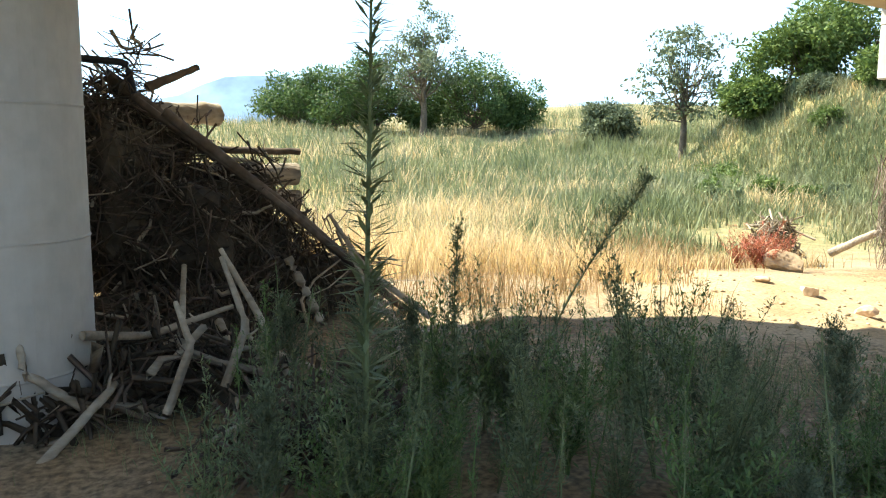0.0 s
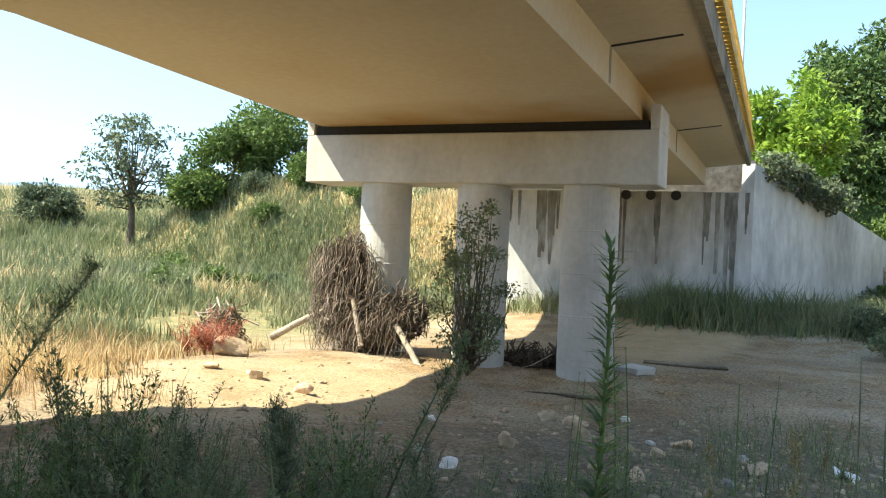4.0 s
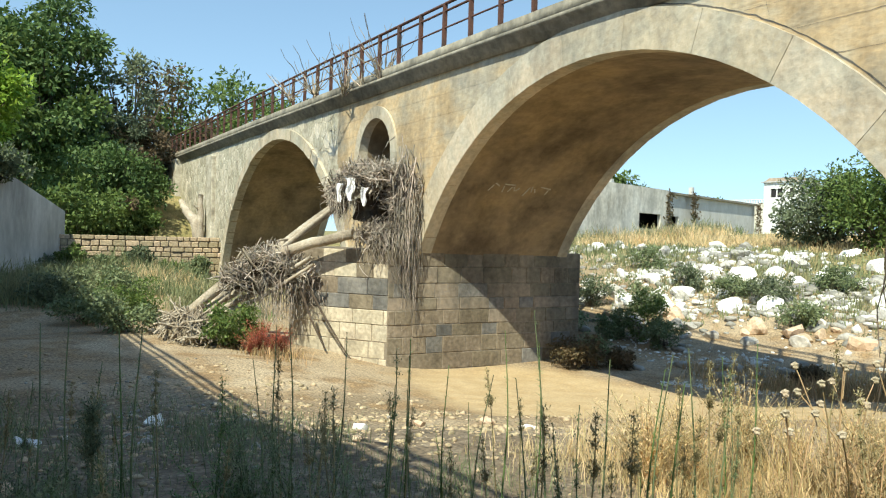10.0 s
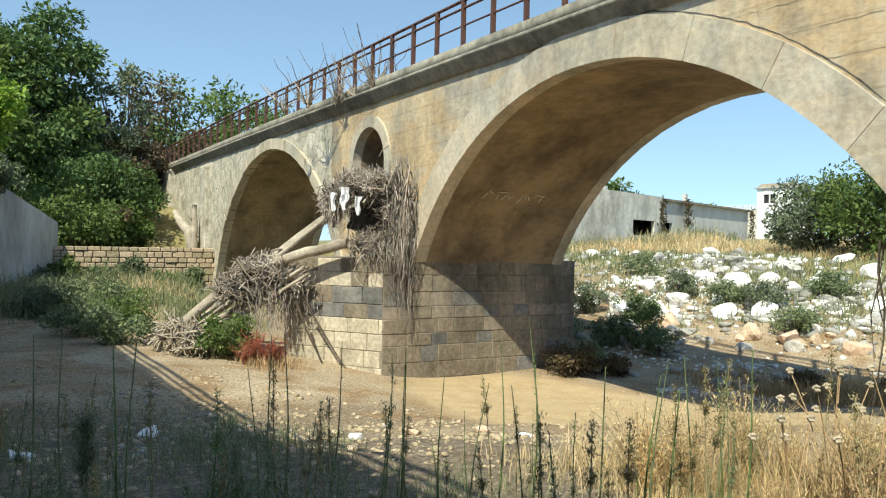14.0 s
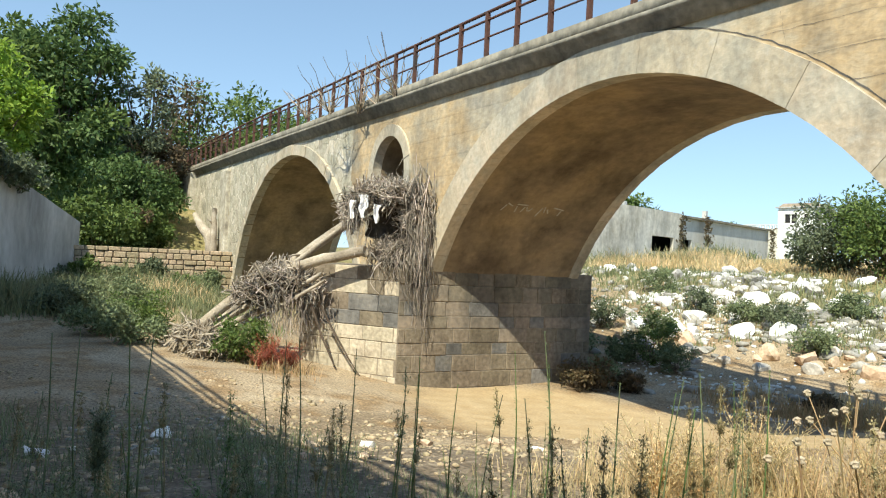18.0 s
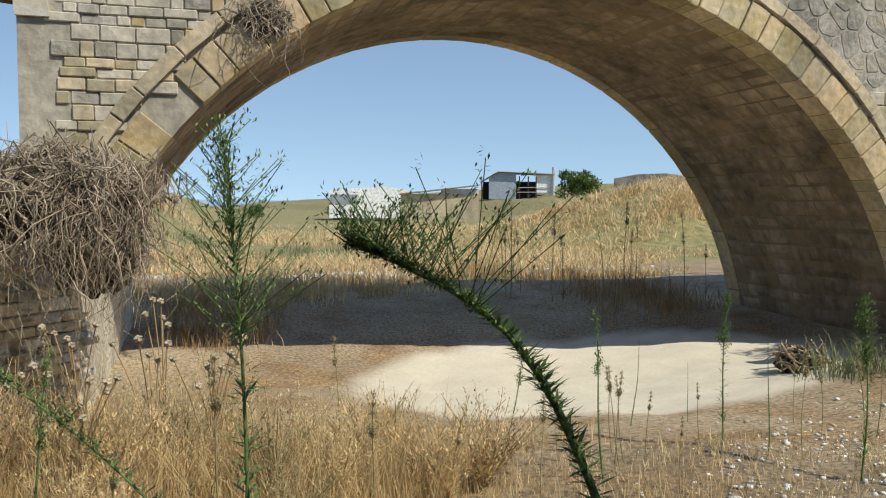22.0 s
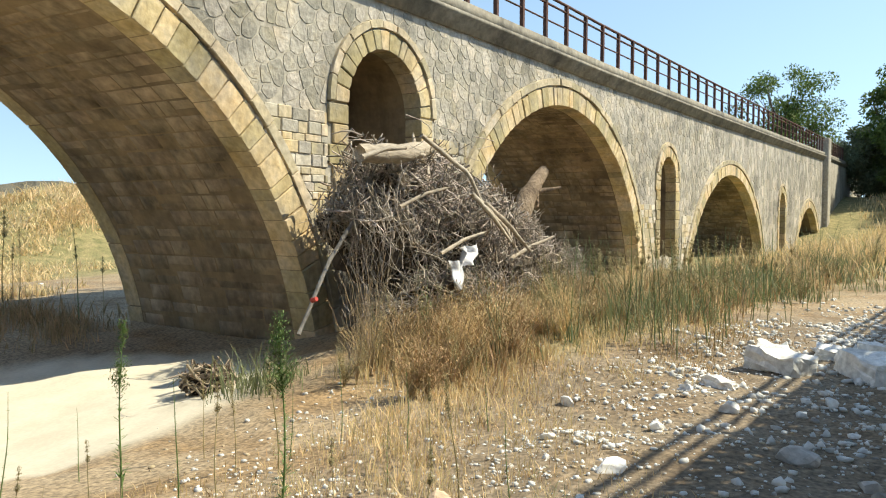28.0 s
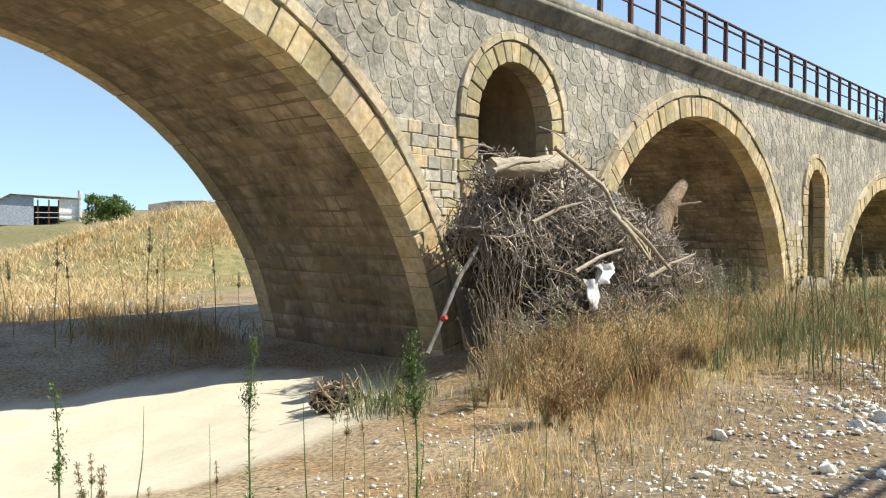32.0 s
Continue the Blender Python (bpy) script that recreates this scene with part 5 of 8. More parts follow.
# heaps at the concrete columns
M_TWIG_SHAG = mat("shaggy_flood_straw", [(0.085, 0.066, 0.05), (0.165, 0.13, 0.10), (0.30, 0.25, 0.20)], 1.5, 12, bump=0.1, island=0.5)
heap("driftwood_heap", "tall shaggy grey-brown heap of flood debris wrapped round a column", (-13.7, -7.9, -0.55),
     [((0.1, -0.3, 1.15), (0.50, 0.58, 1.10), 2600, 0.45, 0.007), ((0.2, 0.05, 0.45), (0.66, 0.85, 0.6), 2800, 0.45, 0.007), ((0.05, 0.75, 0.7), (0.42, 0.45, 0.5), 1000, 0.45, 0.007)], 51, M_TWIG_SHAG, M_TWIG_DARK,
     [((0.45, -0.45, 2.0), 420, (0.13, 0.26, 0.12), 1.5, 0.008), ((0.7, -0.1, 1.3), 420, (0.12, 0.4, 0.3), 1.0, 0.007), ((0.85, 0.4, 0.85), 300, (0.12, 0.4, 0.2), 0.7, 0.007)], droop=1.0, bend=0.5)
drift_log([(-13.2, -9.9, -0.35), (-13.3, -9.2, 0.05), (-13.6, -8.6, 0.35)], [0.07, 0.06, 0.05], "bare branch leaning on the debris heap", seed=52, stubs=1)
drift_log([(-12.75, -7.75, 0.6), (-12.6, -7.45, -0.25)], [0.045, 0.05], "peeled stick leaning on the debris heap", seed=53)
drift_log([(-12.9, -6.9, 0.15), (-12.5, -6.2, -0.5)], [0.05, 0.05], "peeled stick lying below the debris heap", seed=54)
heap("driftwood_heap", "low brown brush heap between the columns", (-14.6, -4.8, -0.7), [((0, 0, 0.1), (0.5, 0.9, 0.28), 350, 0.7, 0.010)], 55, M_TWIG_DARK, M_TWIG_DARK)
heap("driftwood_heap", "grey root stump beside the red weeds", (-13.0, -11.0, -0.65), [((0, 0, 0.3), (0.45, 0.4, 0.5), 260, 0.7, 0.013)], 56, M_TWIG, M_TWIG_DARK)
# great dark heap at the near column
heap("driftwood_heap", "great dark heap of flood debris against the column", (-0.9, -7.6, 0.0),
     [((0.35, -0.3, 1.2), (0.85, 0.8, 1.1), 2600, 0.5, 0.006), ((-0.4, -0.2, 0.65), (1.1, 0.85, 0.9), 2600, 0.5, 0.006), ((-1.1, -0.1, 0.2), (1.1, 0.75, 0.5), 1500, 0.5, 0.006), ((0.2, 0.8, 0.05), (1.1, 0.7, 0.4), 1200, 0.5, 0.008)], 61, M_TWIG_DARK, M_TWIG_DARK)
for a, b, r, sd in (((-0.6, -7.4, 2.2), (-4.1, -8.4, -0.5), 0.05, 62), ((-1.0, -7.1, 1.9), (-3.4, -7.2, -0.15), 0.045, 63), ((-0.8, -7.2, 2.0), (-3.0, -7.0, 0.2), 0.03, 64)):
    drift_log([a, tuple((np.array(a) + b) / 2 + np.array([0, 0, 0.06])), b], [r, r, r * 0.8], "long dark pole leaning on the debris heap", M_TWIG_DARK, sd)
drift_log([(-0.6, -8.2, 1.93), (-1.75, -8.6, 1.93)], [0.10, 0.12], "sawn log end jutting from the debris heap", seed=65)
drift_log([(-1.2, -8.2, 1.35), (-2.55, -8.5, 1.30)], [0.09, 0.12], "sawn log end jutting from the debris heap", seed=66)
drift_log([(-1.3, -8.2, 1.15), (-2.55, -8.45, 1.02)], [0.09, 0.11], "sawn log end jutting from the debris heap", seed=67)
drift_log([(-1.0, -8.0, 1.58), (-2.5, -8.2, 1.55)], [0.035, 0.035], "dark pipe jutting from the debris heap", M_TWIG_DARK, 68)
drift_log([(0.0, -7.2, 2.33), (-0.75, -7.3, 2.30), (-0.80, -7.3, 2.05)], [0.03, 0.03, 0.03], "bent dark pipe over the debris heap", M_BLACK_HOSE, 69)
drift_log([(-0.9, -7.3, 2.1), (-1.35, -7.4, 2.3)], [0.04, 0.025], "bare branch jutting from the debris heap", M_TWIG_DARK, 70)
for pts, r, sd in (([(-1.75, -6.1, 0.75), (-2.0, -6.0, 0.2)], 0.035, 71), ([(-0.35, -5.7, 0.35), (-0.42, -5.5, -0.1)], 0.03, 72), ([(-0.05, -4.7, 0.0), (0.4, -4.6, -0.05), (0.75, -4.5, -0.1)], 0.03, 73), ([(-1.2, -6.1, 0.3), (-1.3, -5.8, -0.1)], 0.035, 74)):
    drift_log(pts, [r] * len(pts), "bleached bare stick poking from the debris", seed=sd, stubs=1)


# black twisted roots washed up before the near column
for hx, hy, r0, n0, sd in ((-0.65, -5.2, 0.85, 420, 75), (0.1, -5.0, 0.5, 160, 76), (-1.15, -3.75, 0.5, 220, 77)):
    heap("root_pile", "low pile of near-black twisted roots on the earth", (hx, hy, gz(hx, hy)), [((0, 0, 0.08), (r0, r0 * 0.6, 0.26), n0, 0.55, 0.011)], sd, M_TWIG_DARK, M_TWIG_DARK, None, "root pile", 0.1, 0.9)
for q, pts in enumerate(([(0.25, -4.7, 0.1), (0.45, -4.45, 0.2), (0.75, -4.3, 0.02)], [(-0.2, -4.75, 0.15), (0.1, -4.7, 0.42), (0.15, -4.9, 0.8)], [(-0.95, -4.7, 0.2), (-1.1, -4.75, 0.55), (-1.0, -4.95, 0.95)], [(-0.6, -4.6, 0.12), (-0.75, -4.6, 0.5), (-0.7, -4.8, 0.72)])):
    drift_log(pts, [0.026, 0.024, 0.014], "crooked bleached root on the dark pile", seed=130 + q, stubs=1)


# ---- broken pier facing ----
def build_rubble_face():
    rs = random.Random(21)
    rng = np.random.default_rng(5)
    meshes = []
    for i in range(7):
        bm = lump(rng, 0.17, 0.6, 1)
        me = bpy.data.meshes.new("rubble")
        bm.to_mesh(me)
        bm.free()
        me.materials.append((M_MORTAR, M_GREY_ROCK, M_PALE_STONE, M_MORTAR)[i % 4])
        meshes.append(me)
    for p, q in ((P2[0], P2[1]), (P2[1], P2[2])):
        p, q = Vector(p), Vector(q)
        n = Vector(((q - p).y, -(q - p).x)).normalized()
        z = -0.5
        while z < 1.3:
            s = 0.0
            while s < 1:
                at = p.lerp(q, s)
                ob = put("rubble", rs.choice(meshes), None, pier_2)
                push = rs.uniform(-0.06, 0.03) + 0.5 * max(0, 0.55 - z) * (p == Vector(P2[0]))
                sc = rs.uniform(0.35, 0.95)
                ob.matrix_basis = pose(at.x + n.x * push, at.y + n.y * push, z, rs.uniform(-20, 20), rs.uniform(-20, 20), rs.uniform(0, 360)) @ Matrix.Diagonal((sc, sc, sc * 0.8, 1))
                s += rs.uniform(0.06, 0.12)
            z += rs.uniform(0.08, 0.13)
    bm = boxes((-0.3, 0.3, -0.12, 0.2, 0, 0.32), bevel=0.03)
    ob = part("dressed_block", bm, M_GREY_STONE, pier_2, "large grey dressed block")
    ob.matrix_basis = pose(-2.02, 6.45, 0.98, 0, 0, 40)


build_rubble_face()
face_blocks(pier_2, (-2.30, 6.27), (-0.97, 7.80), 0.15, 1.0, 0.105, 0.30, lambda h, row: random.choice((M_GREY_STONE, M_PALE_STONE, M_PALE_STONE, M_MORTAR)), "course_stone", 0.028, 0.2, 0.16)
# bleached branches at the foot of the dark heap
for q, pts in enumerate(([(-2.6, -5.4, 0.1), (-2.2, -5.5, 0.5), (-2.05, -5.6, 0.95)], [(-1.5, -5.2, 0.0), (-1.35, -5.45, 0.45), (-1.15, -5.7, 0.9)], [(-0.9, -4.9, 0.05), (-0.8, -5.3, 0.35), (-0.9, -5.7, 0.8)], [(0.1, -4.4, -0.05), (-0.3, -4.7, 0.25), (-0.5, -5.2, 0.3)], [(-1.9, -5.0, 0.0), (-1.3, -5.2, 0.28), (-0.8, -5.3, 0.30)], [(-0.2, -4.9, 0.55), (-0.6, -5.3, 0.42), (-1.2, -5.6, 0.5)], [(-2.9, -5.9, 0.2), (-2.4, -6.1, 0.62), (-2.2, -6.4, 1.05)])):
    drift_log(pts, [0.028, 0.024, 0.016], "bleached crooked branch at the foot of the debris", seed=120 + q, stubs=1)


# ---- buildings beyond ----
M_RUIN = mat("stained_plaster", [(0.46, 0.42, 0.34), (0.64, 0.60, 0.52), (0.72, 0.69, 0.62)], 0.5, 4, bump=0.1, grainy=0.1, blot=0.35)


def build_ruin():
    # low ruined sheds on the far bank, facing the river
    b = thing("ruined_shed", "long low ruined grey concrete shed with missing windows", "building", (-38.0, 32.0, 2.6), 109.7)
    for x0, x1, y, top, m, holes, label in ((-4.0, 10.4, 0.0, 3.0, M_RUIN, [(6.0, 9.2, 0.2, 1.25)], "flaking pale plaster wall"), (10.4, 28.5, 0.4, 2.8, M_CONCRETE, [(11.6, 13.0, 0.2, 1.25)], "grey block wall")):
        h0 = holes[0]
        for k, d in enumerate(((x0, h0[0], -1.5, top), (h0[1], x1, -1.5, top), (h0[0], h0[1], -1.5, h0[2]), (h0[0], h0[1], h0[3], top))):
            part("front_wall", boxes((d[0], d[1], y, y + 0.25, d[2], d[3])), m, b, label)
    part("back_wall", boxes((-4.0, 28.5, 6.0, 6.25, -1.5, 2.4)), M_CONCRETE, b)
    part("end_wall", boxes((28.25, 28.5, 0.65, 6.0, -1.5, 2.3)), M_CONCRETE, b)
    part("end_wall", boxes((-4.0, -3.75, 0.25, 6.0, -1.5, 2.6)), M_PLASTER, b)
    part("roof", boxes((10.4, 28.9, 0.15, 6.4, 2.804, 2.96)), M_CURB, b, "flat weathered roof slab")
    part("roof", boxes((-4.0, 10.4, 0.25, 6.4, 2.3, 2.45)), M_CURB, b)
    # dark sheet that paints the unlit inside behind the openings
    part("room_shade", boxes((-3.5, 28.0, 3.8, 4.0, -1.4, 2.2)), M_DARK, b)
    for x, z in ((3.0, 3.3), (-0.6, 3.5), (15.5, 3.6), (9.6, 3.1)):
        part("chimney_stub", boxes((x, x + 0.35, 0.5, 0.8, 2.3, z)), M_CONCRETE, b)
    rv = np.random.default_rng(9)
    for x, low, w in ((10.3, 0.0, 0.5), (14.6, 0.9, 0.6), (28.2, 0.1, 0.5)):
        n = 260
        p = np.stack([x + rv.normal(size=n) * w * 0.5, -0.12 + 0.06 * rv.normal(size=n), rv.uniform(low, 3.05, n)], -1)
        put("creeper", np_mesh("creeper", *leaves(p, unit(rv.normal(size=(n, 3))), unit(rv.normal(size=(n, 3)) + np.array([0, -1.0, 0])), rv.uniform(0.15, 0.3, n), rv.uniform(0.08, 0.16, n))), M_LEAF_BROWN, b, "half-dry creeper")
    h = thing("house", "white two-storey house with dark window openings", "house", (-57.0, 73.8, 6.26), 10.0)
    h.matrix_basis = h.matrix_basis @ Matrix.Scale(0.6, 4)
    for d in ((-3.2, -1.9, -6, 4.3), (-0.9, -0.7, -6, 4.3), (0.3, 1.6, -6, 4.3), (2.5, 3.6, -6, 4.3)):
        part("wall_pier", boxes((d[0], d[1], 0, 0.3, d[2], d[3])), M_WHITEWASH, h)
    for x0, x1 in ((-1.9, -0.9), (-0.7, 0.3), (1.6, 2.5)):
        part("spandrel", boxes((x0, x1, 0, 0.3, -6, 1.6)), M_WHITEWASH, h)
        part("lintel", boxes((x0, x1, 0, 0.3, 3.2, 4.3)), M_WHITEWASH, h)
        part("window_pane", boxes((x0, x1, 0.18, 0.21, 1.6, 3.2)), M_DARK, h, "dark window")
    for s, (x0, x1) in enumerate(((-3.2, -2.9), (3.3, 3.6))):
        part("wall", boxes((x0, x1, 0.3, 6, -6, 4.3)), M_WHITEWASH, h)
    part("wall", boxes((-3.2, 3.6, 6, 6.3, -6, 4.3)), M_WHITEWASH, h)
    # dark sheet painting the unlit inside of the house
    part("house_shade", boxes((-2.9, 3.3, 3.0, 3.2, -6, 4.2)), M_DARK, h)
    part("roof", boxes((-3.6, 4.0, -0.4, 6.7, 4.304, 4.5)), M_ROOF, h, "flat grey roof")
    bm = bmesh.new()
    prism(bm, [(-3.4, 4.504), (3.8, 4.504), (3.2, 5.15), (-2.4, 5.15)], 0.2, 6.2)
    part("roof_cap", bm, M_TILE_ROOF, h)
    t = thing("terrace_wall", "white terrace wall with balusters beside the house", "wall", (-61.7, 73.2, 6.1), 10.0)
    t.matrix_basis = t.matrix_basis @ Matrix.Scale(0.6, 4)
    part("wall", boxes((-8, 4.8, 0, 0.3, -6, 0.9)), M_RUIN, t, "stained plaster base wall")
    for i in range(26):
        part("baluster", boxes((-8 + i * 0.5, -7.8 + i * 0.5, 0.05, 0.25, 0.9, 1.5)), M_WHITEWASH, t)
    part("coping", boxes((-8, 4.8, 0, 0.3, 1.5, 1.65)), M_WHITEWASH, t)


M_WHITEWASH = mat("white_paint", [(0.68, 0.68, 0.66), (0.78, 0.78, 0.76)], 0.5, 4, bump=0.05)
build_ruin()


def build_sheds():
    # farm sheds on the plain beyond the third arch
    a = thing("farm_shed", "open-fronted corrugated grey farm shed on steel posts", "shed", (49.8, 130.6, 3.1), -19.0)
    a.matrix_basis = a.matrix_basis @ Matrix.Diagonal((0.96, 0.96, 0.72, 1))
    bm = bmesh.new()
    prism(bm, [(-5.0, 3.8), (-1.8, 6.2), (8.5, 5.6), (8.5, 5.45), (-1.8, 6.05), (-5.0, 3.65)], -1, 9)
    part("roof", bm, M_ROOF, a)
    bm = bmesh.new()
    prism(bm, [(-3.4, -0.5), (1.5, -0.5), (1.5, 5.7), (-1.6, 5.9), (-3.4, 4.7)], -0.2, 0)
    part("side_panel", bm, mat("blue_grey_sheet", [(0.26, 0.30, 0.36), (0.32, 0.36, 0.42)], 0.4, 4, rough=0.6, bump=0.05), a, "blue-grey sheet wall")
    part("front_panel", boxes((5.2, 8.3, -0.2, 0, 0.6, 5.2)), M_WHITEWASH, a, "white sheet wall")
    # back wall painted near-black as the shed's shaded inside
    part("back_wall", boxes((-4.5, 8.3, 8, 8.2, -0.5, 4)), M_DARK, a)
    for x in (-4.8, 2.0, 3.6, 5.0):
        part("post", boxes((x, x + 0.2, -0.3, -0.1, -0.5, 5.0)), M_RUST, a)
    for z in (1.1, 2.2):
        part("crossbar", boxes((1.7, 10.5, -0.4, -0.28, z, z + 0.14)), M_ROOF, a)
    bm = bmesh.new()
    bmesh.ops.create_cone(bm, cap_ends=True, segments=12, radius1=0.3, radius2=0.3, depth=7.5, matrix=Matrix.Translation((8.2, -0.6, 3.4)))
    part("flue", bm, M_ROOF, a, "tall metal flue")
    b = thing("white_warehouse", "low white warehouse with a bright sheet roof", "warehouse", (22.7, 117.4, 2.0), -12.0)
    b.matrix_basis = b.matrix_basis @ Matrix.Diagonal((0.77, 0.77, 0.56, 1))
    bm = bmesh.new()
    prism(bm, [(-7.5, -4), (7.5, -4), (7.5, 3.5), (3.0, 4.5), (-7.5, 3.3)], 0, 12)
    part("body", bm, M_WHITEWASH, b)
    part("grey_door", boxes((-7.3, -2.2, -0.05, 0.3, -0.5, 2.2)), mat("grey_sheet", [(0.24, 0.26, 0.28), (0.3, 0.32, 0.34)], 0.4, 4, bump=0), b)
    c = thing("tiled_barn", "long low barn with a pale tiled roof", "barn", (28.5, 95.9, 2.2), -14.7)
    c.matrix_basis = c.matrix_basis @ Matrix.Diagonal((0.70, 0.70, 0.5, 1))
    bm = bmesh.new()
    prism(bm, [(-8.5, 1.6), (6.0, 3.9), (6.0, 4.1), (-8.5, 1.85)], -1, 7)
    part("roof", bm, M_TILE_ROOF, c)
    part("wall", boxes((-8.2, 5.8, 0, 0.3, -6, 1.7)), M_PALE_STONE, c)
    part("wall", boxes((-1.0, 5.8, 0.3, 0.6, 1.7, 3.0)), M_PLASTER, c)
    d = thing("far_barn", "dark-roofed barn behind the dry mound", "barn", (59.6, 98.4, 3.9), -28.0)
    d.matrix_basis = d.matrix_basis @ Matrix.Diagonal((0.645, 0.645, 0.48, 1))
    bm = bmesh.new()
    prism(bm, [(-9, 0), (9, 0), (9, 3.0), (2, 4.6), (-4, 4.4), (-9, 3.2)], 0, 8)
    part("body", bm, M_CURB, d)


build_sheds()

bm = bmesh.new()
bmesh.ops.create_cone(bm, cap_ends=True, segments=10, radius1=0.05, radius2=0.035, depth=8.0, matrix=Matrix.Translation((0, 0, 4.0)))
ob = part("lamp_post", bm, M_CONCRETE)
ob.matrix_basis = pose(-25.6, -2.24, 4.78)
tagged(ob, "thin pale grey pole on the road bridge edge", "pole")

# sticks across the great heap
for q, (p0, p1, r) in enumerate((((9.6, 6.0, 1.95), (10.6, 5.95, 1.3), 0.03), ((10.1, 6.1, 1.85), (11.3, 6.0, 1.15), 0.035), ((8.2, 6.1, 1.75), (9.1, 6.0, 2.0), 0.022), ((8.9, 6.0, 1.2), (9.9, 5.95, 1.45), 0.025), ((10.9, 6.2, 1.0), (12.3, 6.1, 1.35), 0.03), ((7.9, 6.4, 2.3), (8.6, 6.3, 2.45), 0.03))):
    drift_log([p0, tuple((np.array(p0) + p1) / 2 + np.array([0, 0, 0.04])), p1], [r, r * 0.9, r * 0.6], "bare grey stick across the driftwood heap", seed=140 + q, stubs=1)
# roots hanging from the arch stones
heap("root_tuft", "dry brown roots hanging from the arch stones", (0.75, 8.42, 3.55), [((0, 0, 0), (0.28, 0.1, 0.22), 160, 0.3, 0.004)], 150, M_TWIG, M_TWIG_DARK, [((0, -0.05, 0), 60, (0.18, 0.05, 0.1), 0.5, 0.004)], "root tuft")
heap("root_tuft", "dry brown roots hanging from the arch stones", (1.6, 8.42, 4.15), [((0, 0, 0), (0.18, 0.08, 0.12), 80, 0.22, 0.004)], 151, M_TWIG, M_TWIG_DARK, None, "root tuft")

# brush and loose stones between the trunks and the broken pier top
heap("driftwood_heap", "flattened brushwood under the trunks on the pier", (-2.2, 6.98, 1.38), [((0, 0, 0.06), (0.75, 0.4, 0.18), 1300, 0.35, 0.004), ((0.6, -0.1, 0.1), (0.5, 0.35, 0.2), 700, 0.35, 0.004)], 160, M_TWIG, M_TWIG_DARK)
rs_top = random.Random(77)
rng_top = np.random.default_rng(77)
for q in range(16):
    ob = part("rubble_stone", lump(rng_top, rs_top.uniform(0.07, 0.14), 0.6, 2), rs_top.choice((M_TAN_ROCK, M_GREY_ROCK, M_PALE_STONE)), pier_2)
    u = rs_top.random()
    ob.matrix_basis = pose(-3.6 + 2.3 * u, 7.35 - 0.75 * min(1, u * 1.6) + rs_top.uniform(-0.1, 0.12), 1.33, rs_top.uniform(-20, 20), 0, rs_top.uniform(0, 360))


# litter and slabs on the river bed under the road bridge
def flat_slab(name, label, p, q, wide, thick, m):
    p, q = Vector(p), Vector(q)
    run = q - p
    rng = np.random.default_rng(int(abs(p.x) * 10))
    bm = boxes((0, run.length, -wide / 2, wide / 2, 0, thick), bevel=0.012)
    for v in bm.verts:
        v.co += Vector(rng.normal(size=3) * 0.012)
    ob = part(name, bm, m)
    ob.matrix_basis = pose(p.x, p.y, gz((p.x + q.x) / 2, (p.y + q.y) / 2) - 0.01, 0, 0, math.degrees(math.atan2(run.y, run.x)))
    tagged(ob, label, "slab", "flat slabs")


flat_slab("concrete_slab", "long pale concrete strip half sunk in silt", (-16.5, -3.1), (-16.75, -1.5), 0.26, 0.05, M_TAN_BLOCK)
flat_slab("concrete_slab", "thin pale concrete strip lying on the earth", (-12.1, -4.3), (-12.4, -2.8), 0.14, 0.04, M_TAN_BLOCK)
flat_slab("concrete_slab", "small concrete footing slab beside a column", (-15.05, -3.2), (-14.75, -2.7), 0.5, 0.12, M_CONCRETE)
bag = rag("plastic_bag", "crumpled pale plastic bag on the earth", (-8.45, 0.25, gz(-8.45, 0.25) + 0.06), 0.28, 9, M_PLASTIC, 0.9)
bag.matrix_basis = bag.matrix_basis @ pose(0, 0, 0, 78, 0, 35)

# ---- loose stones ----
def rock_meshes(seed, n, m, r=1.0, flat=0.7, sub=2):
    rng = np.random.default_rng(seed)
    out = []
    for i in range(n):
        bm = lump(rng, r, flat, sub)
        me = bpy.data.meshes.new("rock")
        bm.to_mesh(me)
        bm.free()
        me.materials.append(m)
        out.append(me)
    return out


def on_ground(x, y, sink=0.0):
    return (x, y, gz(x, y) - sink)


def polar(heading, dist):
    h = math.radians(heading)
    return -math.sin(h) * dist, math.cos(h) * dist


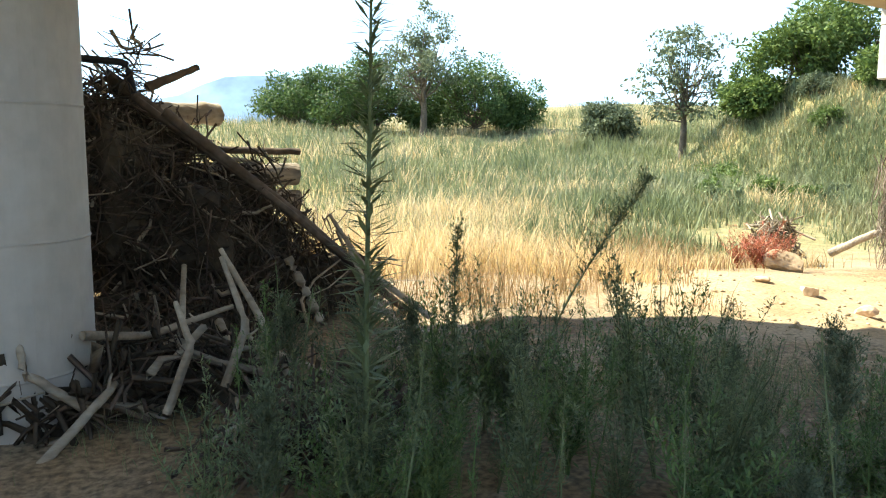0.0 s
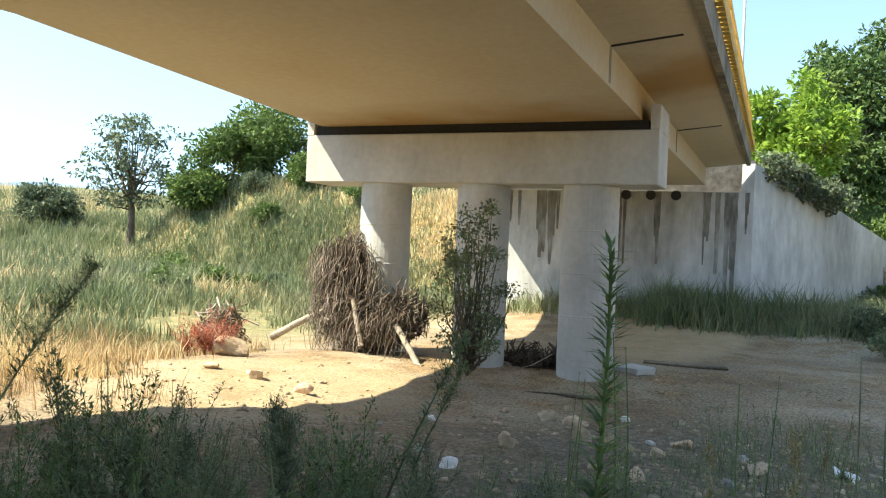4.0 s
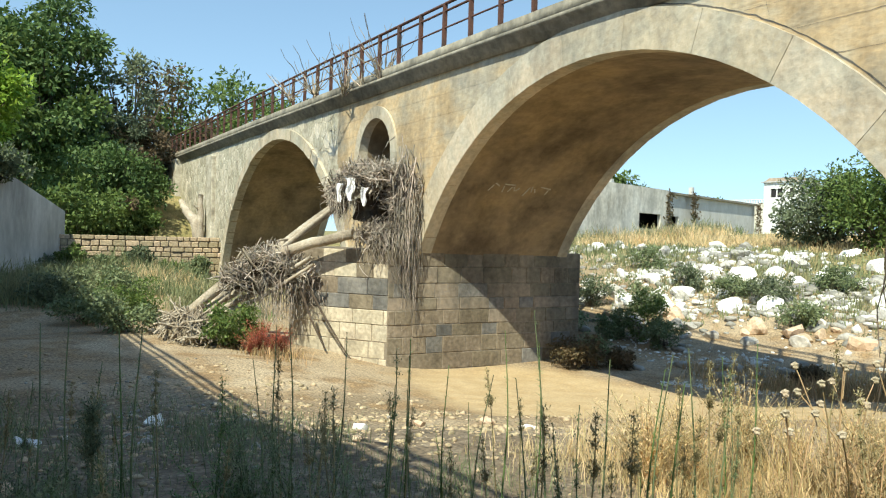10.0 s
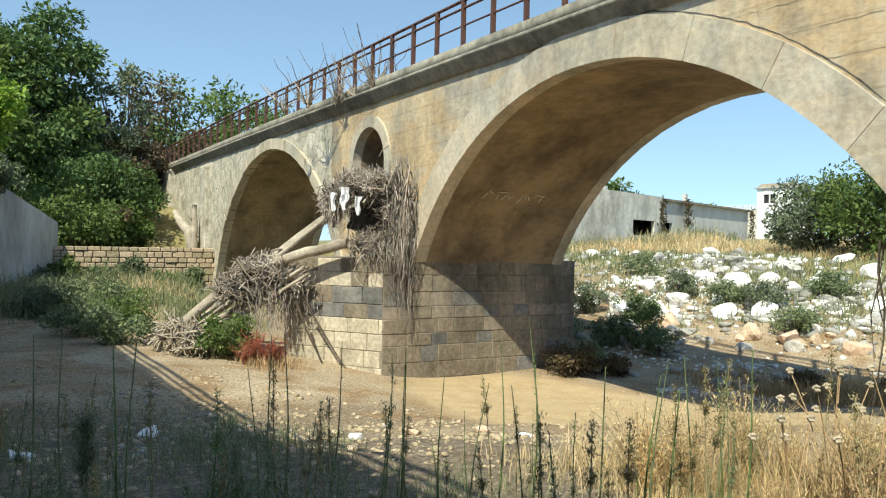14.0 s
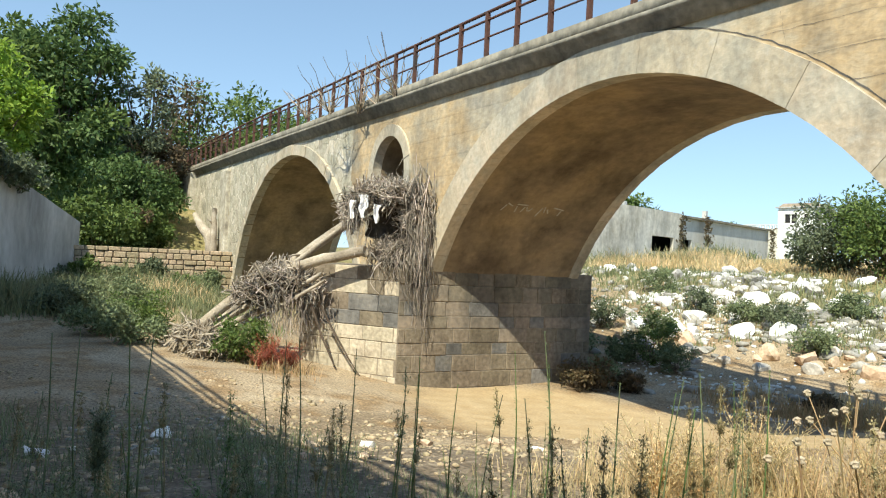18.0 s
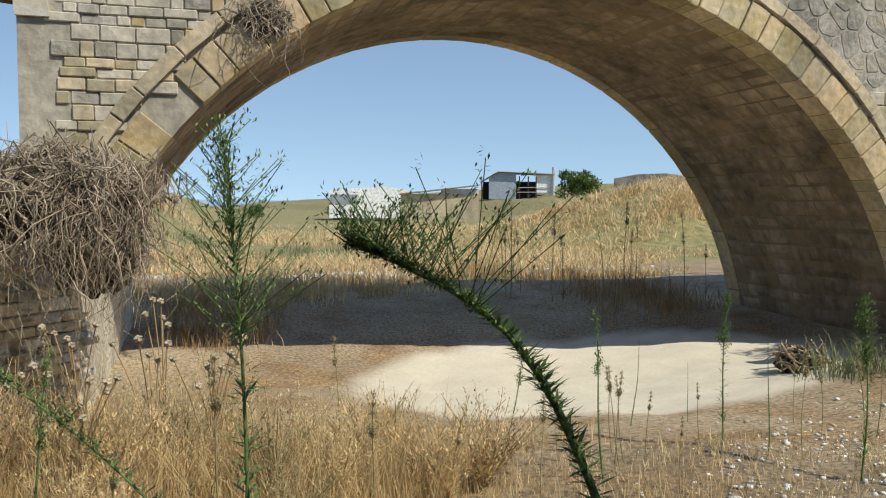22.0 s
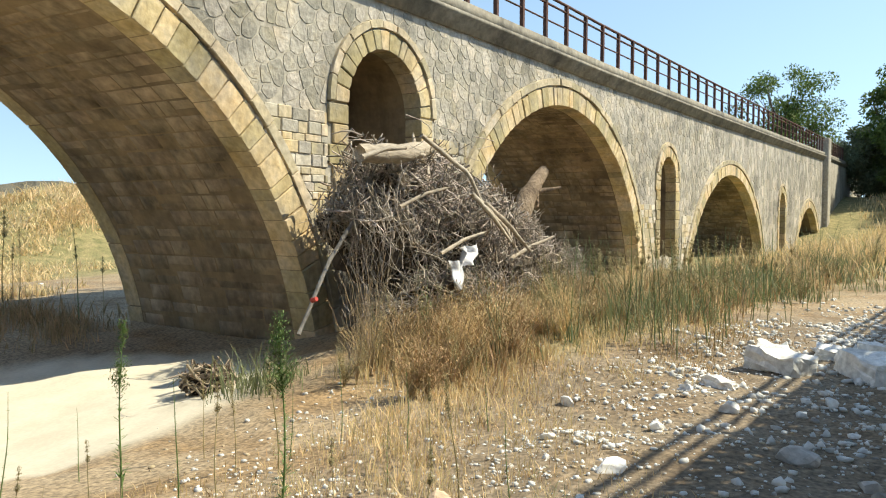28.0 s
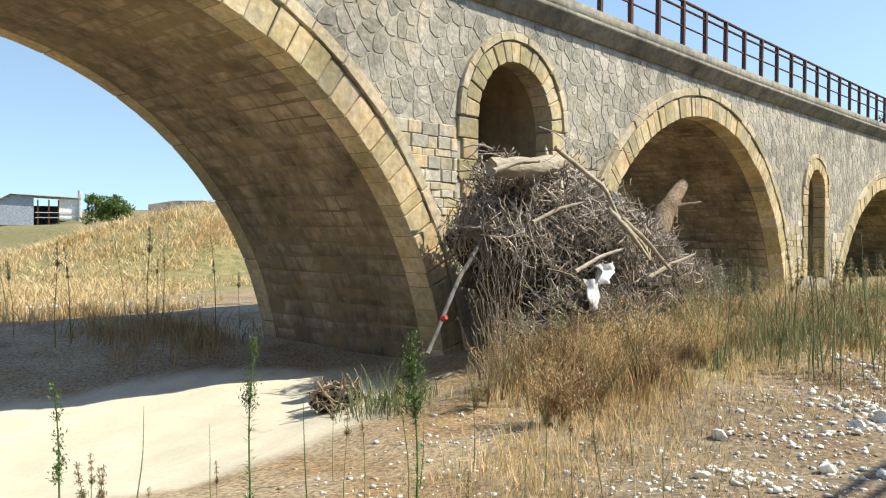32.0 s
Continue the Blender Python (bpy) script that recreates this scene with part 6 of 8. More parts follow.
def build_rocks():
    rs = random.Random(12)
    white = rock_meshes(1, 7, M_WHITE_ROCK)
    grey = rock_meshes(2, 5, M_GREY_ROCK)
    tan = rock_meshes(3, 5, M_TAN_ROCK)

    def stone(mesh, x, y, r, label, group, name="boulder"):
        ob = put(name, mesh, None)
        ob.matrix_basis = pose(*on_ground(x, y, -r * 0.22), rs.uniform(-25, 25), rs.uniform(-25, 25), rs.uniform(0, 360)) @ Matrix.Diagonal((r, r, r, 1))
        tagged(ob, label, "rock", group)

    # tipped white stone on the far bank
    for i in range(285):
        x = rs.uniform(-30, -5)
        y = 17.5 + 0.30 * (x + 14) + abs(rs.gauss(0, 1)) * 5.5
        kind = rs.random()
        r = rs.choice((0.15, 0.19, 0.24, 0.28, 0.34, 0.42))
        if y < 19.5 + 0.30 * (x + 14) and kind < 0.6:
            stone(rs.choice(tan), x, y, r, "tan boulder at the foot of the bank", "bank boulders")
        elif kind < 0.5:
            stone(rs.choice(white), x, y, r, "white limestone boulder tipped on the bank", "bank boulders")
        else:
            stone(rs.choice(grey), x, y, r, "grey boulder tipped on the bank", "bank boulders")
    # single stones near the path
    for h, d, r, k in (
                       (104.5, 8.6, 0.16, 2), (98, 9.0, 0.15, 2), (107.1, 10.34, 0.16, 2), (105.2, 10.0, 0.13, 2), (102.7, 8.6, 0.10, 2), (99.5, 8.0, 0.11, 1), (101.3, 8.2, 0.09, 2), (129.4, 13.3, 0.32, 1), (110, 7.4, 0.14, 2), (93, 7.6, 0.13, 2), (101, 6.6, 0.12, 2), (89, 6.0, 0.12, 2), (80, 10.0, 0.14, 0), (128, 10.9, 0.17, 2), (124.5, 10.2, 0.13, 2), (131, 11.2, 0.12, 2),
                       (62, 9.5, 0.14, 2), (57, 10, 0.12, 2), (66, 9.2, 0.12, 0), (70, 8.8, 0.12, 2), (54, 8.9, 0.10, 0)):
        x, y = polar(h, d)
        stone((white, tan, tan)[k][rs.randrange(5)], x, y, r, ("white stone lying on the river bed", "tan stone lying on the river bed", "tan stone lying on the river bed")[k], "river bed stones", "stone")
    for x, y, r, k in ((5.75, 2.64, 0.10, 0), (4.62, 3.24, 0.12, 1), (6.7, 1.67, 0.13, 2), (8.0, 0.75, 0.11, 2), (5.39, 1.69, 0.07, 2), (5.87, 1.04, 0.14, 2), (5.6, 0.75, 0.10, 2), (6.4, 1.2, 0.10, 2), (7.0, 1.0, 0.12, 2), (7.3, 3.64, 0.08, 0), (6.2, 3.3, 0.06, 0), (7.9, 2.4, 0.09, 0), (7.0, 2.75, 0.07, 0), (8.4, 2.9, 0.08, 0), (6.8, 0.45, 0.13, 2), (4.9, 1.1, 0.09, 2), (8.6, 1.7, 0.09, 0), (9.2, 0.5, 0.13, 2)):
        stone((white, tan, grey)[k][rs.randrange(5)], x, y, r, ("white", "tan", "grey")[k] + " stone lying on the gravel", "river bed stones", "stone")
    for i in range(46):
        h, d = rs.uniform(120, 62), rs.uniform(4.8, 11.5)
        x, y = polar(h, d)
        k = rs.random() + 0.15
        stone((white if k < 0.3 else grey if k < 0.55 else tan)[rs.randrange(5)], x, y, rs.uniform(0.03, 0.09), ("white" if k < 0.3 else "grey" if k < 0.55 else "tan") + " stone lying on the river bed", "river bed stones", "stone")
    # broken slabs by the grass
    for x, y, sx, sy, sz, rz in ((10.15, 2.38, 0.32, 0.24, 0.13, 62), (10.3, 1.5, 0.38, 0.25, 0.14, 40), (11.2, 2.05, 0.20, 0.14, 0.07, 5), (9.0, 2.75, 0.17, 0.12, 0.06, 70), (10.9, 2.6, 0.3, 0.18, 0.10, 15), (11.3, 1.5, 0.24, 0.2, 0.09, 80)):
        rng = np.random.default_rng(int(x * 10 + y * 100))
        bm = bmesh.new()
        box(bm, -sx, sx, -sy, sy, -sz, sz)
        bmesh.ops.subdivide_edges(bm, edges=bm.edges[:], cuts=3, use_grid_fill=True)
        ph = rng.uniform(0, 6, 4)
        for v in bm.verts:
            q = v.co.copy()
            k = 1 - 0.10 * (abs(q.x / sx) ** 3 * abs(q.y / sy) ** 3) - 0.08 * math.sin(5 * q.x / sx + ph[0]) * math.cos(4 * q.y / sy + ph[1])
            v.co = Vector((q.x * k, q.y * k, q.z * (0.85 + 0.25 * math.sin(3 * q.x / sx + ph[2]) * math.sin(3 * q.y / sy + ph[3])))) + Vector(rng.normal(size=3) * 0.010)
        ob = part("broken_slab", bm, M_WHITE_ROCK)
        ob.matrix_basis = pose(*on_ground(x, y, -sz * 0.6), 5, -4, rz)
        tagged(ob, "broken white stone slab lying on the gravel", "slab", "broken slabs")

    # gravel: uncountable small stones
    def gravel(name, label, spots, m, seed):
        rng = np.random.default_rng(seed)
        base = []
        for _ in range(4):
            bm = lump(rng, 1.0, 0.6, 1)
            base.append((np.array([v.co[:] for v in bm.verts]), np.array([[l.vert.index for l in f.loops] for f in bm.faces])))
            bm.free()
        vs, fs, n = [], [], 0
        for cx, cy, rx, ry, cnt, r0, r1 in spots:
            p = rng.normal(size=(cnt, 2)) * np.array([rx, ry]) * 0.6 + np.array([cx, cy])
            knots = rng.normal(size=(max(3, cnt // 45), 2)) * np.array([rx, ry]) * 0.6 + np.array([cx, cy])
            near = rng.random(cnt) < 0.6
            p[near] = (knots[rng.integers(0, len(knots), cnt)] + rng.normal(size=(cnt, 2)) * 0.06 * (rx + ry))[near]
            r = r0 + (r1 - r0) * rng.random(cnt) ** 3
            z = ground_z(p[:, 0], p[:, 1])
            for i in range(cnt):
                v, f = base[i % 4]
                a = rng.uniform(0, 6.28)
                c, s = math.cos(a), math.sin(a)
                q = v * r[i]
                q = np.stack([q[:, 0] * c - q[:, 1] * s + p[i, 0], q[:, 0] * s + q[:, 1] * c + p[i, 1], q[:, 2] + z[i] + r[i] * 0.1], -1)
                vs.append(q)
                fs.append(f + n)
                n += len(q)
        ob = put(name, np_mesh(name, np.concatenate(vs), np.concatenate(fs)), m)
        tagged(ob, label, "gravel", kind="stuff")

    gravel("gravel", "white and grey pebbles strewn over the earth", [(7.5, 2.2, 5.0, 1.6, 1500, 0.005, 0.03), (8.5, 1.6, 3.0, 0.7, 260, 0.02, 0.075), (8.0, 3.2, 3.2, 0.9, 800, 0.010, 0.05), (5.5, 3.0, 2.2, 0.8, 700, 0.008, 0.04), (12, 3.2, 2.5, 0.8, 350, 0.02, 0.09), (14, 1.2, 6, 2.2, 1300, 0.010, 0.075), (4.0, 3.6, 2.5, 0.9, 900, 0.006, 0.03), (5.5, 5.2, 2.6, 0.7, 450, 0.008, 0.04), (4.5, 19.0, 4.5, 1.2, 700, 0.03, 0.11), (8.5, 0.6, 4.0, 1.2, 700, 0.008, 0.045), (12.5, 1.8, 2.5, 0.8, 900, 0.02, 0.08), (-14, 16.0, 6, 1.0, 500, 0.03, 0.12), (-17, 21.0, 9, 3.2, 700, 0.06, 0.22), (-18, 22.5, 10, 3.6, 260, 0.14, 0.30), (-22, 24.5, 7, 2.4, 150, 0.14, 0.32), (-11, 14.0, 1.8, 0.6, 450, 0.03, 0.08)], M_WHITE_ROCK, 3)
    gravel("gravel", "brown pebbles strewn over the earth", [(-8.5, 0.5, 5.5, 3.0, 1500, 0.008, 0.035), (-7.0, 4.6, 3.2, 1.5, 900, 0.01, 0.045), (-11.5, 3.2, 4.0, 2.0, 700, 0.015, 0.08), (-6.0, -2.5, 3.0, 2.5, 900, 0.01, 0.05), (-10, -6.0, 3.5, 2.0, 350, 0.008, 0.045), (-8.5, 1.0, 5.0, 2.6, 1300, 0.012, 0.06), (6.0, 3.2, 4.0, 1.5, 500, 0.006, 0.03), (-9.0, 5.2, 3.0, 1.6, 700, 0.012, 0.07), (-8.0, -6.5, 2.5, 1.6, 250, 0.008, 0.04)], M_TAN_ROCK, 4)
    gravel("gravel", "grey stones and pebbles", [(-18, 21.5, 10, 3.8, 900, 0.08, 0.36), (9.0, 0.2, 5.0, 1.4, 420, 0.015, 0.06), (-10.0, 1.6, 4, 1.5, 350, 0.012, 0.06)], M_GREY_ROCK, 5)


build_rocks()


# ---- trees and bushes ----
def crown_mesh(rng, clumps, per, size, droop=0.2):
    """Leaves in uneven clumps: (x, y, z, r) each."""
    C = np.array(clumps)
    n = len(C) * per
    k = np.repeat(np.arange(len(C)), per)
    d = unit(rng.normal(size=(n, 3)))
    rad = rng.random(n) ** 0.45
    p = C[k, :3] + d * (C[k, 3] * rad)[:, None] * np.array([1, 1, 0.75])
    along = unit(d + 0.9 * rng.normal(size=(n, 3)) - np.array([0, 0, droop]))
    nrm = unit(rng.normal(size=(n, 3)) + np.array([0, 0, 1.0]))
    L = size * rng.uniform(0.6, 1.4, n)
    return leaves(p, along, nrm, L, L * rng.uniform(0.35, 0.55, n))


def limbs_mesh(rng, trunk_top, clumps, r0):
    C = np.array(clumps)[:, :3]
    k = 7
    t = np.linspace(0, 1, k)[None, :, None]
    T = np.array(trunk_top, float)
    start = np.stack([0 * C[:, 0], 0 * C[:, 0], T[2] * rng.uniform(0.45, 1.0, len(C))], -1) + T * np.array([1, 1, 0]) * 0.7
    path = start[:, None] * (1 - t) + C[:, None] * t
    path[:, :, 2] -= 0.10 * np.linalg.norm(C - start, axis=1)[:, None] * np.sin(np.pi * t[:, :, 0])
    path[:, 1:-1] += rng.normal(size=(len(C), k - 2, 3)) * 0.05
    rad = (r0 * 0.34 * rng.uniform(0.6, 1.1, len(C)))[:, None] * np.linspace(1, 0.18, k)[None]
    return tubes(path, rad, 5)


def tree(x, y, height, spread, label, m, seed, size=0.2, per=110, clumps=60, base=0.28, name="tree", z=None, shape=1.0, trunk=True, m2=None, category="tree", lean=0.0, puff=(0.16, 0.30)):
    rng = np.random.default_rng(seed)
    h = height
    cl = []
    while len(cl) < clumps:
        d = unit(rng.normal(size=3))
        s = rng.random() ** 0.35
        zc = base + (1 - base) * 0.52
        q = np.array([d[0] * spread * s, d[1] * spread * s, h * (zc + d[2] * (1 - base) * 0.48 * s)])
        f = (q[2] / h - base) / (1 - base)
        lim = spread * (1.05 - 0.55 * shape * max(0, f - 0.3))
        if np.hypot(q[0], q[1]) > lim:
            continue
        q[:2] += rng.normal(size=2) * spread * 0.06
        q[0] += lean * q[2]
        cl.append((*q, spread * rng.uniform(*puff)))
    ob = thing(name, label, category, (x, y, gz(x, y) if z is None else z), rng.uniform(0, 360) * 0)
    r0 = 0.028 * h
    if trunk:
        k = 9
        tt = np.linspace(0, 1, k)
        path = np.stack([0.05 * h * 0.3 * np.sin(2 * tt + seed) + lean * h * 0.6 * tt, 0.02 * h * np.sin(3 * tt), h * 0.62 * tt - 0.3], -1)
        put("trunk", np_mesh("trunk", *tubes(path[None], (r0 * np.linspace(1.15, 0.35, k))[None], 10), True), M_BARK, ob)
    put("branchwork", np_mesh("branchwork", *limbs_mesh(rng, (lean * h * 0.4, 0, h * 0.55 if trunk else h * 0.15), cl, r0), True), M_BARK, ob)
    if m2 is None:
        put("crown", np_mesh("crown", *crown_mesh(rng, cl, per, size)), m, ob)
    else:
        put("crown", np_mesh("crown", *crown_mesh(rng, cl[: clumps * 2 // 3], per, size)), m, ob)
        put("crown", np_mesh("crown", *crown_mesh(rng, cl[clumps * 2 // 3 :], per, size)), m2, ob)
    return ob


def bush(x, y, h, r, label, m, seed, size=0.08, per=90, clumps=26, z=None, m2=None):
    return tree(x, y, h, r, label, m, seed, size, per, clumps, 0.0, "bush", z, 0.5, False, m2, "bush", 0.0, (0.24, 0.40))


def at_heading(heading, dist):
    return polar(heading, dist)


rng_side = (0.0, 0.3, -0.3, 0.2, -0.1, 0.3)


def build_trees():
    P = at_heading
    # left bank, above the wing wall
    x, y = P(87.0, 44.0)
    tree(x, y, 11.4, 4.1, "tall dense green locust tree on the bank", M_LEAF_DARK, 101, 0.30, 260, 110, 0.0, z=1.6, m2=M_LEAF, puff=(0.2, 0.32))
    x, y = P(91.6, 36.0)
    tree(x, y, 6.3, 2.2, "bright yellow-green young tree on the bank", M_LEAF_BRIGHT, 102, 0.27, 200, 50, 0.1, z=3.0, puff=(0.2, 0.34))
    x, y = P(94.2, 47.0)
    tree(x, y, 7.5, 2.6, "green tree behind the road bridge end", M_LEAF, 103, 0.3, 130, 42, 0.1, z=3.0)
    x, y = P(82.2, 46.0)
    tree(x, y, 9.8, 3.4, "half-dry tree with browning leaves", M_LEAF_GREY, 104, 0.30, 90, 56, 0.05, z=1.6, m2=M_LEAF_BROWN)
    x, y = P(79.0, 52.0)
    tree(x, y, 9.6, 4.0, "olive-green tree on the bank", M_LEAF, 105, 0.32, 120, 60, 0.05, z=2.2, m2=M_LEAF_BROWN)
    x, y = P(75.0, 58.0)
    tree(x, y, 10.0, 4.6, "green tree behind the old bridge", M_LEAF, 106, 0.34, 130, 66, 0.1, z=2.6)
    x, y = P(70.5, 66.0)
    tree(x, y, 10.2, 5.0, "green tree behind the old bridge", M_LEAF_DARK, 107, 0.36, 130, 66, 0.1, z=2.6, m2=M_LEAF)
    x, y = P(84.5, 40.0)
    bush(x, y, 4.6, 2.8, "shaded green bush under the tall trees", M_LEAF_DARK, 108, 0.22, 150, 44, z=0.9)
    x, y = P(89.5, 42.0)
    bush(x, y, 4.0, 2.6, "shaded green bush under the tall trees", M_LEAF_DARK, 109, 0.22, 150, 40, z=1.2)
    x, y = P(85.2, 36.5)
    bush(x, y, 2.9, 1.9, "leafy green bush above the bank wall", M_LEAF, 110, 0.2, 130, 36, z=1.1)
    x, y = P(82.8, 37.5)
    bush(x, y, 2.2, 1.3, "leafy green bush above the bank wall", M_LEAF, 111, 0.2, 130, 30, z=1.2, m2=M_LEAF_BROWN)
    x, y = P(78.0, 46.0)
    bush(x, y, 5.2, 2.0, "tangled half-dry bush beside the bridge end", M_LEAF_BROWN, 112, 0.2, 90, 36, z=1.2, m2=M_LEAF)
    for i in range(6):
        bush(-33.2 - rng_side[i], 1.6 + 1.15 * i, 0.8 + 0.4 * (i % 2), 0.6, "rank grey-green growth below the bank wall", (M_LEAF_GREY, M_LEAF, M_WEED)[i % 3], 210 + i, 0.12, 110, 26)
    for i, (x, y, hh, r, m) in enumerate(((-37.2, 5.2, 2.2, 1.2, M_LEAF), (-40.0, 5.9, 3.0, 1.4, M_LEAF_DARK), (-37.0, 3.6, 2.0, 1.3, M_LEAF), (-40.0, 4.2, 3.0, 1.7, M_LEAF_DARK), (-43.5, 6.6, 3.4, 1.4, M_LEAF_BROWN), (-36.0, 2.0, 1.6, 1.1, M_LEAF), (-43.5, 5.0, 4.2, 1.7, M_LEAF_GREY))):
        bush(x, y, hh, r, "leafy bush on the bank at the bridge end", m, 260 + i, 0.17, 150, 40)
    # by the leaning poles
    for h, d, hh, r, m, s, lb in ((75.2, 18.1, 1.0, 0.65, M_LEAF, 120, "round green nettle bush by the driftwood"), (82.0, 19.5, 0.9, 0.7, M_WEED, 121, "grey-green bush by the driftwood"), (84.6, 21.5, 0.8, 0.7, M_WEED, 122, "grey-green bush on the bank foot"), (83.2, 23.5, 1.2, 0.9, M_WEED, 123, "grey-green bush on the bank foot"), (86.4, 24.0, 1.0, 0.8, M_LEAF_GREY, 124, "grey-green bush on the bank foot"), (81.6, 22.2, 1.1, 0.8, M_LEAF, 125, "leafy green bush on the bank foot")):
        x, y = P(h, d)
        bush(x, y, hh, r, lb, m, s, 0.09, 110, 26)
    # field behind the camera
    for h, d, hh, sp, m, s, lb in ((154.5, 62, 9.9, 3.2, M_LEAF_GREY, 130, "tall thin grey-green tree in the field"), (136.5, 47, 7.6, 2.7, M_LEAF_GREY, 131, "slim young tree beside the reeds"), (132.6, 60, 5.6, 1.5, M_LEAF_DARK, 132, "slim dark tree beside the reeds"), (125.5, 47, 4.6, 4.0, M_LEAF, 133, "spreading yellow-green tree on the bank")):
        x, y = P(h, d)
        tree(x, y, hh, sp, lb, m, s, 0.26, 60 if sp < 3.2 else 120, 46, 0.25)
    for h, d, hh, sp, m, s in ((160.6, 68, 5.6, 3.8, M_LEAF_DARK, 140), (163.4, 70, 4.8, 3.0, M_LEAF_DARK, 141), (157.6, 68, 7.0, 3.4, M_LEAF_DARK, 142), (150.6, 66, 6.6, 3.6, M_LEAF_DARK, 143), (147.9, 67, 4.2, 2.4, M_LEAF_DARK, 144), (154.0, 70, 3.4, 3.2, M_LEAF_DARK, 139), (141.4, 58, 2.6, 1.9, M_LEAF_GREY, 145), (129.0, 45, 3.4, 2.6, M_LEAF, 146), (121.5, 46, 3.4, 3.2, M_LEAF, 147), (117.0, 48, 2.6, 3.0, M_LEAF_DARK, 148), (131.8, 44, 1.6, 1.6, M_LEAF, 149), (124.0, 41, 1.4, 1.5, M_LEAF, 138)):
        x, y = P(h, d)
        bush(x, y, hh, sp, "dense dark green bush in the field", m, s, 0.26, 190, 56)
    rb = random.Random(31)
    for i in range(18):
        x, y = P(rb.uniform(134, 119), rb.uniform(27, 43))
        hh = rb.uniform(0.5, 1.2)
        bush(x, y, hh, hh * rb.uniform(0.7, 1.1), "low green scrub on the grassy bank", rb.choice((M_LEAF, M_LEAF_GREY, M_WEED)), 220 + i, 0.13, 90, 20)
    # beyond the second arch
    for h, d, hh, sp, m, s in ((48.3, 72, 5.4, 3.0, M_LEAF, 150), (42.4, 95, 5.0, 2.8, M_LEAF_DARK, 151)):
        x, y = P(h, d)
        tree(x, y, hh, sp, "green tree behind the ruined shed", m, s, 0.4, 110, 44, 0.1, z=2.2)
    for h, d, hh, sp, m, s in ((34.8, 35, 3.0, 1.9, M_LEAF_GREY, 152), (31.8, 33, 3.6, 2.2, M_LEAF, 153), (29.0, 33, 3.2, 2.0, M_LEAF, 154)):
        x, y = P(h, d)
        bush(x, y, hh, sp, "large green bush on the far bank", m, s, 0.17, 190, 48)
    for i, (h, d, hh, sp, m) in enumerate(((52.0, 24.0, 1.5, 1.0, M_WEED), (50.0, 27.0, 1.3, 0.9, M_LEAF_GREY), (46.5, 26.0, 1.3, 0.9, M_WEED), (48.2, 23.5, 1.0, 0.8, M_WEED), (43.5, 28, 1.1, 0.9, M_LEAF_GREY), (40.5, 27, 1.0, 0.9, M_WEED), (38.0, 26, 1.1, 1.0, M_LEAF_GREY), (36.0, 24, 0.8, 0.9, M_WEED), (50.2, 19.5, 0.9, 1.1, M_TWIG_LEAF), (46.0, 31, 1.1, 1.0, M_WEED), (34.0, 27, 1.0, 1.0, M_WEED), (53.0, 21.5, 1.6, 0.7, M_LEAF))):
        x, y = P(h, d)
        bush(x, y, hh * 0.75, sp * 0.72, "scrubby green bush among the tipped stones", m, 160 + i, 0.09, 100, 24)
    for i, (x, y, hh, sp, m) in enumerate(((-15.3, 12.9, 0.7, 0.45, M_WEED), (-14.6, 13.3, 0.5, 0.4, M_TWIG_LEAF), (-16.7, 16.0, 1.5, 0.55, M_LEAF), (-15.9, 16.0, 0.9, 0.5, M_WEED), (-11.0, 15.4, 0.4, 0.4, M_TWIG_LEAF), (-9.0, 15.6, 0.4, 0.4, M_TWIG_LEAF))):
        bush(x, y, hh, sp, "scrubby half-dry bush behind the old bridge", m, 240 + i, 0.07, 110, 26)
    x, y = P(-26.0, 100)
    tree(x, y, 4.2, 2.6, "green tree beside the farm sheds", M_LEAF, 180, 0.36, 140, 44, 0.0, z=1.9)
    x, y = P(-3.0, 130)
    bush(x, y, 2.2, 1.6, "dark bush before the far warehouse", M_LEAF_DARK, 181, 0.3, 60, 20)
    x, y = P(-9.0, 125)
    bush(x, y, 2.6, 2.0, "dark bush before the far warehouse", M_LEAF_DARK, 182, 0.3, 60, 20)
    # far right
    for h, d, hh, sp, m, s in ((-79.6, 78, 11.5, 4.6, M_LEAF, 190), (-86.3, 72, 10.8, 2.7, M_LEAF, 191), (-88.4, 70, 9.0, 3.2, M_LEAF, 192), (-92.0, 66, 7.4, 4.0, M_LEAF, 193), (-84.6, 74, 5.4, 2.8, M_LEAF_GREY, 194), (-96.0, 64, 7.4, 4.2, M_LEAF, 195), (-90.5, 64, 3.4, 3.0, M_LEAF_GREY, 197), (-94.5, 60, 3.2, 3.0, M_LEAF, 198)):
        x, y = P(h, d)
        tree(x, y, hh, sp, "green tree beyond the bridge end", m, s, 0.26, 240, 100, -0.06, puff=(0.2, 0.34))
    # leaning feathery bush before the columns
    x, y = P(112.9, 12.2)
    tree(x, y, 2.9, 0.62, "feathery grey-green bush leaning before a column", M_WEED, 196, 0.06, 90, 60, 0.05, "bush", None, 0.4, False, M_LEAF_GREY, "bush", 0.0, (0.18, 0.36))
    # weeds hanging over the wing wall
    for i in range(4):
        s = i / 5
        x, y = -26.9 - 4.5 * s, -1.4 + 2.6 * s
        bush(x - 0.6, y + 0.2, 0.9, 0.75, "hanging grey-green creeper on the wing wall", M_LEAF_GREY, 200 + i, 0.16, 70, 16, z=4.05 - 1.35 * s)


M_TWIG_LEAF = M_LEAF_BROWN
build_trees()


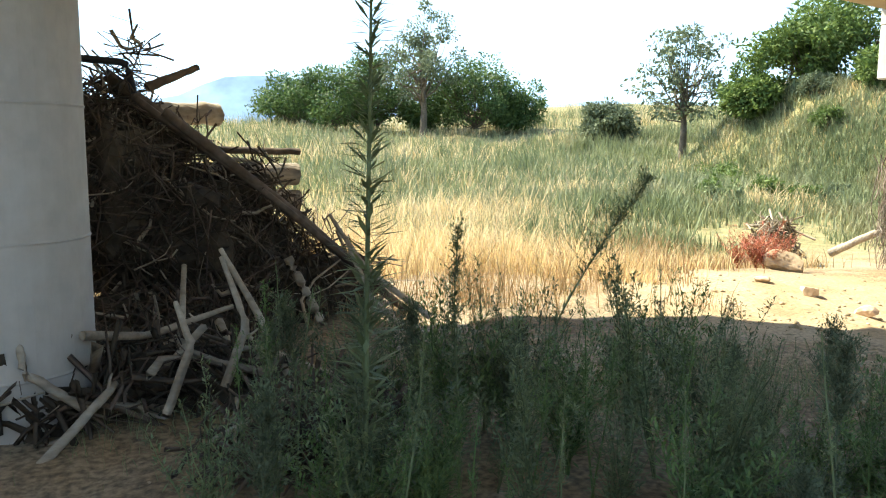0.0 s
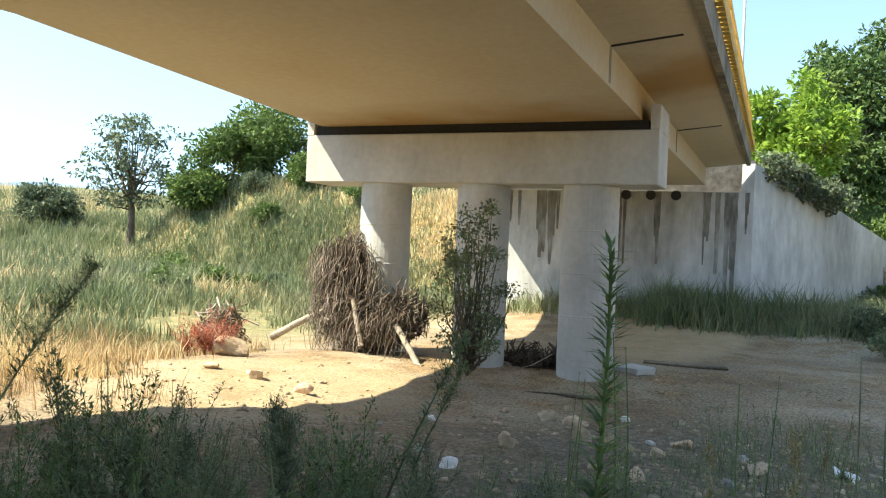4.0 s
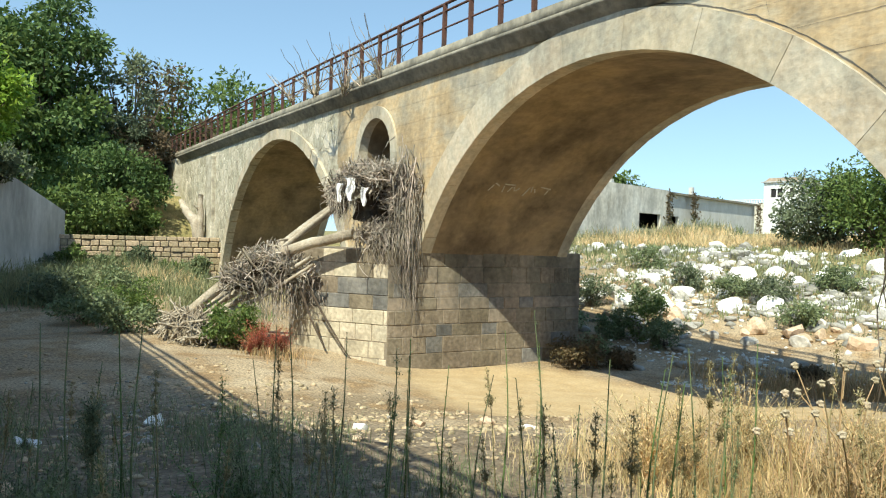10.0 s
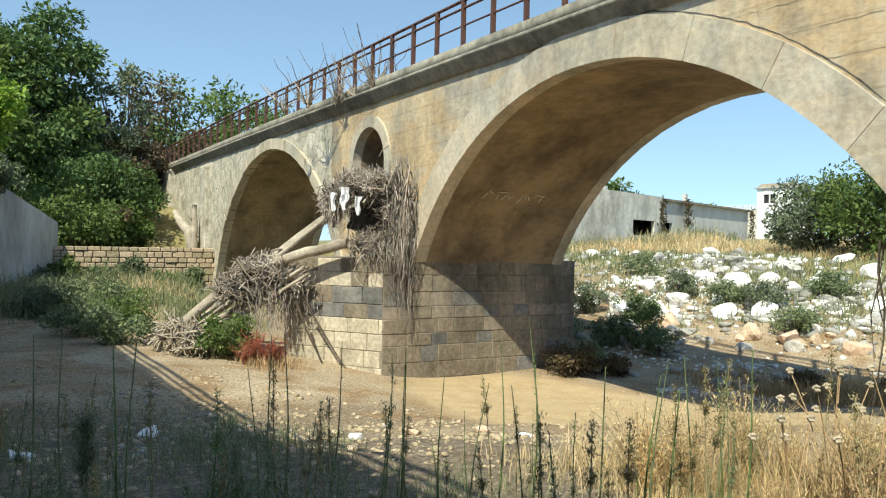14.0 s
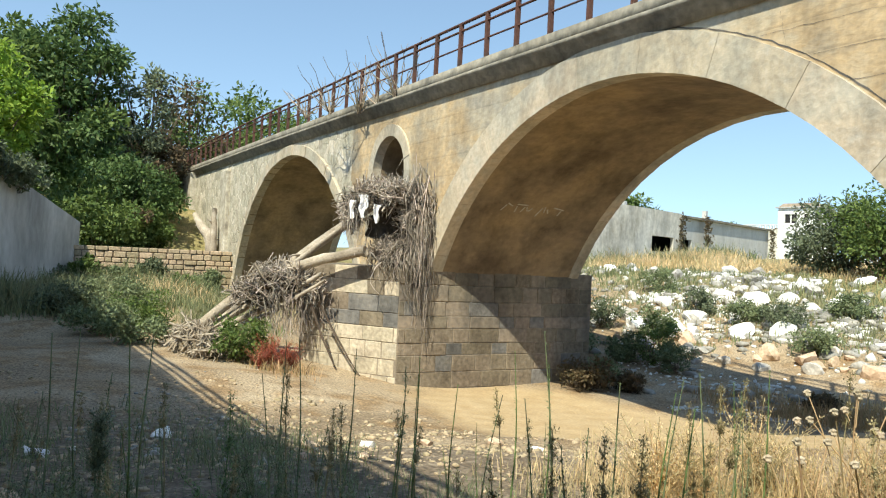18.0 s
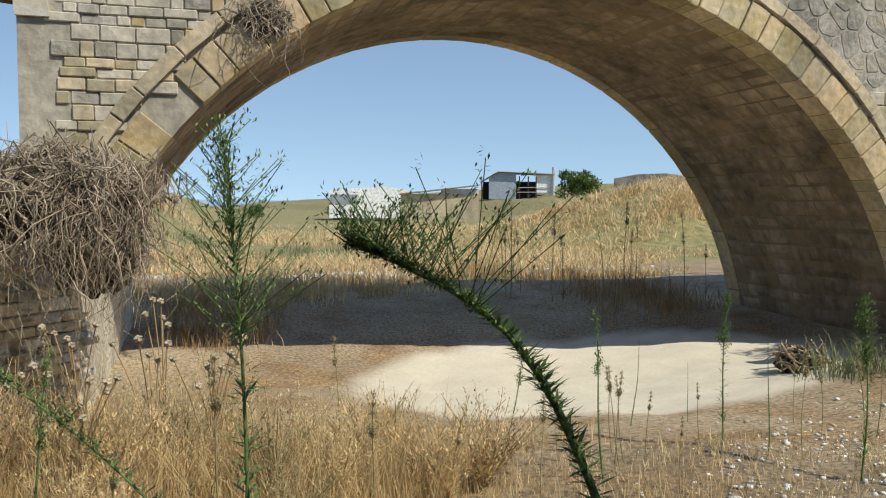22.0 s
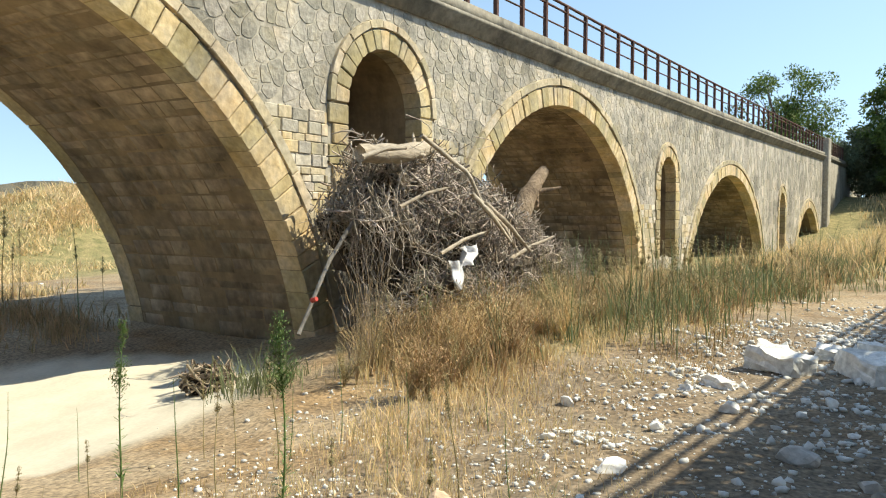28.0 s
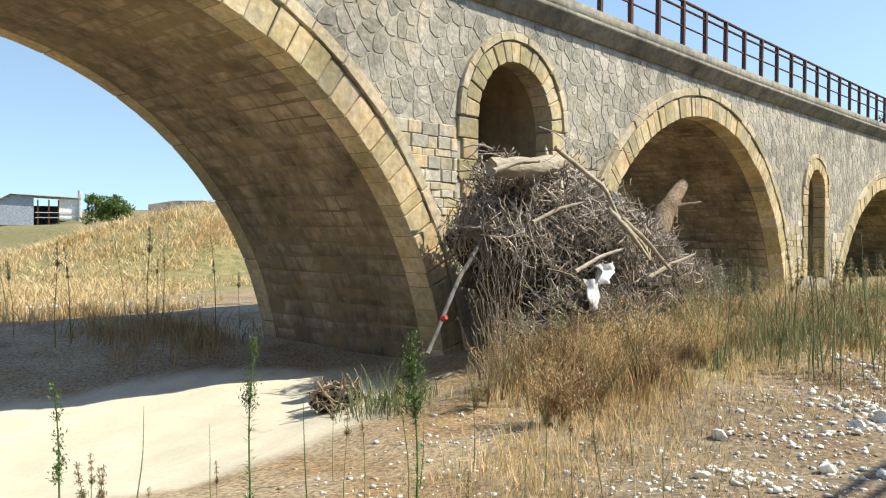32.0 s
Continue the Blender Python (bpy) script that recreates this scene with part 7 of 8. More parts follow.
def build_bare():
    # dead shrubs behind the bridge railing
    rng = np.random.default_rng(77)
    for i, (h, d, zt) in enumerate(((69.9, 22, 6.6), (67.8, 21.5, 6.8), (66.3, 21, 6.6), (65.1, 20, 7.0), (63.8, 20, 6.4), (71.5, 23, 6.2))):
        x, y = polar(h, d)
        n = 16
        k = 6
        base = np.array([0, 0, 0.0])
        t = np.linspace(0, 1, k)[None, :, None]
        tip = np.stack([rng.normal(size=n) * 0.5, rng.normal(size=n) * 0.5, (zt - 5.4) * rng.uniform(0.5, 1.0, n)], -1)
        path = base + tip[:, None] * t + rng.normal(size=(n, k, 3)) * 0.03
        ob = thing("dead_shrub", "bare grey dead shrub behind the railing", "shrub", (x, y, 5.45), group="dead shrubs")
        put("twiggery", np_mesh("twiggery", *tubes(path, np.full((n, 1), 0.02) * np.linspace(1, 0.3, k)[None], 3)), M_TWIG, ob)


build_bare()


# ---- grasses ----
def patch(name, label, m, spots, seed, width=0.012, lean=0.6, avoid=None):
    """Uncountable blades: spots of (x, y, rx, ry, count, low, high)."""
    rng = np.random.default_rng(seed)
    B, H = [], []
    for cx, cy, rx, ry, cnt, lo, hi in spots:
        tn = max(4, cnt // 16)
        a = rng.uniform(0, 2 * np.pi, tn)
        r = np.sqrt(rng.random(tn)) * (1 + 0.3 * np.sin(3 * a + cx) + 0.2 * np.sin(7 * a + cy))
        tx, ty = cx + rx * r * np.cos(a), cy + ry * r * np.sin(a)
        tall = rng.uniform(0.55, 1.25, tn) * (1.1 - 0.45 * np.clip(r, 0, 1) ** 2)
        k = rng.integers(0, tn, cnt)
        wide = 0.05 + 0.05 * np.hypot(cx, cy) / 8 + 0.12 * rng.random(tn)
        x = tx[k] + rng.normal(size=cnt) * wide[k]
        y = ty[k] + rng.normal(size=cnt) * wide[k]
        B.append(np.stack([x, y, ground_z(x, y) - 0.02], -1))
        H.append(rng.uniform(lo, hi, cnt) * tall[k] * rng.uniform(0.5, 1.0, cnt))
    B, H = np.concatenate(B), np.concatenate(H)
    far = np.hypot(B[:, 0], B[:, 1])
    w = width * np.clip(far / 10.0, 0.5, 3.6) * rng.uniform(0.6, 1.5, len(B))
    ob = put(name, np_mesh(name, *blades(B, H, w, lean * np.ones(len(B)), rng)), m)
    tagged(ob, label, "grass", kind="stuff")


patch("dry_grass", "tall golden dry grass", M_STRAW, [
    (-2.0, 4.4, 2.3, 0.9, 4600, 0.2, 0.55), (-0.6, 5.1, 1.1, 0.9, 3600, 0.3, 0.95), (-4.0, 4.4, 1.3, 0.8, 1800, 0.25, 0.6), (-2.0, 4.0, 2.6, 0.6, 2500, 0.1, 0.35), (0.9, 4.9, 0.9, 0.8, 3400, 0.3, 0.75), (0.2, 4.4, 1.2, 0.6, 2600, 0.3, 0.7), (1.8, 5.6, 1.2, 0.35, 1200, 0.15, 0.4), (1.0, 15.5, 2.6, 1.6, 3500, 0.3, 0.7), (-6.8, 14.4, 1.8, 1.3, 2400, 0.3, 0.65), (-9.8, 16.0, 2.5, 1.0, 1300, 0.2, 0.45), (-5.6, 15.5, 2.5, 2.0, 2200, 0.3, 0.6), (6.5, 17.0, 4.5, 1.0, 3500, 0.2, 0.55),
    (8.0, 5.7, 0.9, 0.7, 1000, 0.3, 0.7), (9.8, 5.5, 1.8, 0.8, 1300, 0.1, 0.5), (12.5, 5.4, 2.6, 1.0, 1300, 0.1, 0.6), (8.5, 4.7, 3.4, 0.7, 1500, 0.05, 0.25), (13.0, 4.3, 3.5, 0.8, 1600, 0.06, 0.3), (16, 5.4, 3, 1.2, 800, 0.2, 0.8), (4.0, 3.2, 2.2, 0.9, 1800, 0.05, 0.20), (8.5, 3.6, 3.0, 0.6, 700, 0.04, 0.16), (5.5, 4.6, 2.2, 0.7, 1300, 0.05, 0.2), (2.2, 4.2, 1.6, 0.8, 2500, 0.05, 0.2), (6.5, 3.2, 2.0, 0.7, 400, 0.03, 0.12), (24, 5.0, 6, 2.0, 2400, 0.4, 1.0), (38, 4.0, 10, 3, 6000, 0.5, 1.2), (52, 2.5, 10, 4, 4000, 0.6, 1.3), (66, 0.5, 8, 5, 4000, 0.7, 1.4), (60, -4.0, 8, 4, 2500, 0.6, 1.2),
    (-14, -66, 22, 16, 4000, 0.7, 1.3), (-44, -58, 16, 16, 3000, 0.7, 1.3), (8, -60, 12, 16, 3000, 0.7, 1.3), (-30.5, -13.5, 2.4, 3.0, 8000, 0.25, 0.6), (-31.5, -21, 3.0, 4.0, 2000, 0.25, 0.6), (-33.5, -27, 3.0, 5.0, 1200, 0.25, 0.6), (-17, -24, 5, 2.0, 3000, 0.5, 1.0), (-12, -19, 3, 2.0, 2500, 0.5, 1.0), (-22, -19, 3, 2.0, 1800, 0.5, 1.0), (-5.5, -11.5, 3.0, 2.6, 6000, 0.5, 1.1), (-7.4, -9.2, 1.5, 1.3, 1200, 0.3, 0.6), (-2.0, -12.5, 3.0, 2.5, 5000, 0.5, 1.1), (-8.0, -17, 6, 3, 7000, 0.5, 1.1), (-20, -30, 14, 5, 5000, 0.7, 1.2), (-10, -42, 20, 8, 7000, 0.9, 1.6),
    (-22, 28.5, 9, 1.6, 5000, 0.3, 0.7), (-33.8, 30.5, 2.0, 3.0, 2600, 0.6, 1.3), (-36.0, 37.0, 2.0, 4.0, 2600, 0.6, 1.3), (-29.5, 5.0, 3.5, 2.0, 2500, 0.5, 1.0), (-21, 31, 10, 1.6, 3500, 0.4, 0.8), (-24, 35, 12, 3, 4000, 0.4, 0.9),
    (-36, -16, 5, 6, 5000, 0.3, 0.7), (-33.0, 3.4, 0.9, 2.6, 1500, 0.4, 0.9), (5.5, 3.8, 2.0, 0.8, 700, 0.1, 0.3), (2.6, 4.4, 1.5, 0.8, 600, 0.08, 0.25), (7.0, 4.6, 2.2, 0.6, 900, 0.1, 0.35)], 301, 0.010)
patch("field_straw", "pale dry field grass beyond the old bridge", M_STRAW, [(6, 26, 11, 5, 17000, 0.25, 0.7), (22, 36, 13, 8, 27000, 0.2, 0.65), (10, 50, 20, 12, 14000, 0.3, 0.8), (40, 48, 16, 10, 8000, 0.3, 0.7), (3, 21, 6, 2.2, 5000, 0.1, 0.4), (30, 75, 30, 14, 6000, 0.3, 0.6)], 306, 0.011, 1.15)
patch("brown_weeds", "rust-brown dry weed stems", M_BROWN_DRY, [
    (10.2, 5.4, 2.0, 0.7, 350, 0.3, 0.8), (12.8, 5.2, 2.2, 0.8, 900, 0.3, 0.8), (16.0, 5.0, 3.0, 1.0, 1600, 0.3, 0.8), (23.0, 4.8, 5.0, 1.8, 2200, 0.4, 0.9), (3.6, 3.2, 2.2, 1.0, 2600, 0.03, 0.14), (2.4, 2.6, 1.4, 0.8, 1500, 0.03, 0.12), (6.5, 4.2, 2.5, 0.9, 2000, 0.03, 0.15), (11, 3.4, 3.5, 0.9, 1800, 0.03, 0.15), (-1.2, 4.9, 1.6, 0.9, 1600, 0.4, 0.9), (0.3, 4.7, 1.2, 0.8, 1500, 0.3, 0.8), (8.2, 5.2, 0.9, 0.6, 900, 0.3, 0.8), (-4.5, -7.6, 2.5, 1.2, 1300, 0.4, 0.9), (-12.2, -10.4, 1.0, 0.8, 500, 0.3, 0.6), (-8.5, -10.6, 3.0, 1.5, 2400, 0.25, 0.6), (-7.6, -9.0, 1.5, 1.2, 900, 0.2, 0.5), (-10.5, -13.5, 3.5, 1.6, 2000, 0.3, 0.7), (1.6, 5.3, 1.4, 0.4, 900, 0.05, 0.18), (8.0, 13.2, 1.3, 1.6, 1600, 0.2, 0.6), (0.3, 12.5, 0.9, 1.8, 1500, 0.2, 0.6), (10.5, 5.9, 2.2, 0.5, 900, 0.3, 0.9), (-16.6, 5.2, 1.2, 0.5, 700, 0.15, 0.4), (-9.6, 14.2, 2.2, 1.0, 2000, 0.25, 0.6), (-7.2, 13.6, 1.4, 1.2, 1800, 0.3, 0.7), (-12.5, 15.0, 2.0, 0.8, 900, 0.2, 0.4)], 302, 0.009)
patch("reeds", "band of green reeds", M_REED, [
    (-14, -44, 16, 9, 9000, 0.8, 1.5), (-36, -42, 10, 8, 6000, 0.8, 1.5), (-13, -20, 8, 4.5, 12000, 0.5, 1.05), (-22, -22, 7, 6, 12000, 0.5, 1.1), (-22, -27, 6, 4, 7000, 0.6, 1.2), (-20, -32, 14, 6, 9000, 1.0, 1.8), (-24, -13.5, 5, 2.5, 5000, 0.5, 1.0), (-11.0, -14.5, 4.0, 2.0, 3500, 0.4, 0.85), (-7.0, -15.0, 3.0, 2.0, 2500, 0.4, 0.85), (-24.5, -18, 2.5, 4, 5000, 0.5, 1.0)], 303, 0.014, 0.5)
patch("green_grass", "green bank grass", M_REED, [
    (-25.3, -3.0, 1.6, 5.5, 9000, 0.6, 1.3), (-27.5, 2.4, 3.0, 2.6, 5000, 0.4, 0.9), (-29.5, 4.8, 4.0, 2.4, 5000, 0.4, 0.9), (-31.5, 2.5, 2.0, 2.5, 2500, 0.4, 0.9), (-23, 5.5, 3.0, 1.2, 2500, 0.3, 0.7),
    (-31.5, -27, 4, 6, 12000, 0.4, 0.9), (-29.5, -21, 3, 4, 9000, 0.4, 0.9), (-33, -19, 3, 4, 4000, 0.3, 0.7), (-28, -15, 2, 3, 3500, 0.3, 0.7), (-14, -60, 24, 16, 9000, 0.8, 1.5), (-46, -54, 14, 14, 7000, 0.8, 1.5), (-32.9, 4.4, 0.9, 3.0, 3500, 0.6, 1.2), (-31.2, 6.2, 1.6, 1.4, 2500, 0.6, 1.2), (10.8, 5.4, 2.5, 0.8, 500, 0.2, 0.6), (13.5, 5.0, 3.0, 0.8, 700, 0.3, 0.9), (18.5, 5.0, 4, 1.2, 2200, 0.4, 1.1), (12.5, 4.6, 2.6, 0.6, 600, 0.4, 1.0), (26, 4.2, 6, 2.0, 1300, 0.4, 1.0), (36, 2.5, 8, 3, 1500, 0.5, 1.0), (-18, 20.5, 9, 2.6, 2600, 0.2, 0.5), (-13, 23, 6, 3.0, 2000, 0.2, 0.5), (-18, 23.5, 9, 3.0, 2600, 0.2, 0.5), (-26, 24, 5, 4.0, 1800, 0.2, 0.55), (-35.3, 30.0, 2.0, 2.5, 2200, 0.6, 1.3), (-37.3, 36.0, 2.0, 3.0, 2200, 0.6, 1.3), (-39.3, 42.0, 2.0, 3.5, 2000, 0.6, 1.4), (-9, 22, 4, 4, 1500, 0.2, 0.6), (-6, 26, 4, 4, 1500, 0.2, 0.6), (-14, 27, 8, 2.5, 1500, 0.2, 0.6), (4, 30, 8, 5, 2500, 0.3, 0.8), (6.9, 6.9, 0.35, 0.25, 350, 0.3, 0.6), (-36, -8, 4, 5, 2500, 0.4, 0.9)], 304, 0.010, 0.6)
patch("shade_weeds", "dark green weeds in the shade", M_WEED, [
    (-2.6, -4.6, 2.0, 1.2, 1500, 0.15, 0.5), (-1.0, -4.4, 1.2, 1.0, 700, 0.1, 0.3), (-4.6, -3.9, 1.2, 0.8, 800, 0.15, 0.4), (-4.6, -2.2, 1.2, 1.2, 700, 0.08, 0.25), (-3.9, 0.3, 1.0, 1.8, 900, 0.08, 0.3), (-4.2, 2.6, 1.2, 1.0, 900, 0.1, 0.4), (4.0, 2.2, 1.8, 0.8, 500, 0.06, 0.2), (-6.5, 1.9, 2.0, 1.2, 1200, 0.12, 0.45), (-9.5, 2.4, 2.4, 1.3, 1000, 0.15, 0.45), (-6.8, -0.4, 2.2, 1.5, 1500, 0.1, 0.35), (-10.5, -0.2, 2.5, 1.3, 1300, 0.1, 0.4), (-4.4, -0.6, 1.2, 1.2, 700, 0.1, 0.3)], 305, 0.007, 0.7)


# ---- tall single weeds ----
def weed(h, seed, m, leafy=1.0, lean=0.0, plume=0.0, curve=0.0, leaf_len=0.07, density=110, pts=None, thick=1.0):
    """One tall weed: a stem, narrow leaves all along it, and a plume of fine side shoots."""
    rng = np.random.default_rng(seed)
    k = 12
    t = np.linspace(0, 1, k)
    path = np.stack([lean * h * t ** (1 + curve) + 0.01 * np.sin(6 * t + seed), 0.015 * np.sin(5 * t + 2 * seed), h * (t - 0.12 * abs(lean) * t * t) ], -1)
    if pts is not None:
        q = np.array(pts, float)
        path = np.stack([np.interp(t * (len(q) - 1), np.arange(len(q)), q[:, i]) for i in range(3)], -1)
        path[1:-1] = (path[:-2] + 2 * path[1:-1] + path[2:]) / 4
    ob = thing("tall_weed", "tall single-stemmed green weed with narrow leaves", "weed", group="tall weeds")
    put("stem", np_mesh("stem", *tubes(path[None], (0.006 * thick * h ** 0.5 * np.linspace(1.2, 0.35, k))[None], 5)), m, ob)
    n = int(density * h * leafy)
    u = rng.uniform(0.12, 1.0, n)
    c = np.stack([np.interp(u, t, path[:, i]) for i in range(3)], -1)
    a = rng.uniform(0, 2 * np.pi, n)
    d = np.stack([np.cos(a), np.sin(a), rng.uniform(-0.1, 0.9, n)], -1)
    L = leaf_len * rng.uniform(0.6, 1.3, n) * (1.1 - 0.55 * u)
    v, f = leaves(c, d, np.tile([0, 0, 1.0], (n, 1)), L, L * 0.13 + 0.002)
    put("foliage", np_mesh("foliage", v, f), m, ob)["kind"] = "stuff"
    if plume:
        n = int(70 * plume)
        u = rng.uniform(0.62, 1.0, n)
        c = np.stack([np.interp(u, t, path[:, i]) for i in range(3)], -1)
        a = rng.uniform(0, 2 * np.pi, n)
        d = unit(np.stack([np.cos(a), np.sin(a), rng.uniform(0.6, 1.6, n)], -1))
        L = 0.17 * h * (1.15 - u) / 0.5 * rng.uniform(0.5, 1.1, n) * plume
        tt = np.linspace(0, 1, 4)[None, :, None]
        p = c[:, None] + d[:, None] * L[:, None, None] * tt
        put("plume", np_mesh("plume", *tubes(p, np.full((n, 4), 0.0018), 3)), m, ob)["kind"] = "stuff"
        q = p.reshape(-1, 3)
        q = np.repeat(q, 5, 0) + rng.normal(size=(len(q) * 5, 3)) * 0.012
        dd = unit(rng.normal(size=q.shape) + np.array([0, 0, 0.5]))
        l2 = np.full(len(q), 0.022)
        put("inflorescence", np_mesh("inflorescence", *leaves(q, dd, np.tile([0.3, 0, 1.0], (len(q), 1)), l2, l2 * 0.35)), m, ob)["kind"] = "stuff"
    return ob


def bushy_weed(h, seed, m, stems=9, spread=0.32, leaf_len=0.05, leafy=150, name="leafy_weed", group="leafy weeds"):
    """A many-stemmed leafy weed, feathery towards its tips."""
    rng = np.random.default_rng(seed)
    ob = thing(name, "many-stemmed grey-green leafy weed in the shade", "weed", group=group)
    k = 8
    t = np.linspace(0, 1, k)
    a = rng.uniform(0, 2 * np.pi, stems)
    out = spread * h * rng.uniform(0.2, 1.2, stems)
    hh = h * rng.uniform(0.6, 1.0, stems)
    path = np.stack([np.cos(a)[:, None] * out[:, None] * t ** 1.5, np.sin(a)[:, None] * out[:, None] * t ** 1.5, hh[:, None] * t], -1) + rng.normal(size=(stems, k, 3)) * 0.008
    put("stem", np_mesh("stem", *tubes(path, 0.0035 * np.linspace(1.2, 0.4, k)[None] * np.ones((stems, 1)), 4)), m, ob)["kind"] = "stuff"
    n = leafy * stems
    si = rng.integers(0, stems, n)
    u = rng.uniform(0.12, 1.0, n) ** 0.8
    c = np.stack([[np.interp(uu, t, path[s, :, i]) for i in range(3)] for s, uu in zip(si, u)])
    side = rng.uniform(0, 2 * np.pi, n)
    reach = (0.10 * (1.05 - u) + 0.015)[:, None] * rng.random((n, 1))
    d = np.stack([np.cos(side), np.sin(side), rng.uniform(0.1, 1.1, n)], -1)
    L = leaf_len * rng.uniform(0.5, 1.2, n) * (1.15 - 0.6 * u)
    put("foliage", np_mesh("foliage", *leaves(c + d * reach, d + 0.4 * rng.normal(size=(n, 3)), np.tile([0, 0, 1.0], (n, 1)), L, L * 0.2 + 0.003)), m, ob)["kind"] = "stuff"
    return ob


def place(ob, heading, dist, rz=0.0, s=1.0):
    x, y = polar(heading, dist)
    ob.matrix_basis = pose(x, y, gz(x, y) - 0.02, 0, 0, rz) @ Matrix.Scale(s, 4)
    return ob


M_BRUSH = mat("bare_tan_brush", [(0.34, 0.26, 0.16), (0.48, 0.38, 0.25)], 1.0, 8, bump=0, island=0.3)


DRY = ("dry_weed", "dry weeds")


def build_weeds():
    # the ones that stand out
    place(weed(2.45, 1, M_WEED, 2.2, -0.02, leaf_len=0.17, thick=1.4), 158.6, 3.1, 20)
    place(weed(1.66, 2, M_LEAF_WEED, 3.0, 0.0, leaf_len=0.125, thick=1.6), 103.4, 2.55, 40)
    place(weed(1.85, 3, M_LEAF_WEED, 1.3, 0.02, 0.7, leaf_len=0.08), 23.6, 3.05, 10)
    place(weed(1.95, 4, M_LEAF_WEED, 1.2, -0.05, 1.3, leaf_len=0.10), -7.0, 2.75, 0)
    place(weed(1.5, 5, M_WEED, 1.0, 0.1, 0.6, leaf_len=0.09), 26.6, 3.0, 60)
    # dark leaf colour paints this weed's backlit look
    ob = weed(1.9, 6, M_LEAF_DARK, 5.0, 0, 1.5, leaf_len=0.085, pts=[(0.25, -0.10, 0), (0.10, -0.04, 0.48), (-0.05, 0.03, 0.91), (-0.13, 0.065, 1.07), (-0.21, 0.10, 1.246), (-0.35, 0.156, 1.384), (-0.5, 0.206, 1.467), (-0.65, 0.246, 1.548), (-0.75, 0.266, 1.576)], thick=1.8)
    ob.matrix_basis = pose(1.355, 2.16, -0.05)
    place(weed(1.3, 7, M_LEAF_WEED, 1.4, 0.9, 0.4, 0.2, leaf_len=0.08), -8.6, 2.9, 160)
    ob = weed(1.4, 8, M_WEED, 1.2, 0, 0.5, leaf_len=0.10, pts=[(0, 0, 0), (-0.12, 0.16, 0.5), (-0.2, 0.3, 0.85), (-0.3, 0.42, 1.15)])
    place(ob, 119.5, 4.4)
    ob = weed(1.2, 81, M_WEED, 1.2, 0, 0.4, leaf_len=0.10, pts=[(0, 0, 0), (-0.05, 0.1, 0.4), (-0.05, 0.25, 0.7), (-0.1, 0.35, 0.95)])
    place(ob, 117.5, 4.8)
    place(weed(1.6, 9, M_WEED, 1.2, 0.7, 0.9, 0.5, leaf_len=0.10), 147.5, 4.0, -165)
    place(weed(1.3, 10, M_WEED, 2.0, 0.0, 0.5, leaf_len=0.09), 151.8, 3.7, 0)
    place(weed(1.15, 11, M_LEAF_WEED, 1.2, 0.0, 0.8), -46.2, 5.6, 0)
    place(weed(1.1, 12, M_LEAF_WEED, 1.0, 0.06, 0.4), -37.5, 6.0, 30)
    # the rest, as copies of a few
    kinds = [weed(1.25, 20, M_LEAF_WEED, 0.7, leaf_len=0.042), weed(1.35, 21, M_WEED, 0.6, 0.05, 0.12, leaf_len=0.042), weed(1.05, 22, M_WEED_DRY, 0.6, 0.03, 0.2, leaf_len=0.05), weed(1.4, 23, M_WEED, 0.7, -0.04, leaf_len=0.045), weed(1.1, 24, M_LEAF_WEED, 0.6, 0.08, 0.2, leaf_len=0.045), weed(1.15, 25, M_WEED_DRY, 0.35, 0.05, 0.25), weed(1.0, 26, M_LEAF_GREY, 1.5, 0.05, 1.2)]
    rs = random.Random(5)
    spots = []
    bunches = [(rs.uniform(104, 40), rs.uniform(2.9, 4.8)) for _ in range(26)]
    for i in range(110):
        bh, bd = rs.choice(bunches)
        spots.append((bh + rs.gauss(0, 2.2), max(2.5, bd + rs.gauss(0, 0.25)), rs.uniform(0.45, 0.95), (0, 1, 3, 5, 2)))
    for i in range(46):
        h = rs.uniform(168, 122)
        spots.append((h, rs.uniform(2.3, 5.0), rs.uniform(0.5, 0.95), (1, 4, 6, 4)))
    for i in range(26):
        spots.append((rs.uniform(42, -35), rs.uniform(3.3, 6.5), rs.uniform(0.5, 1.0), (2, 4, 5, 5)))
    for i in range(90):
        x = rs.uniform(10.0, 20.0)
        y = rs.uniform(2.9, 5.4)
        spots.append((math.degrees(math.atan2(-x, y)), math.hypot(x, y), rs.uniform(0.7, 1.25), (0, 3, 2, 5, 5)))
    for i in range(22):
        spots.append((rs.uniform(-30, -60), rs.uniform(4.5, 7.5), rs.uniform(0.4, 0.8), (2, 5, 0, 5)))
    for i in range(14):
        spots.append((rs.uniform(-20, -36), rs.uniform(15, 19), rs.uniform(0.9, 1.6), (5, 5, 2, 1)))
    for n, (h, d, s, ks) in enumerate(spots):
        x, y = polar(h, d)
        src = kinds[rs.choice(ks)]
        ob = copy_thing(src, pose(0, 0, 0))
        ob.matrix_basis = pose(x, y, gz(x, y) - 0.02, rs.uniform(-5, 5), rs.uniform(-5, 5), rs.uniform(0, 360)) @ Matrix.Scale(s, 4)
        if src in (kinds[2], kinds[5]):
            ob["label"] = "half-dry brown weed with a thin stem"
    leafy = [bushy_weed(0.9, 40, M_WEED), bushy_weed(0.8, 41, M_LEAF_GREY, 11, 0.4), bushy_weed(1.0, 42, M_WEED, 8, 0.25), bushy_weed(0.7, 43, M_LEAF_WEED, 10, 0.45, 0.06)]
    low = []
    for i in range(54):
        low.append((rs.uniform(166, 118), 2.5 + 2.2 * rs.random() ** 0.8, rs.uniform(0.6, 1.05)))
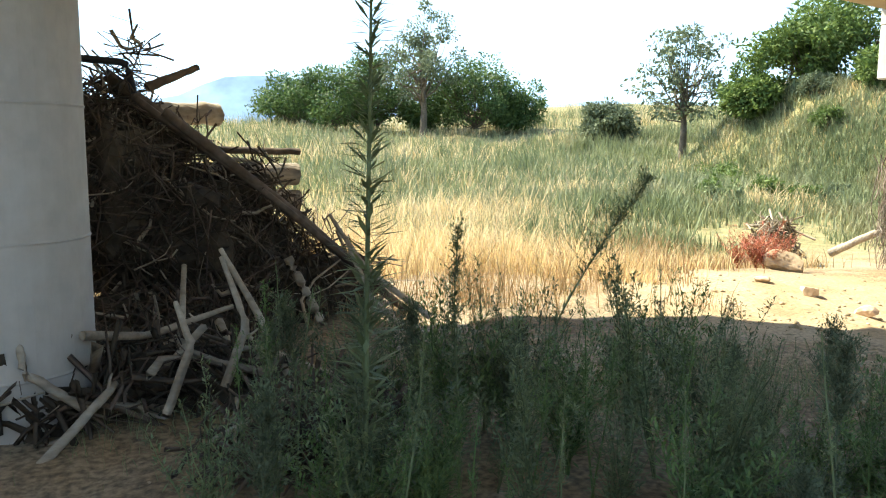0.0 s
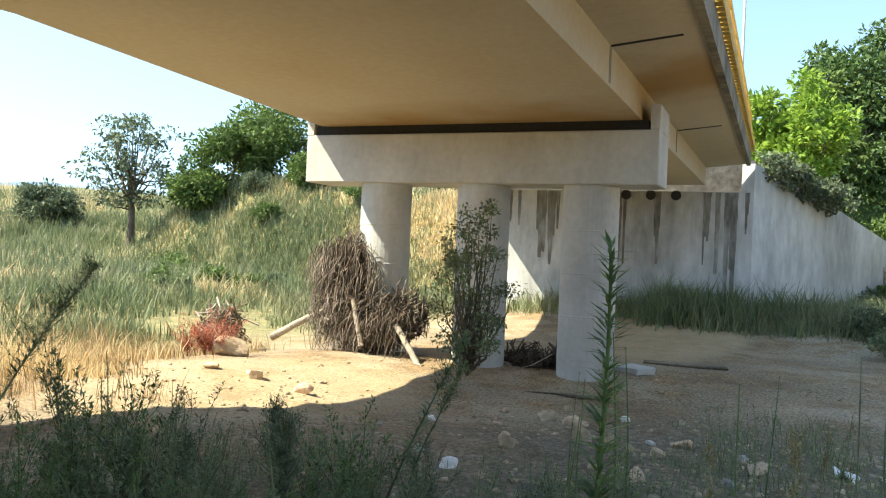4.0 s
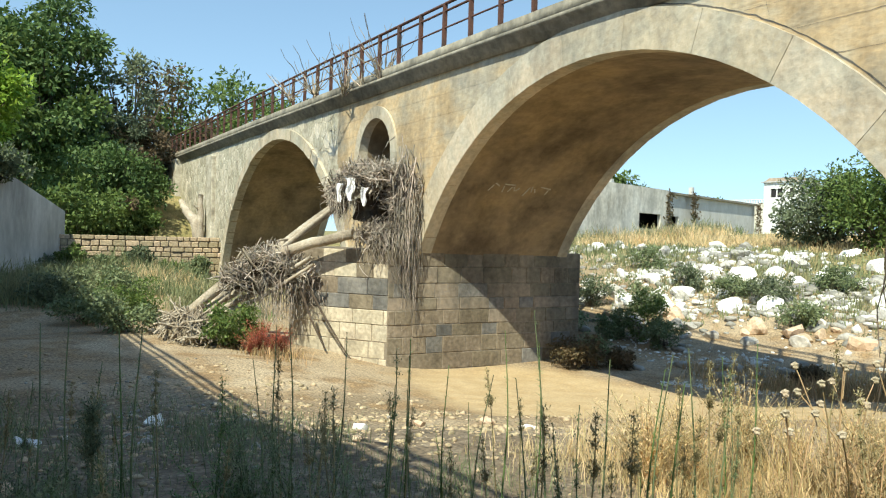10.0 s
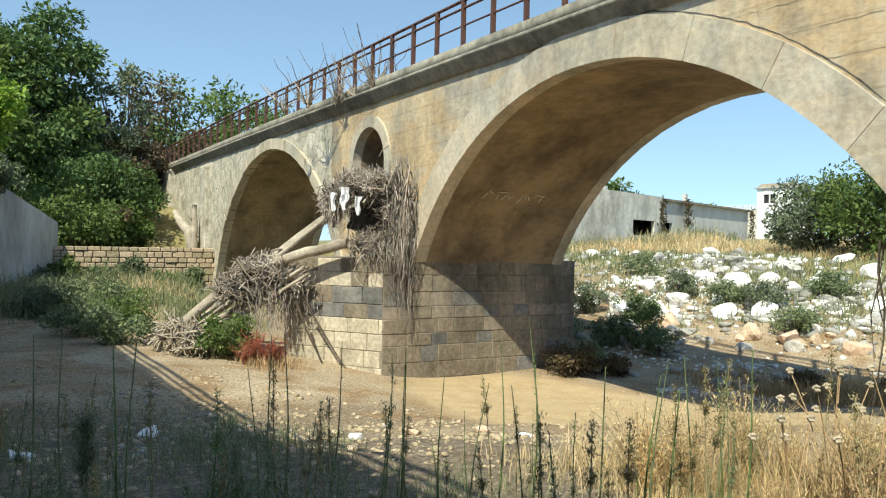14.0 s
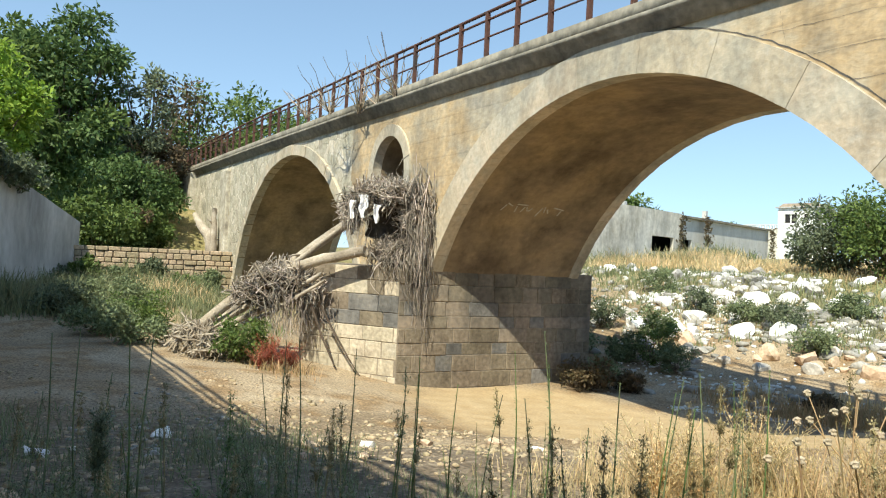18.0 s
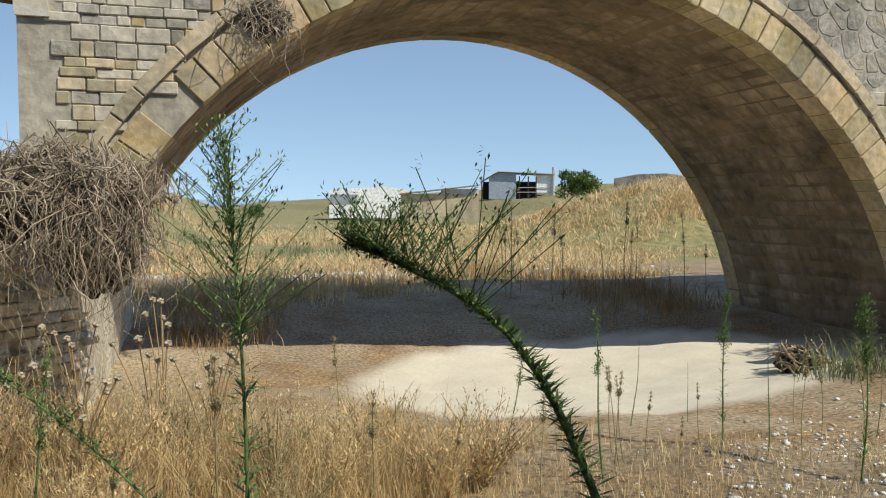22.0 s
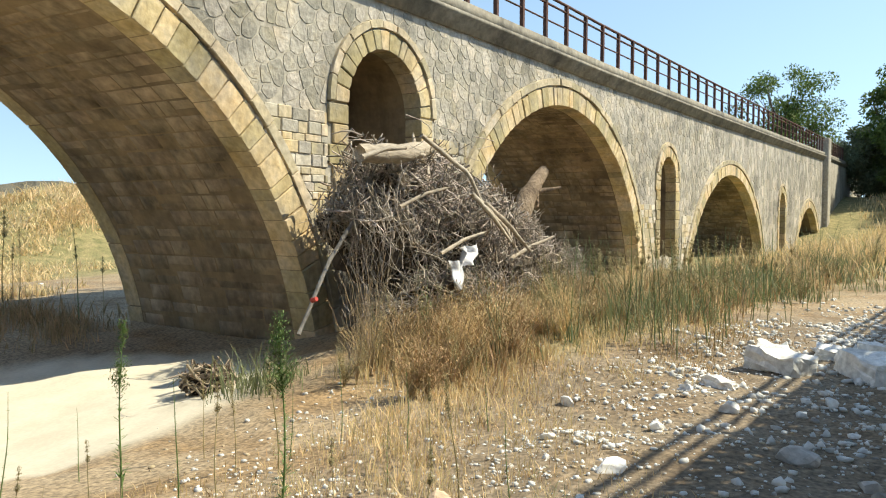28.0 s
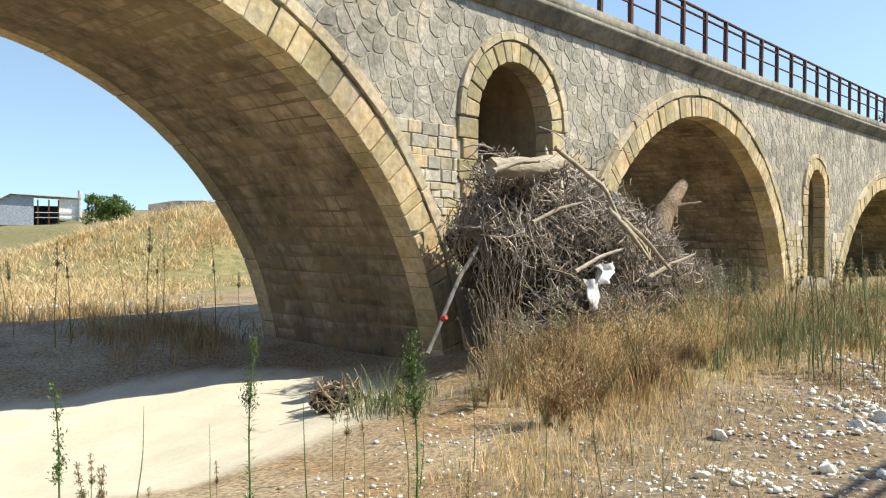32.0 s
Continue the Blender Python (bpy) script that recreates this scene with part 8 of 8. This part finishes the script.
    for i in range(40):
        low.append((rs.uniform(118, 84), rs.uniform(2.6, 4.6), rs.uniform(0.4, 0.75)))
    for i in range(8):
        low.append((rs.uniform(153, 126), rs.uniform(3.4, 5.6), rs.uniform(0.95, 1.35)))
    for i in range(62):
        low.append((rs.uniform(112, 66), rs.uniform(2.5, 4.4), rs.uniform(0.45, 0.8)))
    for i in range(10):
        low.append((rs.uniform(60, 20), rs.uniform(2.6, 3.4), rs.uniform(0.4, 0.7)))
    for h, d, s in low:
        x, y = polar(h, d)
        if math.hypot(x + 0.0, y + 5.25) < 0.8:
            continue
        ob = copy_thing(rs.choice(leafy), pose(0, 0, 0))
        ob.matrix_basis = pose(x, y, gz(x, y) - 0.02, rs.uniform(-8, 8), rs.uniform(-8, 8), rs.uniform(0, 360)) @ Matrix.Scale(s, 4)
    dry = [bushy_weed(0.7, 50, M_BROWN_DRY, 26, 0.6, 0.06, 34, *DRY), bushy_weed(0.7, 51, M_STRAW, 30, 0.6, 0.06, 36, *DRY), bushy_weed(0.85, 52, M_WEED_DRY, 24, 0.45, 0.055, 36, *DRY), bushy_weed(1.15, 53, M_WEED, 7, 0.18, 0.045, 40, *DRY)]
    for ob, lb in zip(dry, ("rust-brown dry branching weed", "straw-coloured dry branching weed", "half-dry olive branching weed", "thin half-dry olive weed")):
        ob["label"] = lb + " before the driftwood heap"
    for i in range(105):
        x = rs.uniform(6.9, 17.5)
        y = rs.uniform(4.9, 6.3) - 0.02 * (x - 7)
        ob = copy_thing(dry[rs.choice((0, 0, 1, 1, 2, 3))], pose(0, 0, 0))
        ob.matrix_basis = pose(x, y, gz(x, y) - 0.02, rs.uniform(-10, 10), rs.uniform(-10, 10), rs.uniform(0, 360)) @ Matrix.Scale(rs.uniform(0.55, 1.1), 4)
    for i in range(34):
        x = rs.uniform(17, 42)
        y = rs.uniform(3.4, 6.0) - 0.05 * (x - 17)
        ob = copy_thing(dry[rs.choice((0, 1, 2, 2, 3, 3))], pose(0, 0, 0))
        ob.matrix_basis = pose(x, y, gz(x, y) - 0.02, rs.uniform(-10, 10), rs.uniform(-10, 10), rs.uniform(0, 360)) @ Matrix.Scale(rs.uniform(0.7, 1.4), 4)
        ob["label"] = "dry branching weed in the roadside grass"
    for i in range(52):
        x, y = rs.uniform(-4.4, 1.9), rs.uniform(3.7, 5.4)
        ob = copy_thing(dry[rs.choice((0, 1, 1, 1, 2))], pose(0, 0, 0))
        ob.matrix_basis = pose(x, y, gz(x, y) - 0.02, rs.uniform(-14, 14), rs.uniform(-14, 14), rs.uniform(0, 360)) @ Matrix.Scale(rs.uniform(0.6, 1.05), 4)
        ob["label"] = "dry branching weed in the golden grass"
    tall = bushy_weed(1.25, 54, M_BRUSH, 26, 0.28, 0.04, 5, "brush_clump", "brush clumps")
    tall["label"] = "tall bare tan brush stems before the driftwood heap"
    for x, y, sc in ((7.2, 5.9, 0.9), (7.5, 5.95, 1.1), (7.9, 5.9, 0.8), (8.5, 5.6, 0.6), (12.2, 5.5, 0.7)):
        ob = copy_thing(tall, pose(0, 0, 0)) if sc != 1.1 else tall
        ob.matrix_basis = pose(x, y, gz(x, y) - 0.02, 0, 0, 50 * x) @ Matrix.Scale(sc, 4)
    for j, ob in enumerate(dry):
        x, y = 8.2 + 1.4 * j, 5.6
        ob.matrix_basis = pose(x, y, gz(x, y) - 0.02)
    for j, ob in enumerate(leafy):
        x, y = polar(170 - 12 * j, 3.0)
        ob.matrix_basis = pose(x, y, gz(x, y) - 0.02)
    for j, ob in enumerate(kinds):
        x, y = polar(60 + 4 * j, 4.2)
        ob.matrix_basis = pose(x, y, gz(x, y) - 0.02) @ Matrix.Scale(0.8, 4)


M_LEAF_WEED = mat("fresh_weed_green", [(0.12, 0.19, 0.065), (0.17, 0.25, 0.09)], 0.8, 5, rough=0.6, bump=0, island=0.3, leaf=0.3)
build_weeds()


def build_red_weeds():
    for i, (h, d, s) in enumerate(((131.3, 13.6, 0.75), (130.0, 13.9, 0.6), (132.4, 14.2, 0.6), (130.8, 13.2, 0.5), (73.3, 17.6, 0.7), (72.3, 17.4, 0.6), (71.6, 17.5, 0.5), (73.9, 17.2, 0.5))):
        ob = bushy_weed(1.0, 400 + i, M_RED, 20, 0.6, 0.11, 80, "dock_plant", "dock plants")
        ob["label"] = "rust-red dried dock plant on the sand"
        place(ob, h, d, 0, s * 1.15)


build_red_weeds()


def build_thistles():
    # dry round seed heads on thin stalks before the broken pier
    rng = np.random.default_rng(8)
    head = bmesh.new()
    bmesh.ops.create_icosphere(head, subdivisions=2, radius=0.022)
    for v in head.verts:
        v.co *= 1 + 0.25 * math.sin(40 * v.co.x * 10) * math.cos(37 * v.co.y * 10)
    hm = bpy.data.meshes.new("seed_head")
    head.to_mesh(hm)
    head.free()
    hm.materials.append(M_SEED)
    for i in range(26):
        h, d = (rng.uniform(6, 40), rng.uniform(4.2, 5.6)) if i < 22 else (rng.uniform(-6, 2), rng.uniform(4.5, 5.5))
        x, y = polar(h, d)
        ht = rng.uniform(0.7, 1.15)
        n = 5
        tips = np.stack([rng.normal(size=n) * 0.14, rng.normal(size=n) * 0.14, ht * rng.uniform(0.75, 1.0, n)], -1)
        t = np.linspace(0, 1, 5)[None, :, None]
        path = tips[:, None] * np.concatenate([t ** 2, t ** 2, t], -1)
        ob = thing("thistle", "dry brown thistle with round pale seed heads", "thistle", (x, y, gz(x, y)), group="thistles")
        put("stalk", np_mesh("stalk", *tubes(path, np.full((n, 5), 0.004), 4)), M_BROWN_DRY, ob)
        for q in tips:
            put("seed_head", hm, None, ob, m=pose(*q))


M_SEED = mat("seed_head", [(0.34, 0.27, 0.18), (0.50, 0.43, 0.32)], 20, 60, bump=0.6, vary=0.2)
build_thistles()


# ---- facing stones of the bridge ----
def cell(seed, others, half):
    """The patch of wall nearer to seed than to any of the others, as a polygon."""
    poly = [(seed[0] - half, seed[1] - half), (seed[0] + half, seed[1] - half), (seed[0] + half, seed[1] + half), (seed[0] - half, seed[1] + half)]
    for o in others:
        mx, mz = (seed[0] + o[0]) / 2, (seed[1] + o[1]) / 2
        nx, nz = o[0] - seed[0], o[1] - seed[1]
        out = []
        for i, p in enumerate(poly):
            q = poly[(i + 1) % len(poly)]
            a = (p[0] - mx) * nx + (p[1] - mz) * nz
            b = (q[0] - mx) * nx + (q[1] - mz) * nz
            if a <= 0:
                out.append(p)
            if a * b < 0:
                t = a / (a - b)
                out.append((p[0] + (q[0] - p[0]) * t, p[1] + (q[1] - p[1]) * t))
        poly = out
        if len(poly) < 3:
            return []
    return poly


def ring_depth(x, z):
    """How far a place on the wall lies outside the nearest opening (negative: inside it)."""
    best = 9.0
    for cx, cz, r in ARCHES:
        d = math.hypot(x - cx, z - cz) - r
        best = min(best, d)
    for cx, hw, zs, sill in DOORS:
        d = math.hypot(x - cx, z - zs) - hw if z > zs else (abs(x - cx) - hw if z > sill else 9.0)
        best = min(best, d)
    return best


def stone_verts(poly, proud, gap, rs):
    cx = sum(p[0] for p in poly) / len(poly)
    cz = sum(p[1] for p in poly) / len(poly)
    r = max(math.hypot(p[0] - cx, p[1] - cz) for p in poly)
    k1, k2 = 1 - gap / r, 1 - (gap + 0.014) / r
    n = len(poly)
    out = rs.uniform(0.6, 1.2) * proud
    v = [((p[0] - cx) * k1, 0.03, (p[1] - cz) * k1) for p in poly] + [((p[0] - cx) * k2, -out * rs.uniform(0.75, 1.1), (p[1] - cz) * k2) for p in poly]
    f = [tuple(range(n, 2 * n))] + [(i, (i + 1) % n, n + (i + 1) % n, n + i) for i in range(n)]
    return (cx, cz), v, f


def rubble_wall(x0, x1, z_low, step, seed, m_part, m_rest, limit, near, blocks=()):
    """Irregular facing stones: the nearest as parts, the rest joined."""
    rs = random.Random(seed)
    rows = []
    z = z_low
    j = 0
    while z < 5.6:
        x = x0 + (step / 2 if j % 2 else 0)
        while x < x1:
            rows.append((x + rs.uniform(-0.44, 0.44) * step, z + rs.uniform(-0.44, 0.44) * step))
            x += step
        z += step * 0.84
        j += 1
    pts = np.array(rows)
    rv, rf, n = [], [], 0
    made = 0
    order = sorted(range(len(rows)), key=lambda i: abs(rows[i][0] - near))
    for i in order:
        p = rows[i]
        if p[1] > top_z(p[0]) - 0.06 or ring_depth(*p) < 0.42 or p[0] < x0 or p[0] > x1:
            continue
        if any(a < p[0] < b and c < p[1] < d for a, b, c, d in blocks):
            continue
        d = np.hypot(*(pts - np.array(p)).T)
        nb = np.argsort(d)[1:13]
        poly = cell(p, [rows[k] for k in nb], step * 0.72)
        if len(poly) < 3:
            continue
        poly = [(q[0], min(q[1], top_z(q[0]) - 0.03)) for q in poly]
        worn = []
        for k, q in enumerate(poly):
            for o in (poly[k - 1], poly[(k + 1) % len(poly)]):
                w = rs.uniform(0.12, 0.26)
                worn.append((q[0] + (o[0] - q[0]) * w, q[1] + (o[1] - q[1]) * w))
        poly = worn
        (cx, cz), v, f = stone_verts(poly, 0.010, 0.0035, rs)
        if made < limit:
            me = bpy.data.meshes.new("rubble_stone")
            me.from_pydata(v, [], f)
            put("rubble_stone", me, m_part, stone_bridge, m=pose(cx, D, cz))
            made += 1
        else:
            rv.extend([(q[0] + cx, q[1] + D, q[2] + cz) for q in v])
            rf.extend([tuple(k + n for k in q) for q in f])
            n += len(v)
    if rv:
        me = bpy.data.meshes.new("rubble_facing")
        me.from_pydata(rv, [], rf)
        ob = put("rubble_facing", me, m_rest, stone_bridge)
        ob["kind"] = "stuff"


BLOCKS = [(-1.6, 1.6, 1.2, 3.75), (7.6, 9.75, 0.2, 3.1), (12.1, 13.6, 1.2, 2.9), (23.3, 25.3, 0.3, 1.9), (27.3, 28.9, 0.2, 1.7)]
rubble_wall(-1.5, 33.0, 0.4, 0.27, 3, M_GREY_STONE, M_GREY_ISLES, 300, 4.0, BLOCKS)
rubble_wall(33.2, 60.0, -0.4, 0.55, 4, M_GREY_STONE, M_GREY_ISLES, 0, 33.0)
M_PALE_ISLES = mat("pale_rubble", [(0.30, 0.27, 0.21), (0.44, 0.40, 0.31), (0.52, 0.48, 0.40)], 1.8, 10, bump=0.5, island=0.22)
rubble_wall(-44.0, -21.4, -0.4, 0.42, 5, M_PALE_STONE, M_PALE_ISLES, 0, -22.0)


M_LIGHT_STONE = mat("whitish_dressed_stone", [(0.44, 0.40, 0.32), (0.56, 0.51, 0.42), (0.50, 0.44, 0.33)], 1.9, 12, bump=0.5, vary=0.2, grainy=0.2, blot=0.35)


def squared_wall(x0, x1, z0, z1, course, length, seed):
    """Squared stones in courses beside the arches, each a part."""
    rs = random.Random(seed)
    meshes = {}
    z = z0
    row = 0
    while z < z1:
        h = course * rs.choice((0.75, 1.0, 1.25))
        x = x0 - rs.uniform(0, 0.5) * length * (row % 2)
        while x < x1:
            w = length * rs.choice((0.6, 0.9, 1.2, 1.5))
            a, b = max(x, x0), min(x + w, x1)
            x += w
            if b - a < 0.07 or ring_depth((a + b) / 2, z + h / 2) < 0.38:
                continue
            key = (round(b - a, 2), round(h, 2))
            if key not in meshes:
                bm = boxes((0.004, key[0] - 0.004, -0.022, 0.03, 0.004, key[1] - 0.004), bevel=0.010)
                bmesh.ops.recalc_face_normals(bm, faces=bm.faces)
                meshes[key] = bpy.data.meshes.new("squared_stone")
                bm.to_mesh(meshes[key])
                bm.free()
                meshes[key].materials.append(M_YELLOW_STONE)
            ob = put("squared_stone", meshes[key], None, stone_bridge, m=pose(a, D + rs.uniform(-0.014, 0.012), z + rs.uniform(-0.006, 0.006), 0, rs.uniform(-1.2, 1.2), 0))
            m = rs.choice((M_YELLOW_STONE, M_PALE_STONE, M_PALE_STONE, M_GREY_STONE, M_LIGHT_STONE, M_LIGHT_STONE))
            if m is not M_YELLOW_STONE:
                ob.material_slots[0].link = "OBJECT"
                ob.material_slots[0].material = m
        z += h
        row += 1


squared_wall(-1.56, 1.6, 1.2, 3.75, 0.13, 0.22, 1)
squared_wall(7.6, 9.72, 0.2, 3.1, 0.14, 0.22, 2)
squared_wall(12.4, 13.6, 1.2, 2.9, 0.19, 0.28, 3)
squared_wall(23.3, 25.2, 0.3, 1.9, 0.22, 0.32, 4)
squared_wall(27.4, 28.9, 0.2, 1.7, 0.22, 0.32, 5)


# ---- cracks and pour lines in the concrete ----
def crack(pts, w, seed):
    rs = random.Random(seed)
    fine = []
    for (xa, za), (xb, zb) in zip(pts, pts[1:]):
        k = max(2, int(math.hypot(xb - xa, zb - za) / 0.12))
        for i in range(k):
            t = i / k
            fine.append((xa + (xb - xa) * t + rs.uniform(-0.012, 0.012), za + (zb - za) * t + rs.uniform(-0.009, 0.009)))
    fine.append(pts[-1])
    bm = bmesh.new()
    up, dn = [], []
    for x, z in fine:
        h = w * rs.uniform(0.3, 1.2) / 2
        up.append(bm.verts.new((x + h * 0.3, D - 0.006, z + h)))
        dn.append(bm.verts.new((x - h * 0.3, D - 0.006, z - h)))
    for i in range(len(fine) - 1):
        bm.faces.new([up[i], up[i + 1], dn[i + 1], dn[i]])
    part("crack", bm, M_DARK_GAP, stone_bridge, "dark crack in the concrete")


def build_cracks():
    cx, cz, r = ARCHES[1]
    arc = [(cx + (r + 0.66) * math.sin(a), cz + (r + 0.66) * math.cos(a)) for a in np.linspace(0.05, 0.92, 12)]
    crack(arc, 0.022, 1)
    arc = [(cx + (r + 0.65) * math.sin(a), cz + (r + 0.65) * math.cos(a)) for a in np.linspace(-0.9, -0.2, 10)]
    crack(arc, 0.010, 2)
    for i, (xa, za, xb, zb) in enumerate(((-7.2, 4.75, -3.9, 4.62), (-6.4, 4.35, -3.8, 4.28), (-5.9, 3.95, -4.0, 3.85), (-4.9, 3.0, -3.95, 2.98), (-6.9, 5.0, -6.75, 4.2))):
        crack([(xa, za), ((xa + xb) / 2, (za + zb) / 2 + 0.03), (xb, zb)], 0.006, 10 + i)


build_cracks()


# ---- end pilaster and approach wall of the old bridge ----
part("end_pilaster", boxes((59.6, 60.8, D - 0.35, D + 0.4, -1.0, 7.1), bevel=0.05), M_GREY_WALL, stone_bridge, "tall grey end pilaster")
part("approach_wall", boxes((60.8, 84.0, D - 0.1, D + 0.5, -1.0, 5.7)), M_GREY_WALL, stone_bridge, "plain grey approach wall")


# ---- faded paint on the vault of the second arch ----
def build_paint():
    cx, cz, r = ARCHES[1]
    rs = random.Random(8)
    pale = mat("faded_white_paint", [(0.36, 0.33, 0.27), (0.48, 0.45, 0.38)], 3, 20, bump=0)
    for y, up, high, wide, turn in ((9.55, 0.0, 0.20, 0.03, -25), (9.68, 0.10, 0.16, 0.03, 60), (9.88, -0.02, 0.18, 0.03, 5), (10.0, 0.12, 0.30, 0.03, 88), (10.06, -0.02, 0.16, 0.035, -20), (10.17, 0.0, 0.14, 0.03, 25), (10.26, -0.01, 0.12, 0.03, -35), (10.52, -0.06, 0.28, 0.035, -18), (10.64, 0.02, 0.18, 0.03, 10), (10.74, -0.02, 0.14, 0.03, 30), (11.0, 0.08, 0.30, 0.03, 80), (11.08, -0.05, 0.16, 0.03, -10)):
        a = radians(-43.5) + up / r
        out = Vector((math.sin(a), 0, math.cos(a)))
        along = Vector((0, 1, 0))
        rise = along.cross(out)
        rise = rise if rise.z > 0 else -rise
        ob = part("paint_stroke", boxes((-wide / 2, wide / 2, -high / 2, high / 2, -0.003, 0.003)), pale, stone_bridge)
        turned = Matrix((along, rise, along.cross(rise))).transposed().to_4x4() @ Matrix.Rotation(radians(turn), 4, "Z")
        ob.matrix_basis = Matrix.Translation(Vector((cx, y, cz)) + out * (r - 0.03)) @ turned


build_paint()
